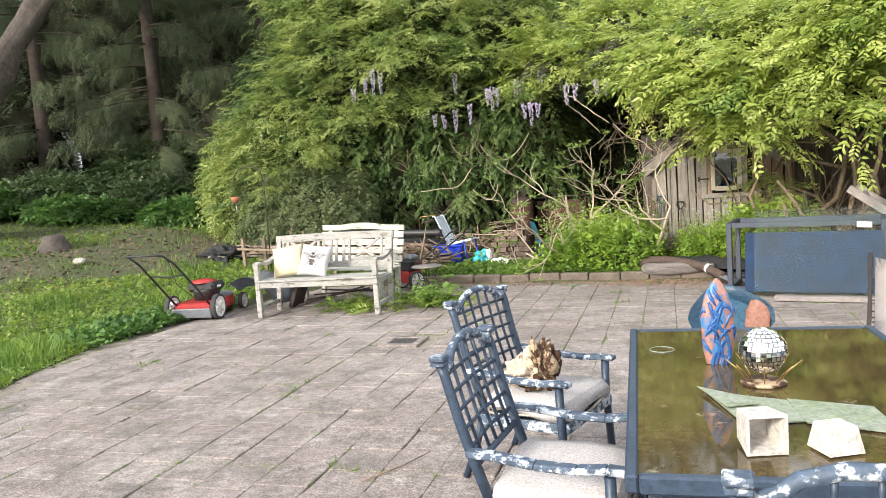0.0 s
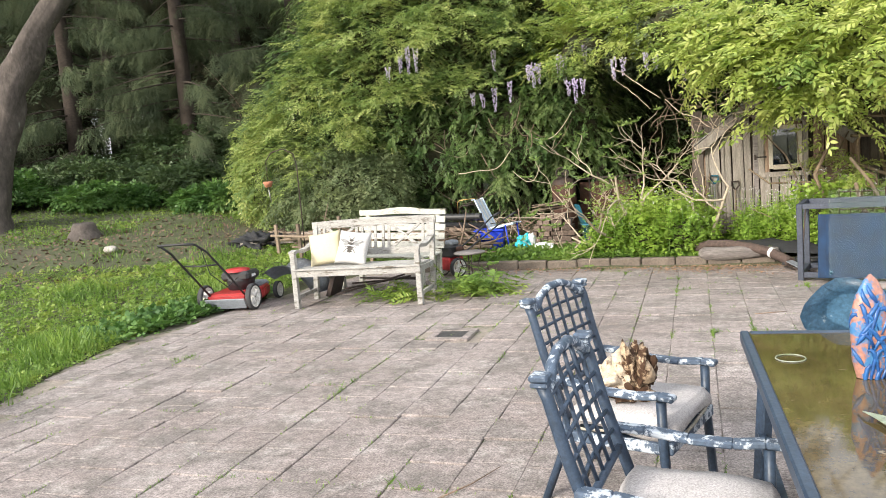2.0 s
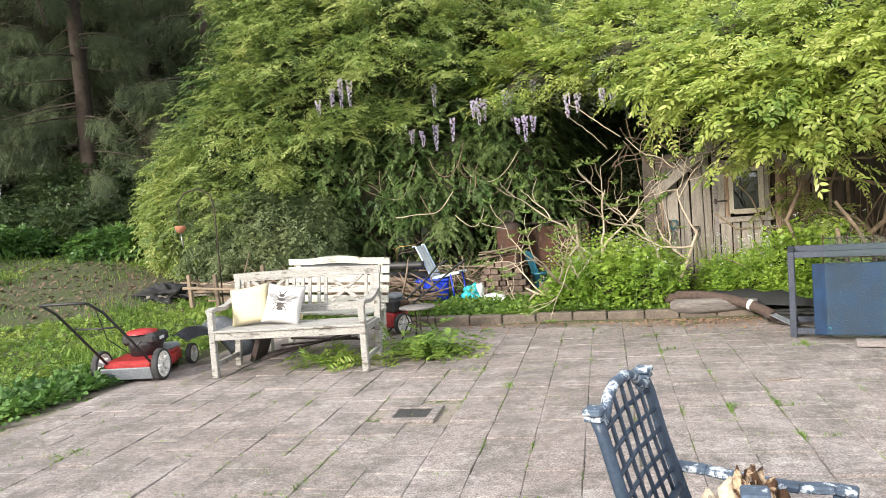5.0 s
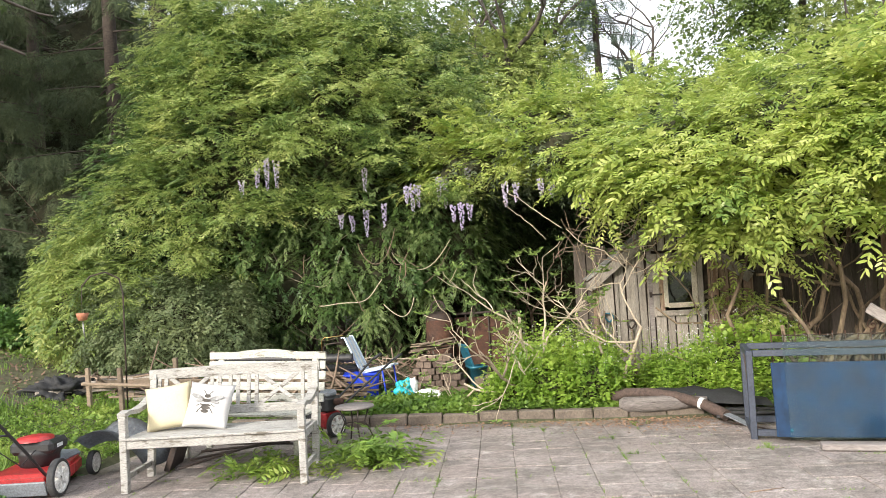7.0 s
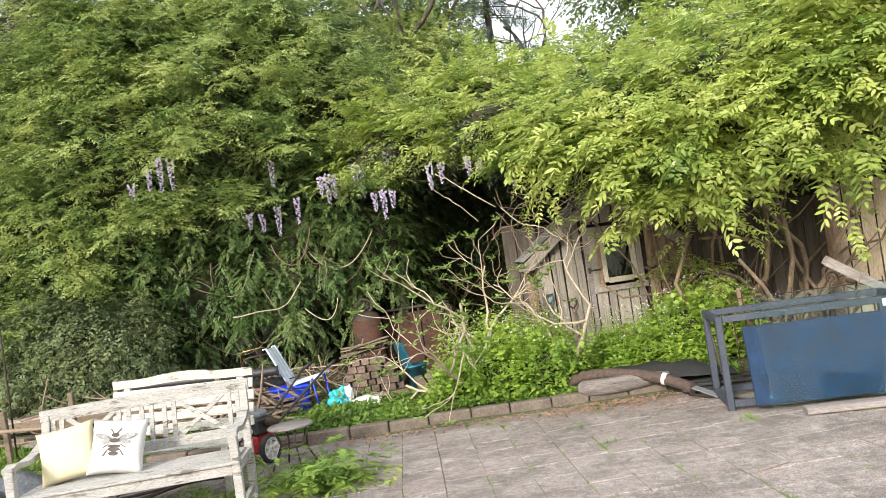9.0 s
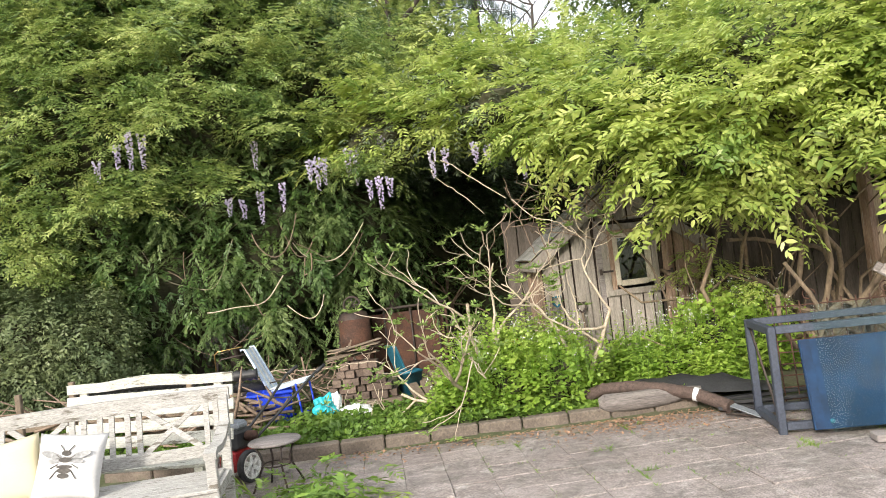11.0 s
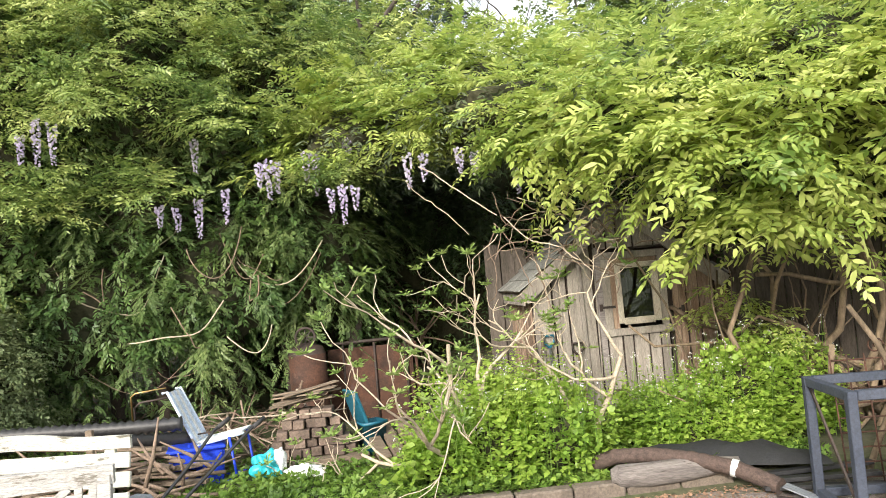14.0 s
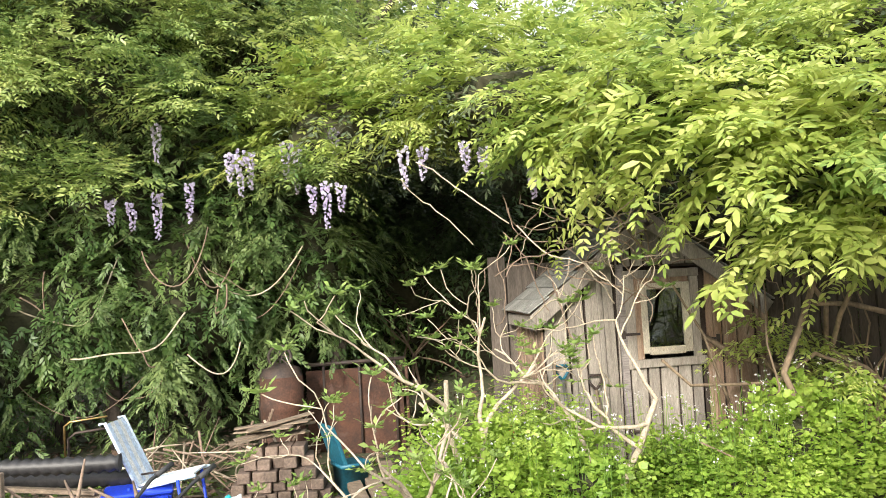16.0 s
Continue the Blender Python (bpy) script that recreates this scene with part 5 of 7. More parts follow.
def dining_chair(at):
    t = thing("dining_chair", "blue-grey metal patio chair with lattice back and worn white armrests", "chair", at, "chairs round the table")
    for s in (-1, 1):
        part("back_post", tube(B(), [(s * 0.235, 0.1, 0.38), (s * 0.24, 0.06, 0.5), (s * 0.245, 0.01, 0.66), (s * 0.25, -0.03, 0.82), (s * 0.25, -0.045, 0.855)], [0.022, 0.022, 0.021, 0.02, 0.02], 6), "steel_blue", t)
        part("finial", box(box(B(), (s * 0.25, -0.047, 0.862), (0.055, 0.05, 0.014), (0, 0, 0), 0.003), (s * 0.25, -0.047, 0.882), (0.062, 0.056, 0.02), (0, 0, 0), 0.005), "steel_worn", t)
        part("leg", tube(B(), [(s * 0.23, 0.1, 0.4), (s * 0.24, 0.06, 0.2), (s * 0.25, -0.02, 0.0)], 0.019, 6), "steel_blue", t)
        part("leg", tube(B(), [(s * 0.27, 0.53, 0.515), (s * 0.265, 0.53, 0.35), (s * 0.27, 0.55, 0.0)], 0.02, 6), "steel_blue", t)
        bm = B()
        pts = [(0.04, 0.555), (0.14, 0.55), (0.28, 0.53), (0.42, 0.525), (0.52, 0.535), (0.58, 0.53)]
        for a, b in zip(pts, pts[1:]):
            beam(bm, (s * 0.265, a[0], a[1]), (s * 0.265, b[0] + 0.004, b[1]), 0.055, 0.024, 0.006)
        part("armrest", bm, "steel_worn", t)
        part("seat_rail", beam(B(), (s * 0.25, 0.08, 0.31), (s * 0.26, 0.54, 0.32), 0.03, 0.045, 0.006), "steel_worn", t)
    part("top_rail", tube(B(), [(-0.245, -0.035, 0.835), (-0.18, -0.04, 0.85), (-0.14, -0.045, 0.885), (-0.06, -0.05, 0.91), (0.06, -0.05, 0.91), (0.14, -0.045, 0.885), (0.18, -0.04, 0.85), (0.245, -0.035, 0.835)], 0.018, 7), "steel_worn", t)
    part("lower_rail", tube(B(), [(-0.235, 0.06, 0.5), (0.235, 0.06, 0.5)], 0.014, 6), "steel_blue", t)
    for i in range(5):
        u = -0.16 + 0.08 * i
        part("lattice_bar", tube(B(), [(u, 0.06, 0.5), (u, 0.01, 0.66), (u, -0.035, 0.84), (u, -0.047, 0.9 - 2.0 * u * u)], 0.0075, 5), "steel_blue", t)
    for i in range(5):
        h = 0.56 + 0.065 * i
        part("lattice_bar", tube(B(), [(-0.24, 0.045 - (h - 0.55) * 0.27, h), (0.0, 0.03 - (h - 0.55) * 0.27, h), (0.24, 0.045 - (h - 0.55) * 0.27, h)], 0.0075, 5), "steel_blue", t)
    part("seat_frame", box(B(), (0, 0.33, 0.305), (0.5, 0.46, 0.025), (0, 0, 0), 0.008), "steel_blue", t)
    part("front_rail", beam(B(), (-0.26, 0.55, 0.32), (0.26, 0.55, 0.32), 0.03, 0.05, 0.006), "steel_worn", t)
    return t


def seat_cushion(at, seed):
    t = thing("seat_cushion", "dirty off-white box seat cushion with mossy edges on a patio chair", "cushion", at, "seat cushions")
    bm = box(B(), (0, 0.33, 0.463), (0.49, 0.47, 0.088), (0, 0, 0), 0.03)
    bmesh.ops.subdivide_edges(bm, edges=bm.edges[:], cuts=4, use_grid_fill=True)
    bm.normal_update()
    lumpy(bm, 0.03, 4.0, seed)
    for v in bm.verts:
        if v.co.z > 0.48:
            v.co.z += 0.018 * math.cos(v.co.x * 5.5) * math.cos((v.co.y - 0.33) * 5.5)
    for f in bm.faces:
        f.smooth = True
    part("cover", bm, "cushion", t)
    loop = []
    for k in range(33):
        a = k * math.tau / 32
        c, s = math.cos(a), math.sin(a)
        q = (abs(c) ** 6 + abs(s) ** 6) ** (-1 / 6)
        loop.append((0.245 * q * c, 0.33 + 0.235 * q * s, 0.43 + 0.01 * math.sin(3 * a + seed)))
    part("piping", tube(B(), loop, 0.007, 5, cap=False), "cushion_edge", t)
    return t


ca, cb, cc = pose(1.83, 3.72, 0, 0, 0, -104), pose(2.12, 2.67, 0, 0, 0, -92), pose(3.27, 1.60, 0, 0, 0, 2)
chair = dining_chair(ca)
copy_thing(chair, cb)
copy_thing(chair, cc)
seat_cushion(ca @ pose(0, 0, -0.08), 1.0)
seat_cushion(cb @ pose(0, 0, -0.08), 3.0)
seat_cushion(cc @ pose(0, 0, -0.08), 5.0)

table = thing("patio_table", "large patio table with wet mossy glass in a blue-grey frame", "table", pose(3.18, 2.86, 0, 0, 0, 6))
TW, TL, TZ = 1.05, 1.78, 0.71
part("tabletop", box(B(), (0, 0, TZ - 0.006), (TW - 0.05, TL - 0.05, 0.008)), "table_glass", table, "stained glass pane")
for s in (-1, 1):
    part("rim", box(B(), (s * (TW / 2 - 0.016), 0, TZ - 0.02), (0.034, TL, 0.05), (0, 0, 0), 0.006), "steel_blue", table)
    part("rim", box(B(), (0, s * (TL / 2 - 0.016), TZ - 0.022), (TW - 0.07, 0.034, 0.05), (0, 0, 0), 0.006), "steel_blue", table)
    for q in (-1, 1):
        part("leg", beam(B(), (s * (TW / 2 - 0.09), q * (TL / 2 - 0.12), TZ - 0.04), (s * (TW / 2 - 0.05), q * (TL / 2 - 0.06), 0.0), 0.05, 0.05, 0.006), "steel_blue", table)
    part("stretcher", beam(B(), (s * (TW / 2 - 0.06), -TL / 2 + 0.1, 0.3), (s * (TW / 2 - 0.06), TL / 2 - 0.1, 0.3), 0.03, 0.03), "steel_blue", table)
    part("apron", beam(B(), (-TW / 2 + 0.08, s * (TL / 2 - 0.1), TZ - 0.07), (TW / 2 - 0.08, s * (TL / 2 - 0.1), TZ - 0.07), 0.025, 0.05), "steel_blue", table)

# things on the table and chairs
dw = thing("driftwood", "gnarled pale and brown driftwood lying on a chair cushion", "driftwood", ca @ pose(0.02, 0.28, 0.415) @ Matrix.Scale(0.78, 4))
bm = ball((0.02, -0.06, 0.115), (0.10, 0.12, 0.10), 4, 0.75, 2.2, 3)
for v in bm.verts:
    v.co += Vector((v.co.x, v.co.y, 0)).normalized() * 0.02 * noise.noise(v.co * 30)
part("log", bm, "driftwood_pale", dw, "pale bleached wood")
bm = ball((0.0, 0.07, 0.17), (0.07, 0.075, 0.15), 4, 1.1, 2.6, 9)
for v in bm.verts:
    v.co += Vector((0.02, 0.02, 0.05)) * noise.noise(v.co * 26)
part("burl", bm, "driftwood", dw, "dark brown rotted wood")
bm = ball((0.04, 0.02, 0.055), (0.10, 0.12, 0.055), 4, 0.8, 2.5, 6)
part("root", bm, "driftwood", dw)
for k, (dx, dy, hz) in enumerate(((0.02, -0.02, 0.30), (-0.02, 0.05, 0.34), (0.02, 0.12, 0.30))):
    part("snag", tube(B(), [(dx, dy + 0.02, 0.14), (dx + 0.02, dy + 0.01, 0.2), (dx + 0.01, dy - 0.01, 0.26), (dx - 0.01, dy + 0.01, hz)], [0.05, 0.045, 0.03, 0.008], 9), "driftwood_pale" if k == 0 else "driftwood", dw)


def leaf_sculpture(at, h, mat, label, bars):
    t = thing("clay_sculpture", label, "sculpture", at)
    prof = [(0.055, 0.0), (0.068, 0.06 * h / 0.35), (0.078, 0.12 * h / 0.35), (0.075, 0.2 * h / 0.35), (0.055, 0.28 * h / 0.35), (0.026, 0.33 * h / 0.35), (0.003, h)]
    bm = lathe(B(), [(r * (1.0 + 0.06 * math.sin(i * 2.4)), z) for i, (r, z) in enumerate(prof)], 20, Matrix.Diagonal((0.85, 0.45, 1, 1)))
    part("body", bm, mat, t)
    if bars:
        g = np.random.default_rng(3)
        for k in range(26):
            z = 0.02 + 0.26 * g.random() * h / 0.35
            r = np.interp(z, [p[1] for p in prof], [p[0] for p in prof])
            a = radians(g.uniform(200, 340))
            pts = []
            for i in range(6):
                aa, zz = a + 0.16 * i * (1 if k % 2 else -1), z + 0.012 * i - 0.004 * i * i * (k % 3)
                rr = float(np.interp(zz, [p[1] for p in prof], [p[0] for p in prof])) * 1.0
                pts.append((0.85 * rr * math.cos(aa), 0.45 * rr * math.sin(aa), zz))
            part("glaze_stroke", tube(B(), pts, [0.002, 0.006, 0.008, 0.007, 0.005, 0.002], 6), "glaze_blue", t)
    return t


leaf_sculpture(pose(2.97, 3.1, TZ, 0, 0, 20), 0.335, "glazed_copper", "tall leaf-shaped clay sculpture glazed in blue and copper on the table", True)

disco = thing("mirror_ball", "mirror ball of small square tiles resting in a gold wire stand", "mirror ball", pose(3.12, 2.83, TZ))
bm = B()
R = 0.078
for j in range(15):
    la = radians(-84 + 12 * j)
    n = max(5, int(30 * math.cos(la)))
    for i in range(n):
        lo = i * math.tau / n + j
        d = Vector((math.cos(la) * math.cos(lo), math.cos(la) * math.sin(lo), math.sin(la)))
        box(bm, d * R + Vector((0, 0, 0.118)), (0.0145, 0.0145, 0.004), [math.degrees(a) for a in (d + Vector(rng.normal(0, 0.02, 3))).to_track_quat("Z", "Y").to_euler()])
tagged(part("mirror_tiles", bm, "mirror", disco), kind="stuff")
part("core", ball((0, 0, 0.118), (R - 0.002,) * 3, 3), "steel", disco)
for k in range(8):
    a = k * math.tau / 8
    part("wire", tube(B(), [(0.05 * math.cos(a), 0.05 * math.sin(a), 0.004), (0.085 * math.cos(a), 0.085 * math.sin(a), 0.05), (0.125 * math.cos(a), 0.125 * math.sin(a), 0.085)], 0.0022, 5), "wire", disco)
part("base", lathe(B(), [(0.001, 0.0), (0.075, 0.0), (0.078, 0.006), (0.07, 0.011), (0.001, 0.011)], 24), "driftwood", disco, "thin wooden disc")


def votive(at, h=0.115, a=0.055, b=0.042):
    t = thing("ceramic_lantern", "small cream white ceramic lantern box lying on the table", "lantern", at, "ceramic lanterns")
    bm = B()
    lo = [bm.verts.new((x * a, y * a, 0)) for x, y in ((-1, -1), (1, -1), (1, 1), (-1, 1))]
    hi = [bm.verts.new((x * b, y * b, h)) for x, y in ((-1, -1), (1, -1), (1, 1), (-1, 1))]
    bm.faces.new(hi)
    for i in range(4):
        j = (i + 1) % 4
        bm.faces.new((lo[i], lo[j], hi[j], hi[i]))
    bmesh.ops.recalc_face_normals(bm, faces=bm.faces[:])
    bmesh.ops.solidify(bm, geom=bm.faces[:], thickness=0.008)
    bmesh.ops.recalc_face_normals(bm, faces=bm.faces[:])
    part("shell", bm, "ceramic", t)
    return t


votive(pose(3.10, 2.13, TZ + 0.056, -90, 0, 18))
votive(pose(3.27, 2.20, TZ + 0.004, 0, 0, 28), 0.07, 0.05, 0.038)
sheet = thing("papers", "curled faded printed sheets and clear film on the table", "paper")
part("sheet", plate(B(), [(2.93, 2.69), (3.05, 2.36), (3.22, 2.42), (3.18, 2.62)], TZ + 0.002, TZ + 0.006), "paper", sheet)
part("sheet", plate(B(), [(3.18, 2.63), (3.22, 2.4), (3.46, 2.34), (3.42, 2.58)], TZ + 0.004, TZ + 0.008, pose(0, 0, 0)), "paper", sheet)
part("film", plate(B(), [(2.90, 2.72), (3.0, 2.5), (3.1, 2.55), (3.02, 2.64)], TZ + 0.012, TZ + 0.014), "paper", sheet)
key = thing("ring_mark", "pale round stain ring on the table glass", "stain")
part("ring", tube(B(), [(2.74 + 0.05 * math.cos(k * math.tau / 24), 3.3 + 0.05 * math.sin(k * math.tau / 24), TZ) for k in range(25)], 0.0025, 5, cap=False), "paper", key)

# shell chair behind the table, its blue enamel peeling
sc = thing("shell_chair", "old metal shell chair with peeling blue paint behind the table", "chair", pose(3.02, 4.10, 0, 0, 0, 172))
bm = B()
n = 20
rim, inn = [], []
for k in range(n):
    a = k * math.tau / n
    q = 1 + 0.07 * math.cos(4 * a + 0.7) + 0.04 * math.sin(3 * a)
    rim.append(bm.verts.new((0.2 * q * math.cos(a), -0.03 + 0.05 * math.cos(a) ** 2 + 0.05 * math.sin(a), 0.68 + 0.18 * q * math.sin(a))))
    inn.append(bm.verts.new((0.11 * q * math.cos(a), -0.06 + 0.02 * math.sin(a), 0.69 + 0.085 * q * math.sin(a))))
for k in range(n):
    bm.faces.new((rim[k], rim[(k + 1) % n], inn[(k + 1) % n], inn[k])).smooth = True
bm.faces.new(inn).smooth = True
bmesh.ops.solidify(bm, geom=bm.faces[:], thickness=0.008)
part("backrest", bm, "plate_blue", sc)
part("seat", lathe(B(), [(0.001, 0.43), (0.15, 0.435), (0.2, 0.45), (0.215, 0.47), (0.205, 0.46), (0.15, 0.445), (0.001, 0.44)], 22, pose(0, 0.2, 0)), "plate_blue", sc)
part("patch", ball((-0.13, 0.005, 0.68), (0.06, 0.014, 0.11), 3, 0.3, 3, 2), "copper", sc, "rust-brown bare patch")
for s in (-1, 1):
    part("leg", tube(B(), [(s * 0.13, 0.06, 0.5), (s * 0.16, -0.02, 0.25), (s * 0.18, -0.04, 0.0)], 0.011, 7), "steel_worn", sc)
    part("leg", tube(B(), [(s * 0.13, 0.3, 0.44), (s * 0.17, 0.36, 0.2), (s * 0.18, 0.38, 0.0)], 0.011, 7), "steel_worn", sc)
    part("arm_tube", tube(B(), [(s * 0.15, -0.02, 0.56), (s * 0.23, 0.1, 0.6), (s * 0.24, 0.3, 0.6), (s * 0.2, 0.38, 0.44)], 0.011, 7), "steel_worn", sc)

lounge = thing("sling_lounger", "grey sling lounge chair with a dark laced tube frame", "lounger", pose(3.66, 4.35, 0, 0, 0, -10))
for i, s in enumerate((0, 0.6)):
    part("frame_rail", tube(B(), [(s, -0.3, 0.3), (s, 0.6, 0.36), (s, 1.2, 0.42), (s, 1.75, 0.75)], 0.014, 8), "iron", lounge)
    for y in (-0.1, 1.1):
        part("leg", tube(B(), [(s, y, 0.33), (s, y + 0.1, 0.0)], 0.012, 6), "iron", lounge)
bm = B()
for k in range(20):
    y = -0.2 + k * 0.095
    z = float(np.interp(y, [-0.3, 0.6, 1.2, 1.75], [0.3, 0.36, 0.42, 0.75]))
    tube(bm, [(0.0, y, z), (0.035, y + 0.03, z - 0.006)], 0.004, 4)
part("lacing", bm, "iron", lounge)
bm = B()
rows = [[bm.verts.new((0.03 + 0.54 * i / 6, y, float(np.interp(y, [-0.3, 0.6, 1.2, 1.75], [0.3, 0.36, 0.42, 0.75])) - 0.05 * math.sin(math.pi * i / 6) - 0.004)) for i in range(7)] for y in np.linspace(-0.28, 1.72, 16)]
for a, b in zip(rows, rows[1:]):
    for k in range(6):
        bm.faces.new((a[k], a[k + 1], b[k + 1], b[k])).smooth = True
bmesh.ops.solidify(bm, geom=bm.faces[:], thickness=0.004)
part("sling", bm, "sling", lounge)

# ---------------------------------------------------------------- tank stand, panes, ladder and fence side
stand = thing("tank_stand", "open dark blue-grey metal tank stand on the patio", "stand", pose(3.0, 8.78, 0, 0, 0, -9))
SW, SD, SH = 1.52, 0.66, 0.78
for x in (0.03, SW - 0.03):
    for y in (0.03, SD - 0.03):
        part("leg", box(B(), (x, y, SH / 2), (0.055, 0.055, SH), (0, 0, 0), 0.005), "frame_paint", stand)
    for z in (0.06, SH - 0.028):
        part("rail", box(B(), (x, SD / 2, z), (0.05, SD - 0.12, 0.055), (0, 0, 0), 0.004), "frame_paint", stand)
for y in (0.03, SD - 0.03):
    for z in (0.06, SH - 0.026):
        part("rail", box(B(), (SW / 2, y, z), (SW - 0.12, 0.05, 0.055), (0, 0, 0), 0.004), "frame_paint", stand)
part("brace", beam(B(), (0.03, 0.06, 0.1), (0.03, SD - 0.06, 0.72), 0.012, 0.02), "iron", stand)
panel = thing("foam_board", "blue rigid board leaning against the tank stand", "board", pose(3.0, 8.78, 0, 0, 0, -9) @ pose(0.84, -0.13, 0.05, -12, 0, 0))
part("panel", box(B(), (0, 0, 0.32), (1.28, 0.03, 0.63), (0, 0, 0), 0.004), "board_blue", panel)
part("edge_strip", box(B(), (-0.6, -0.018, 0.32), (0.06, 0.006, 0.62)), "board_blue", panel)
for u in (-0.52, 0.5):
    part("knob", lathe(B(), [(0.001, 0), (0.016, 0), (0.016, 0.012), (0.001, 0.012)], 12, pose(u, -0.022, 0.06, 90, 0, 0)), "teal_dark", panel)
pane = thing("glass_pane", "large dusty sheet of glass leaning on the blue board", "glass pane", pose(3.0, 8.78, 0, 0, 0, -9) @ pose(0.9, -0.2, 0.05, -11, 0, 0))
part("sheet", box(B(), (0, 0, 0.44), (1.2, 0.006, 0.88)), "clear", pane).visible_shadow = False
part("sticker", box(B(), (0.42, -0.006, 0.70), (0.13, 0.002, 0.055), (0, 3, 0)), "white_plastic", pane, "blank white sticker")
plank = thing("plank", "short weathered plank lying on the patio under the glass", "plank", pose(4.02, 8.30, 0, 0, 0, -9))
part("board", box(B(), (0, 0, 0.028), (1.15, 0.13, 0.05), (0, 0, 0), 0.006), "log", plank)

trellis = thing("iron_trellis", "rusty iron lattice panel leaning behind the tank stand", "trellis", pose(3.45, 9.6, 0.0, -8, 0, -12))
for i in range(13):
    part("bar", tube(B(), [(i * 0.11, 0, 0.0), (i * 0.11, 0, 0.86)], 0.006, 5), "rust", trellis)
for i in range(9):
    part("bar", tube(B(), [(0, 0.008, 0.06 + i * 0.095), (1.32, 0.008, 0.06 + i * 0.095)], 0.006, 5), "rust", trellis)
for x in (0.3, 0.9):
    part("scroll", tube(B(), [(x + 0.06 * (1 - k / 22) * math.cos(k * 0.5), 0, 0.9 + 0.06 * (1 - k / 22) * math.sin(k * 0.5)) for k in range(22)], 0.006, 5), "rust", trellis)

ladder = thing("step_ladder", "old grey wooden step ladder leaning on its side by the fence", "ladder", pose(4.42, 9.55, 1.0, 0, 36, -22))
for s in (-0.16, 0.16):
    part("rail", box(B(), (0.85, s, 0), (1.9, 0.035, 0.085), (0, 0, 0), 0.005), "log", ladder)
for i in range(7):
    part("tread", box(B(), (0.05 + i * 0.26, 0, 0.0), (0.09, 0.285, 0.022), (0, 30, 0), 0.003), "log", ladder)

# drain pipe, log and liner by the kerb
pipe = thing("drain_pipe", "brown fabric-covered flexible drain pipe with a white tape, over a log", "pipe")
pp = [(1.93, 10.27, 0.16), (2.08, 10.2, 0.215), (2.3, 10.1, 0.225), (2.55, 9.96, 0.2), (2.78, 9.81, 0.15), (2.92, 9.66, 0.09), (2.98, 9.56, 0.06)]
fine = []
for a, b in zip(pp, pp[1:]):
    for k in range(7):
        fine.append(Vector(a).lerp(Vector(b), k / 7))
part("hose", tube(B(), fine, [0.052 + 0.004 * (k % 2) for k in range(len(fine))], 12), "brown_sock", pipe)
part("tape", tube(B(), [(2.765, 9.82, 0.153), (2.80, 9.795, 0.144)], 0.0595, 12), "white_plastic", pipe, "white tape band")
log = thing("log", "bleached grey log lying on the kerb", "log")
bm = tube(B(), [(1.98, 10.0, 0.13), (2.03, 9.99, 0.13), (2.25, 9.97, 0.125), (2.5, 9.96, 0.135), (2.72, 9.93, 0.15), (2.86, 9.9, 0.17)], [0.05, 0.08, 0.085, 0.08, 0.06, 0.03], 14)
for v in bm.verts:
    v.co += v.normal * 0.018 * noise.noise(v.co * Vector((6, 18, 18)))
part("trunk", bm, "old_log", log)
liner = thing("pond_liner", "folded black plastic sheet lying behind the drain pipe", "plastic sheet")
bm = B()
rows = []
for j in range(7):
    rows.append([bm.verts.new((2.1 + 0.17 * i, 10.16 + 0.07 * j - 0.05 * i, 0.10 + (0.15 + 0.07 * noise.noise(Vector((i * 0.8, j * 0.8, 0)))) * math.sin(math.pi * min(1, (j + 0.4) / 6.4)) * math.sin(math.pi * (i + 0.6) / 9.2) ** 0.6)) for i in range(9)])
for a, b in zip(rows, rows[1:]):
    for k in range(8):
        bm.faces.new((a[k], a[k + 1], b[k + 1], b[k])).smooth = True
part("sheet", bm, "tarp", liner)
for k in range(4):
    part("strip", box(B(), (3.25 + 0.05 * k, 9.55 + 0.1 * k, 0.045 + 0.03 * (k % 2)), (0.75, 0.07, 0.03), (0, random.uniform(-2, 3), -12 + 4 * k), 0.006), "black", liner)
metal = thing("metal_strip", "bent grey metal strip on the paving by the pipe", "metal strip")
part("strip", beam(B(), (2.95, 9.48, 0.10), (3.12, 9.32, 0.02), 0.1, 0.008), "grey_plastic", metal)
part("rod", tube(B(), [(2.9, 9.5, 0.03), (3.2, 9.2, 0.015), (3.4, 8.95, 0.012)], 0.008, 6), "iron", metal)

# ---------------------------------------------------------------- clutter behind the kerb
def flat_bag(name, label, c, r, mat, seed):
    t = thing(name, label, "bag")
    part("bag", ball((c[0], c[1], c[2] + r[2] * 0.75), r, 4, 0.55, 1.9, seed), mat, t)
    return t


b1 = flat_bag("plastic_bag", "crumpled teal and white plastic bag on the weeds", (-0.55, 11.2, 0.1), (0.125, 0.10, 0.12), "teal", 2)
part("flap", ball((-0.45, 11.2, 0.23), (0.055, 0.06, 0.10), 3, 0.6, 2, 5), "white_plastic", b1)
flat_bag("plastic_bag", "crumpled white plastic bag lying on the ground", (-0.24, 11.12, 0.08), (0.16, 0.1, 0.07), "white_plastic", 7)

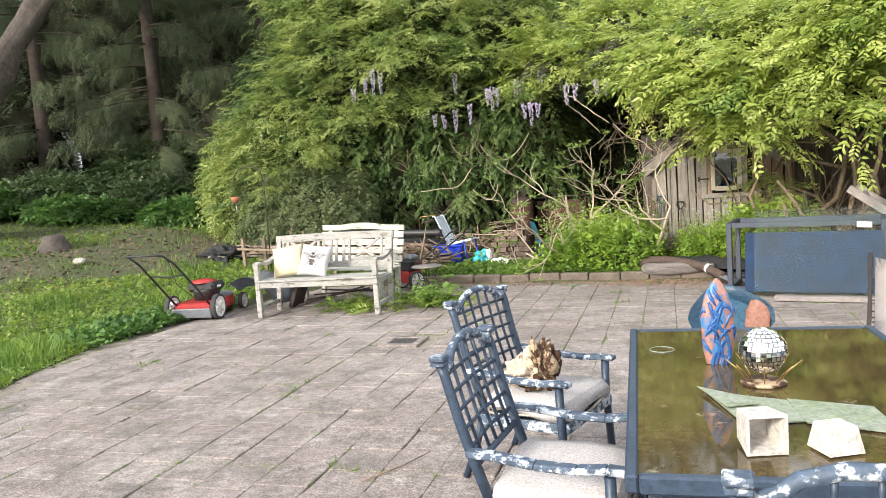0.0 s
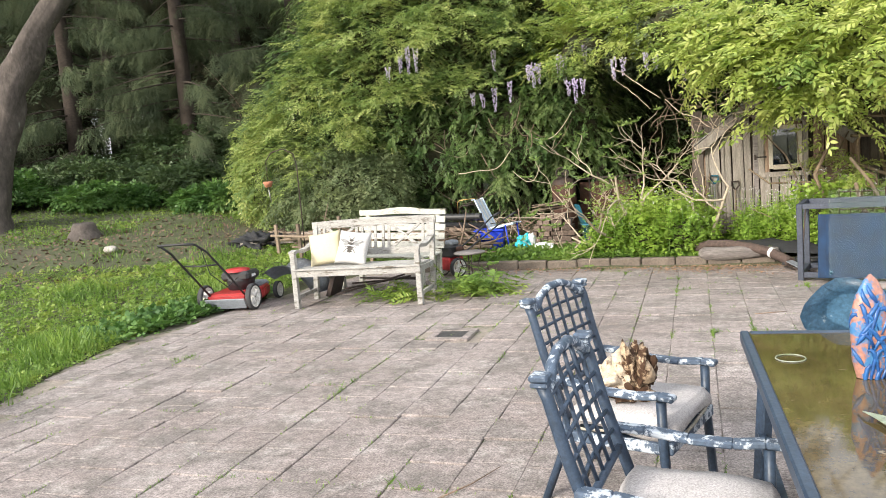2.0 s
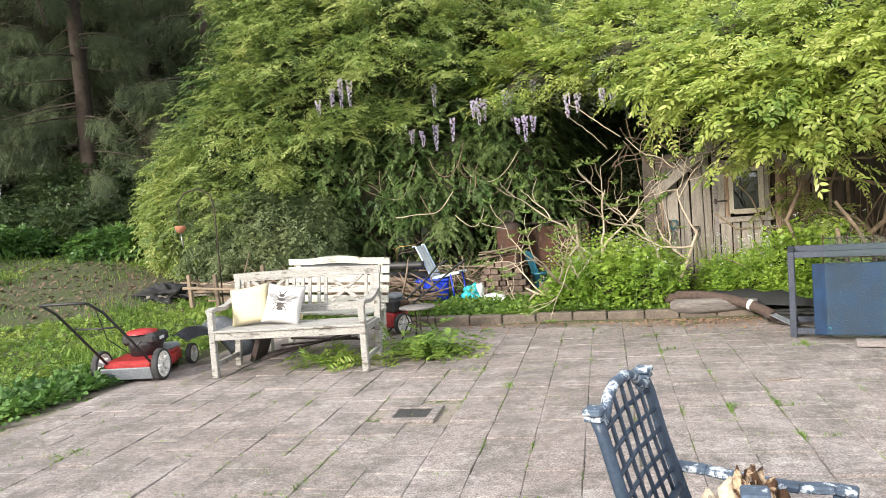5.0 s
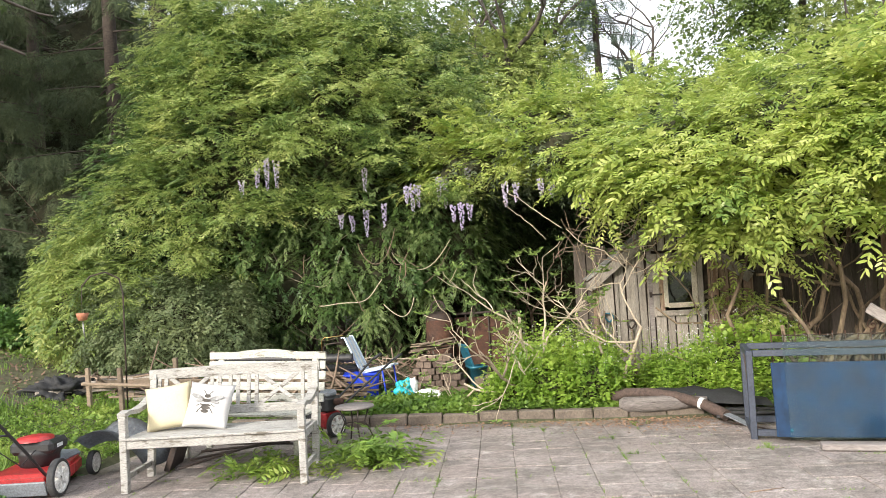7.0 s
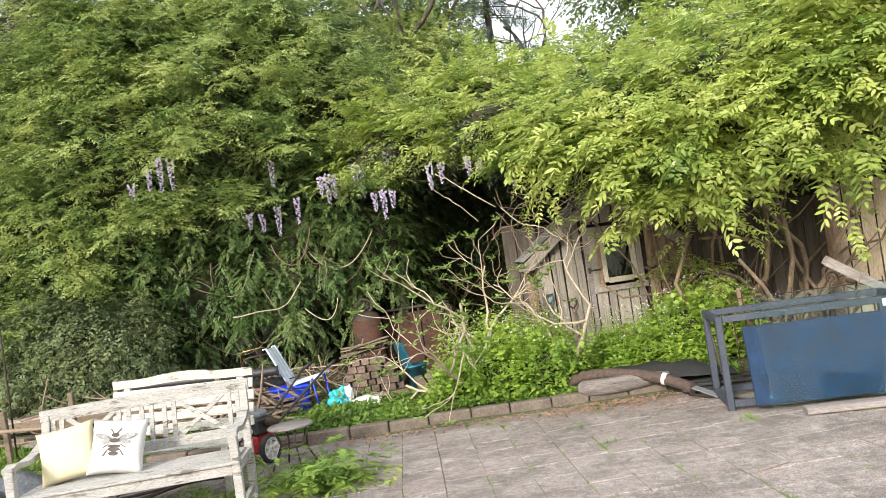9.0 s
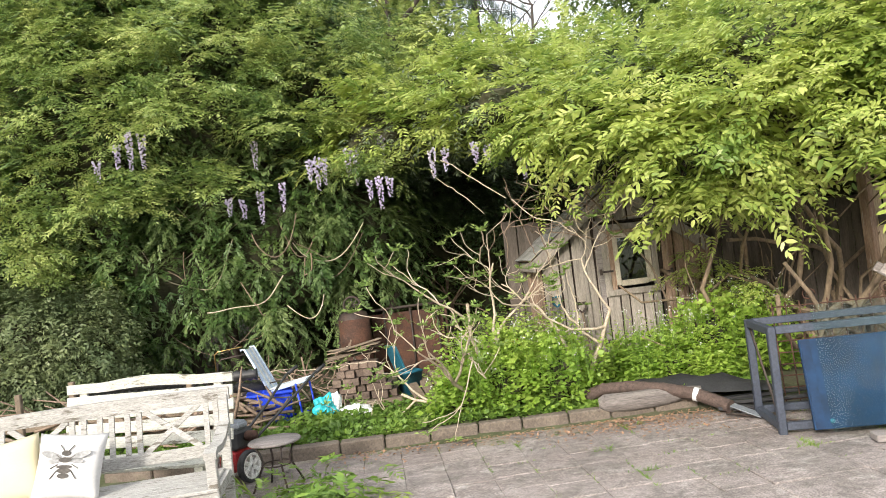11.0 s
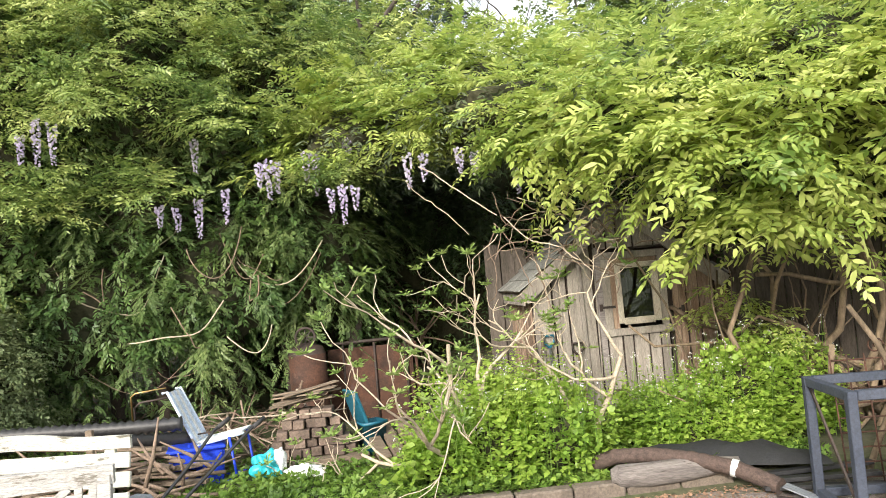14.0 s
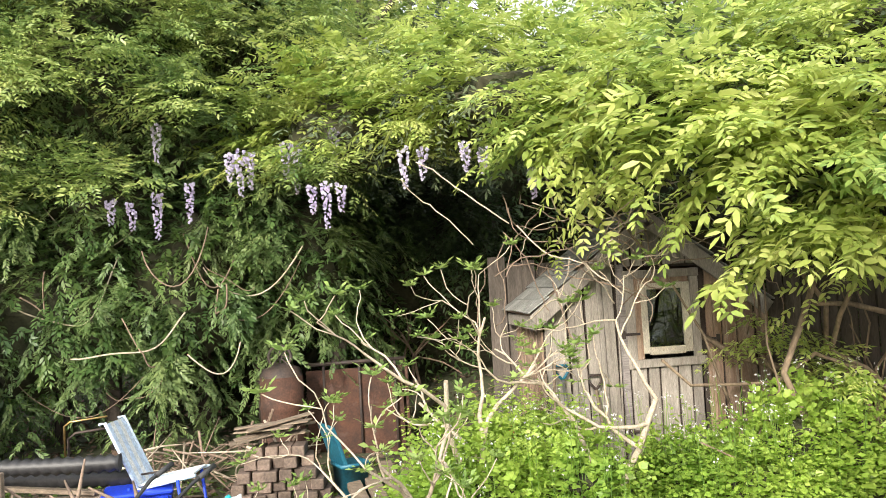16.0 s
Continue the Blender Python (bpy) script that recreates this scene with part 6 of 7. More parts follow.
beach = thing("webbed_lounge_chair", "blue tube lounge chair with pale striped webbing among the clutter", "chair")
bx, by = -1.1, 11.45
for i in range(5):
    w0 = -0.11 + i * 0.055
    part("webbing", beam(B(), (bx - 0.24 + w0 * 0.1, by + 0.03 + w0, 0.86), (bx - 0.04 + w0 * 0.1, by + w0, 0.42), 0.05, 0.012), "white_plastic" if i % 2 else "webbing", beach)
    bm = B()
    beam(bm, (bx - 0.05 + w0 * 0.1, by + w0, 0.42), (bx + 0.36 + w0 * 0.1, by - 0.04 + w0, 0.49), 0.05, 0.012)
    part("webbing", bm, "webbing" if i % 2 else "white_plastic", beach)
for s in (-0.15, 0.15):
    part("back_tube", tube(B(), [(bx - 0.02 + s * 0.1, by + s, 0.40), (bx - 0.24 + s * 0.1, by + 0.03 + s, 0.87), (bx - 0.28 + s * 0.1, by + 0.03 + s, 0.86)], 0.012, 7), "webbing", beach)
    part("seat_tube", tube(B(), [(bx - 0.04 + s * 0.1, by + s, 0.40), (bx + 0.38 + s * 0.1, by - 0.04 + s, 0.48)], 0.012, 7), "webbing", beach)
    part("leg_tube", tube(B(), [(bx + 0.3 + s * 0.3, by - 0.1 + s, 0.47), (bx + 0.34 + s * 0.3, by - 0.1 + s, 0.15), (bx + 0.2, by - 0.1 + s, 0.1), (bx - 0.12, by - 0.02 + s, 0.12), (bx - 0.1, by + s, 0.42)], 0.012, 7), "royal", beach)
tub = thing("storage_tub", "bright blue plastic storage tub under the lounge chair", "tub", pose(-1.15, 11.35, 0.08, 0, 0, 12))
bm = B()
plate(bm, [(-0.2, -0.14), (0.2, -0.14), (0.2, 0.14), (-0.2, 0.14)], 0, 0.3)
for v in bm.verts:
    if v.co.z > 0.1:
        v.co.x *= 1.12
        v.co.y *= 1.15
bmesh.ops.bevel(bm, geom=bm.edges[:], offset=0.02, segments=2, affect="EDGES")
part("body", bm, "royal", tub)
part("lid", box(B(), (0, 0, 0.31), (0.47, 0.34, 0.03), (0, 0, 0), 0.01), "royal", tub)
frame_ = thing("wire_frame", "bent dark wire frame with a yellow rod beside the lounge chair", "frame")
part("hoop", tube(B(), [(-1.75, 11.7, 0.1), (-1.75, 11.7, 0.72), (-1.7, 11.7, 0.76), (-1.45, 11.72, 0.78)], 0.01, 6), "iron", frame_)
part("rod", tube(B(), [(-1.76, 11.66, 0.6), (-1.76, 11.66, 0.82), (-1.72, 11.66, 0.85), (-1.46, 11.68, 0.87)], 0.008, 6), "wire", frame_)
part("bar", tube(B(), [(-1.75, 11.6, 0.4), (-0.95, 11.4, 0.5)], 0.008, 6), "iron", frame_)

pile = thing("brick_pile", "stacked old paving bricks on a low pallet", "brick pile")
gp = np.random.default_rng(44)
part("pallet", box(B(), (-0.22, 11.75, 0.115), (0.95, 0.5, 0.05), (0, 0, 6), 0.006), "timber", pile)
for lay in range(5):
    for i in range(8 - lay):
        part("brick", box(B(), (-0.58 + 0.1 * i + 0.05 * lay + gp.uniform(-0.008, 0.008), 11.7 + 0.02 * lay + gp.uniform(-0.04, 0.04), 0.185 + 0.082 * lay), (0.094, 0.2, 0.078), (gp.uniform(-2, 2), gp.uniform(-4, 4), gp.uniform(-7, 7)), 0.006), "brick", pile)
boards = thing("scrap_boards", "thin split boards and shingles thrown over the bricks", "boards")
for k in range(9):
    part("board", box(B(), (-0.25 + gp.uniform(-0.08, 0.08), 11.72 + gp.uniform(-0.08, 0.08), 0.615 + 0.015 * k), (0.5 + gp.uniform(-0.1, 0.12), 0.1, 0.012), (gp.uniform(-4, 4), gp.uniform(-9, -3), gp.uniform(-25, 30)), 0.002), "timber", boards)
for k in range(4):
    t = thing("timber_offcut", "short weathered timber offcut leaning on the ground", "timber", group="timber offcuts")
    part("beam", beam(B(), (0.42 + 0.14 * k, 11.35 - 0.05 * k, 0.12), (0.22 + 0.17 * k, 12.0, 0.36 - 0.03 * k), 0.11, 0.05, 0.006), "timber", t)
binn = thing("recycling_bin", "dark teal plastic bin lying among the boards", "bin", pose(0.3, 11.75, 0.1, 0, 0, 25))
bm = lathe(B(), [(0.001, 0.0), (0.12, 0.0), (0.15, 0.26), (0.165, 0.265), (0.165, 0.29), (0.14, 0.29), (0.11, 0.02), (0.001, 0.02)], 4, pose(0, 0, 0, 0, 0, 45))
part("body", bm, "teal_dark", binn)
part("lid", box(B(), (-0.1, 0.05, 0.38), (0.03, 0.3, 0.42), (0, -18, 0), 0.006), "teal_dark", binn)

barrel = thing("rusty_barrel", "rusty brown metal barrel with a wheel hub on top", "barrel", pose(-0.36, 13.05, 0.08))
part("drum", lathe(B(), [(0.001, 0), (0.2, 0), (0.2, 0.27), (0.21, 0.29), (0.2, 0.31), (0.2, 0.56), (0.21, 0.58), (0.2, 0.6), (0.2, 0.86), (0.001, 0.86)], 26), "rust", barrel)
part("lid", lathe(B(), [(0.2, 0.86), (0.17, 0.93), (0.06, 0.98), (0.001, 0.98)], 22), "iron", barrel)
hub = thing("wheel_hub", "black spoked wheel standing on the barrel", "wheel", pose(-0.36, 13.0, 1.12))
bm = lathe(B(), [(0.09, -0.02), (0.115, -0.02), (0.115, 0.02), (0.09, 0.02), (0.09, -0.02)], 22, pose(0, 0, 0, 90, 0, 0))
part("rim", bm, "iron", hub)
for k in range(8):
    part("spoke", beam(B(), (0, 0, 0), (0.095 * math.cos(k * math.tau / 8), 0, 0.095 * math.sin(k * math.tau / 8)), 0.012, 0.012), "iron", hub)
bin2 = thing("iron_bin", "rusted dark iron box with a railing along its top", "iron box")
part("side", box(B(), (0.3, 13.45, 0.5), (0.95, 0.03, 0.86), (0, 0, 3), 0.004), "rust", bin2)
part("side", box(B(), (0.8, 13.75, 0.5), (0.03, 0.6, 0.86), (0, 0, 3), 0.004), "rust", bin2)
part("rail", tube(B(), [(-0.15, 13.4, 0.99), (0.8, 13.42, 1.0)], 0.02, 7), "iron", bin2)
for x in (0.0, 0.35, 0.7):
    part("post", tube(B(), [(x, 13.42, 0.1), (x, 13.42, 1.0)], 0.014, 6), "iron", bin2)

tiller = thing("garden_tiller", "old red and black garden tiller with long handlebars", "tiller", pose(-1.05, 9.5, 0.0, 0, 0, -28) @ Matrix.Scale(0.78, 4))
part("engine", box(B(), (0, 0, 0.42), (0.26, 0.3, 0.2), (0, 0, 0), 0.03), "black", tiller)
part("fuel_tank", box(B(), (0.02, 0.0, 0.56), (0.2, 0.18, 0.09), (0, 0, 0), 0.03), "grey_plastic", tiller)
part("muffler", lathe(B(), [(0.001, 0), (0.05, 0), (0.055, 0.02), (0.055, 0.1), (0.001, 0.12)], 14, pose(0.16, 0, 0.45, 0, 90, 0)), "rust", tiller)
part("body", box(B(), (0, 0.0, 0.22), (0.22, 0.34, 0.22), (0, 0, 0), 0.03), "red", tiller)
for s in (-1, 1):
    wheel(tiller, (s * 0.2, -0.05, 0.16), 0.16, 0.07)
    part("handlebar", tube(B(), [(s * 0.1, 0.12, 0.34), (s * 0.14, 0.7, 0.62), (s * 0.2, 1.15, 0.86), (s * 0.2, 1.35, 0.92)], 0.015, 7), "black", tiller)
    part("grip", tube(B(), [(s * 0.2, 1.2, 0.875), (s * 0.2, 1.37, 0.925)], 0.021, 8), "rubber", tiller)
part("cross_bar", tube(B(), [(-0.16, 0.8, 0.67), (0.16, 0.8, 0.67)], 0.01, 6), "black", tiller)

stool = thing("iron_side_table", "low round side table with a pale top and iron legs", "side table", pose(-0.66, 9.12, 0))
part("top", lathe(B(), [(0.001, 0.34), (0.19, 0.34), (0.2, 0.35), (0.19, 0.362), (0.001, 0.362)], 26), "log", stool)
for k in range(4):
    a = k * math.tau / 4 + 0.5
    part("leg", tube(B(), [(0.15 * math.cos(a), 0.15 * math.sin(a), 0.34), (0.1 * math.cos(a), 0.1 * math.sin(a), 0.2), (0.2 * math.cos(a), 0.2 * math.sin(a), 0.0)], 0.008, 6), "iron", stool)
part("ring", tube(B(), [(0.11 * math.cos(k * math.tau / 20), 0.11 * math.sin(k * math.tau / 20), 0.18) for k in range(21)], 0.006, 5, cap=False), "iron", stool)
rack = thing("folding_rack", "dark folded metal frame lying under the bench", "metal frame")
for k in range(4):
    part("rod", tube(B(), [(-2.0 + 0.06 * k, 8.1 + 0.1 * k, 0.03 + 0.05 * k), (-1.2 + 0.05 * k, 8.35 + 0.06 * k, 0.22 - 0.03 * k)], 0.012, 6), "iron", rack)
part("panel", box(B(), (-2.1, 8.3, 0.14), (0.05, 0.4, 0.28), (0, 20, 10)), "iron", rack)

# wood stack, corrugated pipes and posts at the end of the bed
for k in range(2):
    t = thing("corrugated_pipe", "black corrugated plastic drain pipe lying on scrap wood", "pipe", group="corrugated pipes")
    pts = [Vector((-3.1 + 0.034 * i, 11.25 + 0.28 * k + 0.03 * math.sin(i * 0.11), 0.66 - 0.12 * k - 0.0009 * i * (1 + k))) for i in range(56)]
    part("hose", tube(B(), pts, [0.064 if i % 2 else 0.046 for i in range(56)], 12), "black", t)
stack = thing("scrap_wood_stack", "low stack of old boards and branches", "wood pile")
for k in range(22):
    a = gp.uniform(-25, 25)
    c = (-2.05 + gp.uniform(-0.6, 0.6), 11.15 + gp.uniform(-0.4, 0.3), 0.1 + 0.017 * k)
    part("board", box(B(), c, (1.1 + gp.uniform(-0.3, 0.4), gp.uniform(0.06, 0.15), 0.03), (gp.uniform(-6, 6), gp.uniform(-3, 3), a), 0.003), "timber", stack)
for k in range(60):
    p = Vector((-1.65 + gp.uniform(-0.7, 0.6), 10.75 + gp.uniform(-0.3, 0.4), 0.12 + gp.uniform(0, 0.36)))
    d = Vector((gp.normal(0, 1), gp.normal(0, 0.4), gp.normal(0.25, 0.3))).normalized() * gp.uniform(0.3, 0.7)
    part("stick", tube(B(), [p - d * 0.5, p + Vector(gp.normal(0, 0.02, 3)), p + d * 0.5], [0.018, 0.015, 0.006], 6), "twig", stack)
for k, (x, y, h) in enumerate(((-3.6, 9.9, 0.62), (-3.1, 10.2, 0.72), (-2.75, 10.4, 0.8), (-2.55, 10.1, 0.66), (-4.2, 10.2, 0.55), (-1.72, 10.6, 0.75))):
    t = thing("garden_stake", "weathered wooden stake standing in the bed", "stake", group="garden stakes")
    part("post", beam(B(), (x, y, gz(x, y) - 0.1), (x + gp.uniform(-0.06, 0.06), y, gz(x, y) + h * 0.85), 0.05, 0.05, 0.005), "timber", t)
rail = thing("fallen_rail", "long grey pole lying across the stakes", "pole")
part("pole", tube(B(), [(-3.9, 9.6, 0.62), (-3.1, 9.75, 0.55), (-2.3, 9.5, 0.32)], [0.019, 0.017, 0.013], 8), "timber", rail)
rail2 = thing("fallen_rail", "dark board lying across the stakes", "pole")
part("pole", beam(B(), (-4.3, 10.5, 0.5), (-2.4, 10.7, 0.42), 0.04, 0.1, 0.004), "timber", rail2)
heap = thing("scrap_wood_stack", "sprawling heap of old boards, posts and branches behind the bench", "wood pile")
for k in range(26):
    c = (-3.8 + gp.uniform(-0.8, 0.8), 10.95 + gp.uniform(-0.35, 0.35), 0.2 + 0.013 * k)
    part("board", box(B(), c, (0.9 + gp.uniform(-0.3, 0.5), gp.uniform(0.05, 0.13), gp.uniform(0.025, 0.05)), (gp.uniform(-8, 8), gp.uniform(-7, 7), gp.uniform(-35, 35)), 0.003), ("timber", "grey_board", "dark_board")[k % 3], heap)
for k in range(40):
    p = Vector((-3.6 + gp.uniform(-0.9, 0.9), 10.7 + gp.uniform(-0.4, 0.4), 0.22 + gp.uniform(0, 0.38)))
    d = Vector((gp.normal(0, 1), gp.normal(0, 0.4), gp.normal(0.2, 0.3))).normalized() * gp.uniform(0.3, 0.9)
    part("stick", tube(B(), [p - d * 0.5, p + Vector(gp.normal(0, 0.03, 3)), p + d * 0.5], [0.014, 0.011, 0.005], 6), "twig", heap)
tarp = thing("black_tarp", "crumpled black tarp on the soil at the edge of the lawn", "tarp")
part("sheet", ball((-4.9, 10.6, gz(-4.9, 10.6) + 0.05), (0.36, 0.26, 0.15), 4, 0.9, 3.5, 3), "tarp", tarp)

hook = thing("shepherd_hook", "thin black iron shepherd hook with a small hanging terracotta pot", "plant hook")
hz = gz(-3.6, 10.0)
part("pole", tube(B(), [(-3.6, 10.0, hz - 0.1), (-3.6, 10.0, 1.6), (-3.63, 9.98, 1.78), (-3.75, 9.9, 1.86), (-3.88, 9.8, 1.82), (-3.95, 9.74, 1.7)], 0.009, 7), "iron", hook)
pot = part("pot", lathe(B(), [(0.001, -0.05), (0.045, -0.05), (0.062, 0.0), (0.07, 0.03), (0.062, 0.035), (0.001, 0.03)], 18, pose(-3.95, 9.74, 1.37)), "terracotta", hook)
part("cord", tube(B(), [(-3.95, 9.74, 1.7), (-3.95, 9.74, 1.4)], 0.004, 5), "iron", hook)
part("ornament", tube(B(), [(-3.95, 9.74, 1.32), (-3.94, 9.74, 1.2), (-3.93, 9.75, 1.1)], [0.003, 0.012, 0.004], 7), "steel", hook)

stump = thing("tree_stump", "low rotten tree stump on the lawn", "stump")
sx, sy = -8.4, 10.4
part("wood", lumpy(lathe(B(), [(0.36, -0.1), (0.27, 0.06), (0.21, 0.14), (0.2, 0.2), (0.16, 0.26), (0.1, 0.18), (0.001, 0.15)], 28, pose(sx, sy, gz(sx, sy))), 0.16, 7, 3), "bark", stump)
rock = thing("rock", "smooth pale rock on the lawn", "rock")
sx, sy = -6.9, 9.5
part("stone", ball((sx, sy, gz(sx, sy) + 0.06), (0.12, 0.09, 0.06), 3, 0.3, 1.5, 2), "stone", rock)

# tools against the shed
for k, (x, top, mat, lab) in enumerate(((2.08, 0.84, "teal_dark", "garden spade with a dark plastic grip leaning on the shed"), (2.02, 1.0, "timber", "worn wooden tool handle leaning on the shed"), (1.94, 0.9, "timber", "old wooden pole leaning on the shed"), (2.36, 0.74, "iron", "dark iron fork handle leaning on the shed"))):
    t = thing("garden_tool", lab, "tool", group="leaning tools")
    part("shaft", tube(B(), [(x - 0.12 * (k in (1, 2)), 11.85, 0.08), (x, 12.12, top)], 0.014, 7), "timber" if k else "steel", t)
    if k in (0, 3):
        part("grip", tube(B(), [(x, 12.12, top), (x - 0.05, 12.14, top + 0.06), (x - 0.05, 12.15, top + 0.12), (x + 0.05, 12.15, top + 0.12), (x + 0.05, 12.14, top + 0.06), (x, 12.12, top)], 0.012, 6), mat, t)
orange = thing("orange_pot", "small bright orange plastic pot among the weeds", "pot")
part("pot", lathe(B(), [(0.001, 0.0), (0.04, 0.0), (0.06, 0.11), (0.05, 0.11), (0.001, 0.02)], 16, pose(1.45, 11.2, 0.55, 20, 15, 0)), "orange", orange)
part("cane", tube(B(), [(1.45, 11.2, 0.05), (1.45, 11.2, 0.56)], 0.006, 5), "twig", orange)

# ---------------------------------------------------------------- pale-stemmed shrub
bush = thing("pale_shrub", "open shrub with crooked pale stems and tufts of young leaves", "shrub")
gf = np.random.default_rng(62)
tips = []
for p, d, ln, r, dep in (((1.02, 10.45, 0.05), (-0.25, 0.05, 1.0), 0.75, 0.026, 3), ((1.05, 10.5, 0.1), (0.35, 0.15, 1.0), 0.85, 0.03, 3), ((0.95, 10.55, 0.1), (-0.85, 0.0, 0.75), 0.8, 0.022, 3), ((2.05, 10.75, 0.1), (0.25, 0.1, 1.0), 0.85, 0.028, 3),
                         ((1.1, 10.6, 0.3), (0.05, 0.2, 1.0), 0.9, 0.024, 3), ((2.0, 10.7, 0.3), (-0.35, 0.1, 0.9), 0.8, 0.022, 3)):
    bm = B()
    branchy(bm, p, d, ln, r, dep, gf, 0.42, (2, 3), 0.66, tips, 6, 0.05, 0.0035)
    part("stem", bm, "pale_twig", bush)
P, D = [], []
for q, v in tips:
    for k in range(9):
        a = k * 2.4 + gf.uniform(0, 1)
        P.append(tuple(q))
        D.append((math.cos(a) * 0.9 + v.x * 0.5, math.sin(a) * 0.9 + v.y * 0.5, 0.55 + v.z * 0.4))
P, D = np.array(P), norm(np.array(D))
quads("young_leaves", sprays(P, D, norm(np.tile([0, 0, 1.0], (len(P), 1)) + 0.2 * rng.normal(0, 1, (len(P), 3))), rng.uniform(0.05, 0.095, len(P)), 1, 35, 0.75, 0.42, 0.2, 0.2), "bud", bush)

# dry vine strands and bare twigs hanging in the hedge
tangle = thing("vine_tangle", "tangle of thin dry vine strands hanging before the hedge", "vine")
gt = np.random.default_rng(77)
for k in range(30):
    x0 = gt.uniform(-5.2, 0.6)
    y0 = 12.55 - 0.05 * x0 + gt.uniform(-0.3, 0.3)
    z0, span, sag = gt.uniform(0.95, 2.4), gt.uniform(-1.2, 1.2), gt.uniform(0.1, 0.4)
    drift = gt.uniform(-0.4, 0.4)
    pts = [(x0 + span * u + 0.05 * math.sin(5 * u + k), y0 + 0.05 * math.sin(4 * u + 2 * k), max(0.1, z0 - sag * 4 * u * (1 - u) + drift * u + 0.03 * math.sin(9 * u + k))) for u in np.linspace(0, 1, 15)]
    part("strand", tube(B(), pts, gt.uniform(0.003, 0.008), 5), "pale_twig" if k % 3 == 0 else "twig", tangle)
for k in range(50):
    x0, y0 = gt.uniform(1.2, 3.3), gt.uniform(10.9, 11.5)
    pts, q, v = [], Vector((x0, y0, gt.uniform(1.7, 2.3))), Vector((gt.normal(), 0.2 * gt.normal(), gt.uniform(-0.8, 0.4)))
    for i in range(13):
        pts.append(q.copy())
        v = (v + Vector(gt.normal(0, 0.25, 3))).normalized()
        q = q + v * 0.065
    part("strand", tube(B(), pts, gt.uniform(0.003, 0.006), 5), "pale_twig" if k % 2 else "twig", tangle)

# ---------------------------------------------------------------- low growth
weeds = thing("garlic_mustard", "thick patch of bright green garlic mustard before the shed", "weeds", kind="stuff")
WEED = [(0.85, 10.55, 0.18, 0.3, 0.35, 0.35), (1.25, 10.55, 0.28, 0.4, 0.42, 0.45), (1.75, 10.6, 0.28, 0.38, 0.42, 0.42), (1.35, 11.1, 0.35, 0.55, 0.4, 0.5), (1.8, 11.3, 0.3, 0.35, 0.35, 0.4), (2.75, 11.2, 0.22, 0.4, 0.38, 0.32), (3.3, 10.8, 0.40, 0.40, 0.38, 0.5), (2.95, 10.6, 0.22, 0.45, 0.3, 0.3), (3.75, 10.9, 0.4, 0.35, 0.35, 0.5)]
foliage("leaves", WEED, 3200, 0.105, "weed", weeds, 91, pairs=2, leaf=0.55, width=0.8, hang=-0.3, core=0.5, depth=0.6, front=0.8, low=-0.5)
gw = np.random.default_rng(92)
n = 640
pick = [WEED[int(k)] for k in gw.integers(0, len(WEED), n)]
wx = np.array([b[0] for b in pick]) + gw.uniform(-1, 1, n) * np.array([b[3] for b in pick])
wy = np.array([b[1] for b in pick]) + gw.uniform(-1, 1, n) * np.array([b[4] for b in pick])
wh = gw.uniform(0.35, 0.85, n) * (0.62 + 0.5 * np.array([b[5] for b in pick])) * np.where((wx > 0.6) & (wx < 2.0), 1.3, 0.95)
lean = gw.normal(0, 0.12, (n, 2))
P, D, S = [], [], []
for k in range(13):
    u = 0.2 + 0.8 * k / 12
    a = k * 2.4 + gw.uniform(0, math.tau, n)
    P.append(np.stack([wx + lean[:, 0] * wh * u, wy + lean[:, 1] * wh * u, 0.08 + wh * u], 1))
    D.append(norm(np.stack([np.cos(a), np.sin(a), gw.uniform(-0.15, 0.45, n)], 1)))
    S.append(gw.uniform(0.075, 0.14, n) * (1.15 - 0.65 * u))
P, D, S = np.concatenate(P), np.concatenate(D), np.concatenate(S)
quads("stalk_leaves", sprays(P, D, norm(np.tile([0, 0, 1.0], (len(P), 1)) + 0.25 * gw.normal(0, 1, (len(P), 3))), S, 1, 60, 0.62, 0.72, 0.3, 0.35), "weed", weeds)
gw = np.random.default_rng(93)
P = []
for k in range(330):
    b = WEED[int(gw.integers(0, len(WEED)))]
    P.append((b[0] + gw.uniform(-1, 1) * b[3], b[1] + gw.uniform(-1, 1) * b[4], b[2]))
P = np.array(P)
H = gw.uniform(0.25, 0.62, len(P)) + P[:, 2]
w = np.array([0.003, 0, 0])
lean = gw.normal(0, 0.06, (len(P), 2))
base, top = P.copy(), P.copy()
base[:, 2] = 0.1
top[:, 2], top[:, 0], top[:, 1] = H, top[:, 0] + lean[:, 0], top[:, 1] + lean[:, 1]
quads("stalks", np.stack([base - w, base + w, top + w * 0.5, top - w * 0.5], 1), "grass", weeds)
dots = []
for q in top:
    for k in range(4):
        c = q + gw.normal(0, 0.012, 3)
        a, b = norm(gw.normal(0, 1, (1, 3)))[0] * 0.008, norm(gw.normal(0, 1, (1, 3)))[0] * 0.008
        dots.append([c - a, c - b, c + a, c + b])
quads("white_flowers", np.array(dots), "white_cloth", weeds)

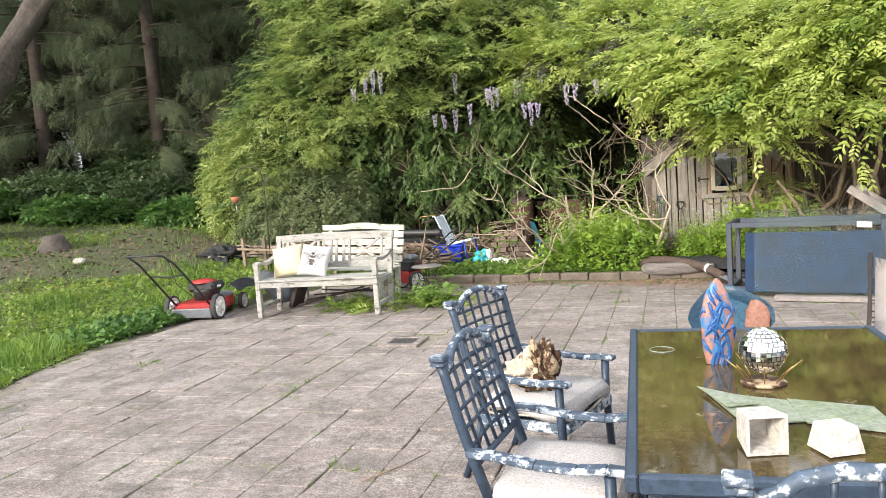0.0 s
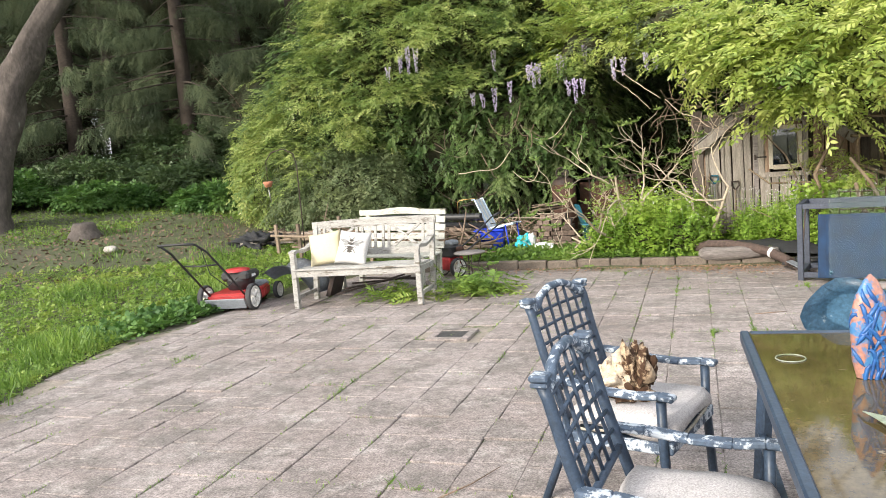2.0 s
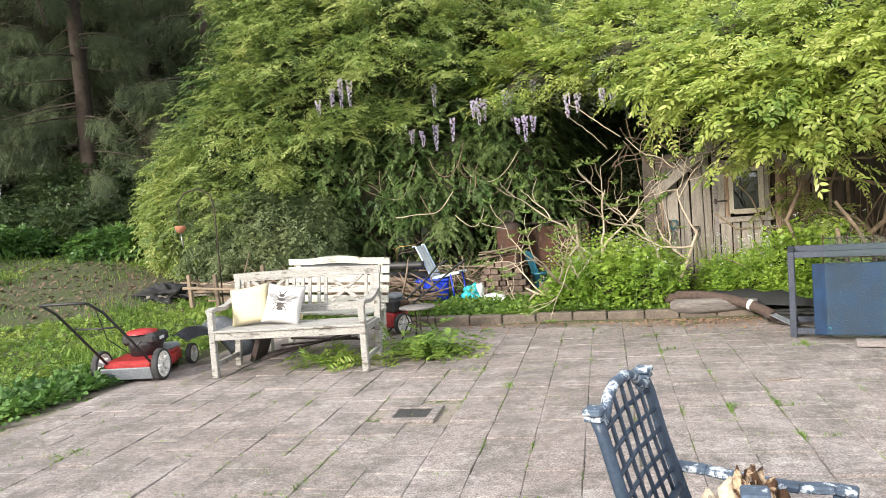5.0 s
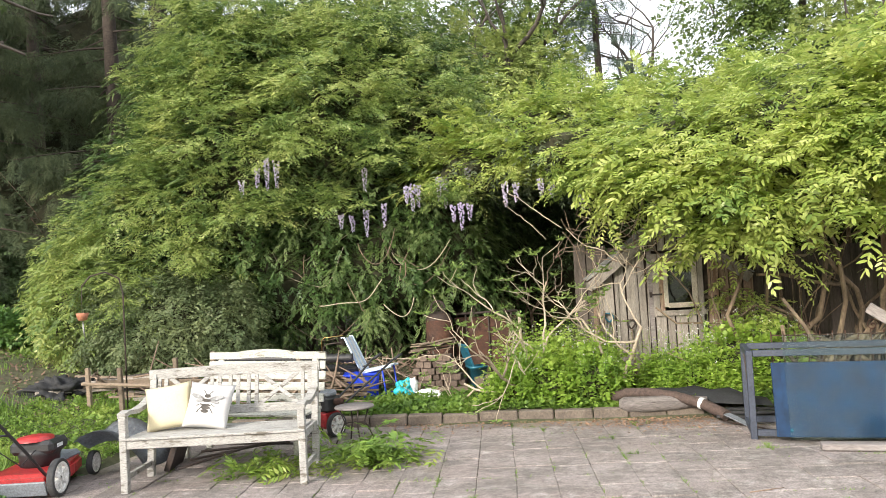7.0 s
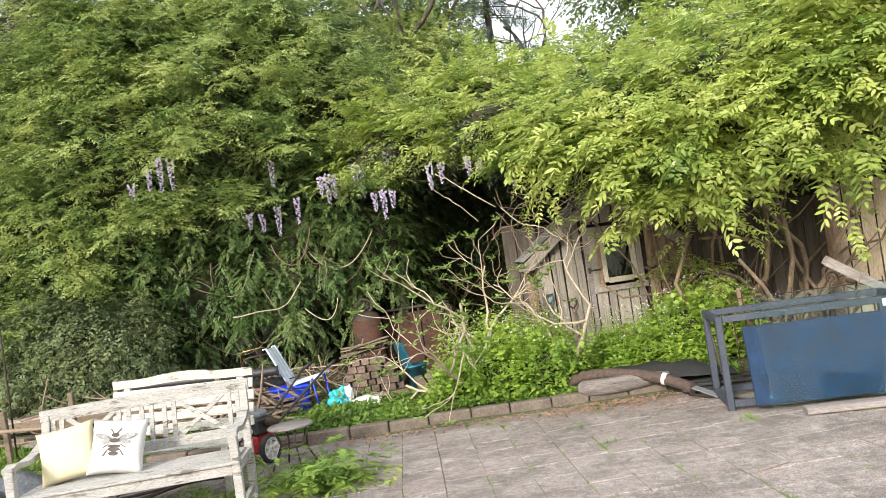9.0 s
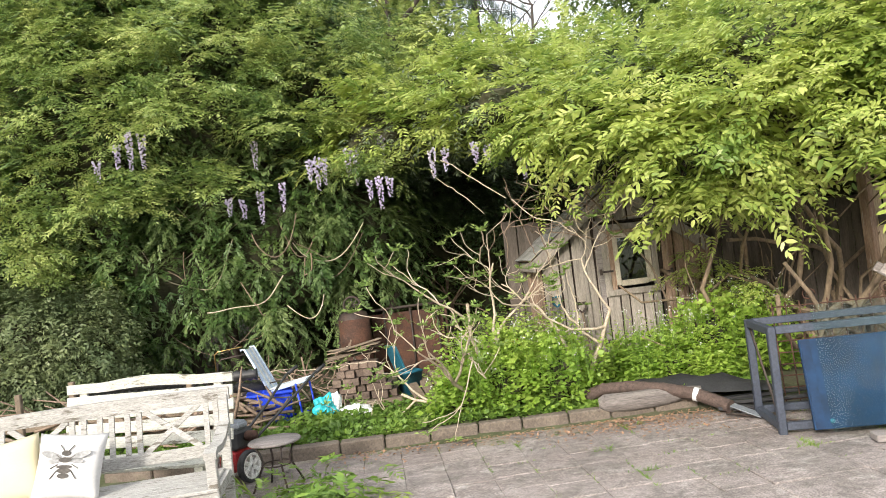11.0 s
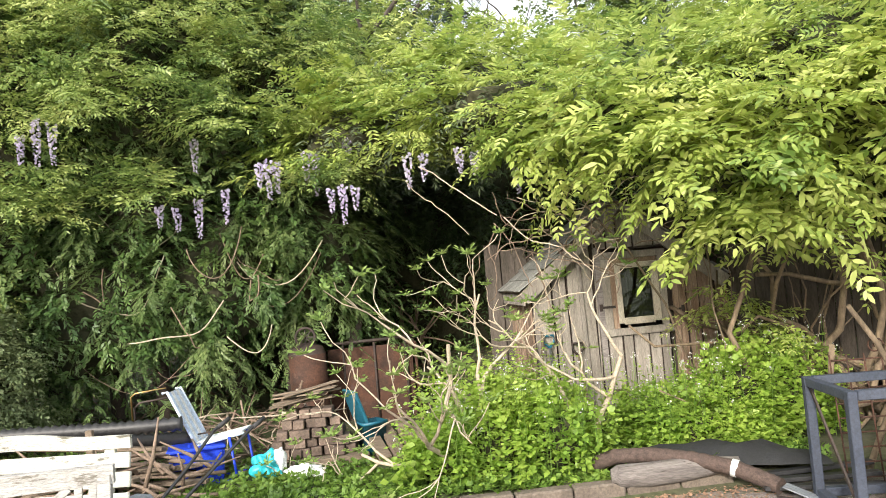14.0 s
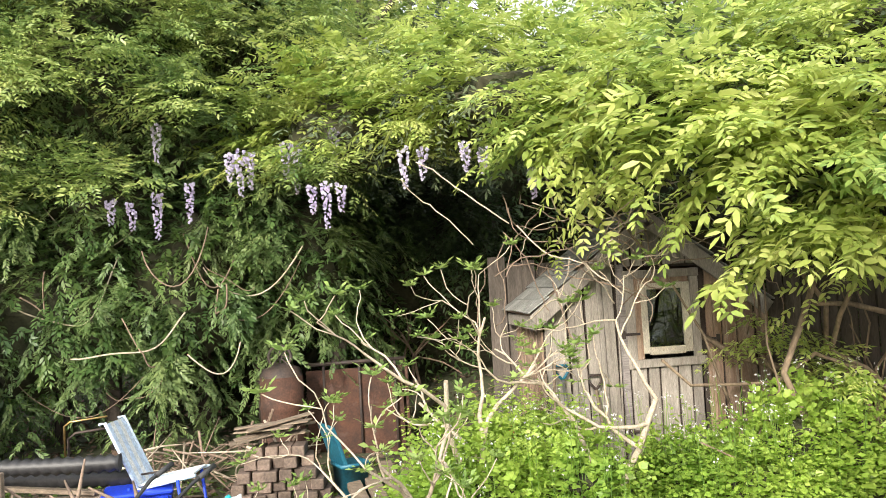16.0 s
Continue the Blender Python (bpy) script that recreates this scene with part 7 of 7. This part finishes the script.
bed = thing("bed_weeds", "low green weeds and ivy over the bed behind the kerb", "weeds", kind="stuff")
n = 9500
px_, py_ = gw.uniform(-3.2, 3.6, n), 10.05 + np.abs(gw.normal(0, 1.0, n))
pz_ = ground_z(px_, py_)
D = norm(np.stack([gw.normal(0, 0.7, n), gw.normal(0, 0.7, n), gw.uniform(0.3, 1.0, n)], 1))
quads("leaves", sprays(np.stack([px_, py_, pz_], 1), D, norm(np.tile([0, 0, 1.0], (n, 1)) + 0.3 * gw.normal(0, 1, (n, 3))), gw.uniform(0.04, 0.11, n), 2, 50, 0.6, 0.6, 0.3), "grass", bed)


def fern_heap(c, r, n, seed, size=0.3):
    t = thing("fern_heap", "heap of pulled green ferns and weeds lying on the patio", "ferns", kind="stuff")
    g = np.random.default_rng(seed)
    P = np.stack([c[0] + g.normal(0, r[0], n), c[1] + g.normal(0, r[1], n), np.abs(g.normal(0, r[2], n)) + 0.02], 1)
    D = norm(np.stack([g.normal(0, 1, n), g.normal(0, 1, n) - 0.3, g.uniform(-0.1, 0.5, n)], 1))
    quads("fronds", sprays(P, D, norm(np.tile([0, 0, 1.0], (n, 1)) + 0.3 * g.normal(0, 1, (n, 3))), g.uniform(0.6, 1.2, n) * size, 7, 60, 0.3, 0.3, 0.35), "fern", t)


fern_heap((-0.35, 8.35, 0), (0.2, 0.22, 0.09), 150, 3)
fern_heap((-1.05, 8.0, 0), (0.25, 0.14, 0.05), 90, 5, 0.25)

lawn = thing("lawn_grass", "rough grass and creeping weeds on the uneven lawn", "grass", kind="stuff")
gl = np.random.default_rng(101)
n = 110000
lx = -1.2 - np.abs(gl.gamma(1.5, 2.6, n))
ly = gl.uniform(1.5, 17, n)
bare = 2.2 - np.abs((-lx - 3.0) * 0.8 + (ly - 7.0) * 0.6 - 5.2) + 0.9 * np.sin(lx * 1.3) * np.sin(ly * 1.1)
keep = (lx < edge_x(ly) + 0.06 * gl.normal(0, 1, n)) & ((bare < 0.75) | (gl.random(n) < 0.2))
lx, ly = lx[keep], ly[keep]
n = len(lx)
lz = ground_z(lx, ly) - 0.005
clump = 0.5 + 0.9 * np.clip(np.sin(lx * 2.1) * np.sin(ly * 2.6 + lx), 0, 1)
h = gl.uniform(0.03, 0.11, n) * clump
h *= np.where((lx > -3.6) & (ly < 6.0), 1.7, 1.0)
a = gl.uniform(0, math.tau, n)
wv = np.stack([np.cos(a), np.sin(a), np.zeros(n)], 1) * (0.004 + 0.03 * h)[:, None]
p0 = np.stack([lx, ly, lz], 1)
tip = p0 + np.stack([gl.normal(0, 0.35, n) * h, gl.normal(0, 0.35, n) * h, h], 1)
quads("blades", np.stack([p0 - wv, p0 + wv, tip + wv * 0.2, tip - wv * 0.2], 1), "grass", lawn)
n = 30000
lx = -2.3 - np.abs(gl.gamma(1.5, 2.2, n))
ly = gl.uniform(3.5, 14, n)
bare = 2.2 - np.abs((-lx - 3.0) * 0.8 + (ly - 7.0) * 0.6 - 5.2) + 0.9 * np.sin(lx * 1.3) * np.sin(ly * 1.1)
keep = (lx < edge_x(ly)) & (bare < 0.55)
lx, ly = lx[keep], ly[keep]
n = len(lx)
D = norm(np.stack([gl.normal(0, 0.8, n), gl.normal(0, 0.8, n), gl.uniform(0.2, 0.8, n)], 1))
quads("creeping_leaves", sprays(np.stack([lx, ly, ground_z(lx, ly)], 1), D, norm(np.tile([0, 0, 1.0], (n, 1)) + 0.3 * gl.normal(0, 1, (n, 3))), gl.uniform(0.05, 0.12, n), 3, 55, 0.4, 0.55, 0.3), "fern", lawn)
n = 1300
D = norm(np.stack([gl.normal(0, 0.8, n), gl.normal(0, 0.8, n), gl.uniform(0.3, 0.9, n)], 1))
P = np.stack([-3.35 + gl.normal(0, 0.28, n), 6.95 + gl.normal(0, 0.5, n), np.zeros(n)], 1)
P = P[P[:, 0] < edge_x(P[:, 1]) + 0.12]
D = D[: len(P)]
P[:, 2] = 0.02
quads("creeping_leaves", sprays(P, D, norm(np.tile([0, 0, 1.0], (len(P), 1))), gl.uniform(0.1, 0.2, len(P)), 3, 55, 0.4, 0.7, 0.3), "shrub", lawn)

# tufts in the joints and dry leaves along the kerb
PAV, LEN, ROT = 0.305, 0.305, 4.0
CR, SR = math.cos(radians(ROT)), math.sin(radians(ROT))
gj = np.random.default_rng(111)
tufts = thing("joint_weeds", "small grass tufts and moss growing in the paving joints", "weeds", kind="stuff")
T = []
SPOTS = [(1.74, 9.0), (0.24, 7.64), (2.32, 6.54), (2.79, 6.0), (2.67, 6.65), (0.74, 7.13), (0.0, 4.7), (1.09, 3.5), (-0.15, 5.0), (1.93, 8.27), (1.06, 9.43), (2.2, 9.6), (3.0, 8.55), (3.05, 8.5), (-2.0, 5.46), (-1.79, 5.28)]
for k in range(420):
    c = SPOTS[k % len(SPOTS)] if k < 48 else (gj.uniform(-2.8, 4.2), gj.uniform(2.6, 9.8))
    u, v = c[0] * CR + c[1] * SR, -c[0] * SR + c[1] * CR
    u = round(u / PAV) * PAV if k % 3 else u
    v = v if k % 3 else round(v / LEN) * LEN
    x0, y0 = u * CR - v * SR, u * SR + v * CR
    big = k < 48
    for j in range(int(gj.integers(10, 22)) if big else int(gj.integers(6, 18))):
        along = gj.normal(0, 0.05 if big else 0.07)
        bx, by = x0 + (along * -SR if k % 3 else along * CR) + gj.normal(0, 0.006), y0 + (along * CR if k % 3 else along * SR) + gj.normal(0, 0.006)
        hh = gj.uniform(0.01, 0.04) if big else gj.uniform(0.005, 0.02)
        a = gj.uniform(0, math.tau)
        w = np.array([math.cos(a), math.sin(a), 0]) * 0.003
        p = np.array([bx, by, -0.004])
        q = p + np.array([gj.normal(0, 0.7) * hh, gj.normal(0, 0.7) * hh, hh])
        T.append([p - w, p + w, q + w * 0.5, q - w * 0.5])
quads("blades", np.array(T), "grass", tufts)
litter = thing("leaf_litter", "scattered dry brown leaves along the kerb", "leaves", kind="stuff")
n = 1500
lx = np.concatenate([gj.uniform(-0.5, 3.0, n // 2), 2.2 + gj.normal(0, 0.45, n - n // 2)])
ly = 9.86 - np.abs(gj.normal(0, 0.16, n)) * np.where(lx > 1.4, 1.7, 1.0)
c = np.stack([lx, ly, gj.uniform(0.004, 0.02, n)], 1)
a = gj.uniform(0, math.tau, n)
e1 = np.stack([np.cos(a), np.sin(a), gj.normal(0, 0.3, n)], 1) * gj.uniform(0.008, 0.022, n)[:, None]
e2 = np.stack([-np.sin(a), np.cos(a), gj.normal(0, 0.3, n)], 1) * gj.uniform(0.005, 0.012, n)[:, None]
quads("dry_leaves", np.stack([c - e1, c - e2, c + e1, c + e2], 1), "litter", litter)
n = 9000
lx = np.concatenate([gj.uniform(-12, -4, n // 2), gj.uniform(-4.5, 2.2, n - n // 2)])
ly = np.concatenate([gj.uniform(7, 15, n // 2), gj.uniform(11.3, 17.0, n - n // 2)])
band = np.abs((-lx - 3.0) * 0.8 + (ly - 7.0) * 0.6 - 5.2) < 2.4
keep = band | (np.arange(n) >= n // 2)
lx, ly = lx[keep], ly[keep]
n = len(lx)
c = np.stack([lx, ly, ground_z(lx, ly) + gj.uniform(0.0, 0.03, n)], 1)
a = gj.uniform(0, math.tau, n)
e1 = np.stack([np.cos(a), np.sin(a), gj.normal(0, 0.4, n)], 1) * gj.uniform(0.02, 0.06, n)[:, None]
e2 = np.stack([-np.sin(a), np.cos(a), gj.normal(0, 0.4, n)], 1) * gj.uniform(0.012, 0.03, n)[:, None]
soil = thing("leaf_mould", "brown leaf mould and clods on bare soil and under the hedge", "leaves", kind="stuff")
quads("clods", np.stack([c - e1, c - e2, c + e1, c + e2], 1), "leafmould", soil)
brush = thing("brush_pile", "heap of dead twigs and thin branches before the hedge", "brush pile")
for k in range(70):
    p = Vector((-0.75 + gj.uniform(-0.8, 0.7), 12.3 + gj.uniform(-0.3, 0.35), gz(-0.7, 12.3) + gj.uniform(0.02, 0.4)))
    d = Vector((gj.normal(0, 1), gj.normal(0, 0.4), gj.normal(0.15, 0.45))).normalized() * gj.uniform(0.25, 0.8)
    w = Vector(gj.normal(0, 0.05, 3))
    part("twig", tube(B(), [p - d * 0.5, p - d * 0.2 + w * 0.8, p + w, p + d * 0.25 + w * 0.6, p + d * 0.5], [0.011, 0.01, 0.008, 0.006, 0.003], 5), "twig" if k % 3 else "pale_twig", brush)
for k, (a, b) in enumerate((((1.25, 3.3), (1.45, 3.75)), ((1.7, 2.9), (2.05, 3.25)), ((2.6, 7.2), (2.85, 7.3)))):
    t = thing("twig", "thin dry twig lying on the paving", "twig", group="fallen twigs")
    part("stick", tube(B(), [(*a, 0.008), ((a[0] + b[0]) / 2 + 0.03, (a[1] + b[1]) / 2, 0.012), (*b, 0.008)], [0.005, 0.004, 0.002], 5), "twig", t)

# ---------------------------------------------------------------- pavers, last


def paver_mesh(w, l, seed):
    g = np.random.default_rng(seed)
    e = 0.005
    bm = B()
    hx, hy = w / 2 - 0.001, l / 2 - 0.0015
    j = lambda: float(g.uniform(-0.003, 0.003))
    lo = [bm.verts.new((x * hx + j(), y * hy + j(), -0.03)) for x, y in ((-1, -1), (1, -1), (1, 1), (-1, 1))]
    md = [bm.verts.new((v.co.x, v.co.y, -0.004)) for v in lo]
    hi = [bm.verts.new((v.co.x * (1 - e / hx), v.co.y * (1 - e / hy), 0.0)) for v in lo]
    bm.faces.new(hi)
    for r, s in ((lo, md), (md, hi)):
        for i in range(4):
            k = (i + 1) % 4
            bm.faces.new((r[i], r[k], s[k], s[i]))
    me = bpy.data.meshes.new("paver")
    bm.to_mesh(me)
    bm.free()
    me.materials.append(M["paver"])
    return me


kinds = [paver_mesh(PAV, LEN, s) for s in range(6)]
far = B()
placed = 0
for i in range(-20, 40):
    for j in range(-20, 40):
        u, v = (i + 0.5) * PAV, (j + 0.5 + 0.5 * (i % 2) * (0.6 + 0.4 * math.sin(i * 3.3))) * LEN
        x0, y0 = u * CR - v * SR, u * SR + v * CR
        if x0 < float(edge_x(y0)) + 0.17 or y0 > 9.74 or y0 < -3 or x0 > 8.85 or (abs(x0 - 0.17) < 0.3 and abs(y0 - 6.36) < 0.26):
            continue
        m = pose(x0, y0, gj.uniform(-0.006, 0.005), gj.uniform(-0.9, 0.9), gj.uniform(-0.5, 0.5), ROT + gj.uniform(-0.8, 0.8))
        if 3.0 < y0 < 8.6 and -1.7 < x0 < 3.1 and placed < 300:
            ob = new("paver", kinds[(i * 7 + j * 3) % 6])
            ob.parent = patio
            ob.matrix_basis = m
            placed += 1
        else:
            n0 = len(far.verts)
            far.from_mesh(kinds[(i * 7 + j * 3) % 6])
            far.verts.ensure_lookup_table()
            bmesh.ops.transform(far, matrix=m, verts=far.verts[n0:])
part("far_pavers", far, "paver", patio, kind="stuff")
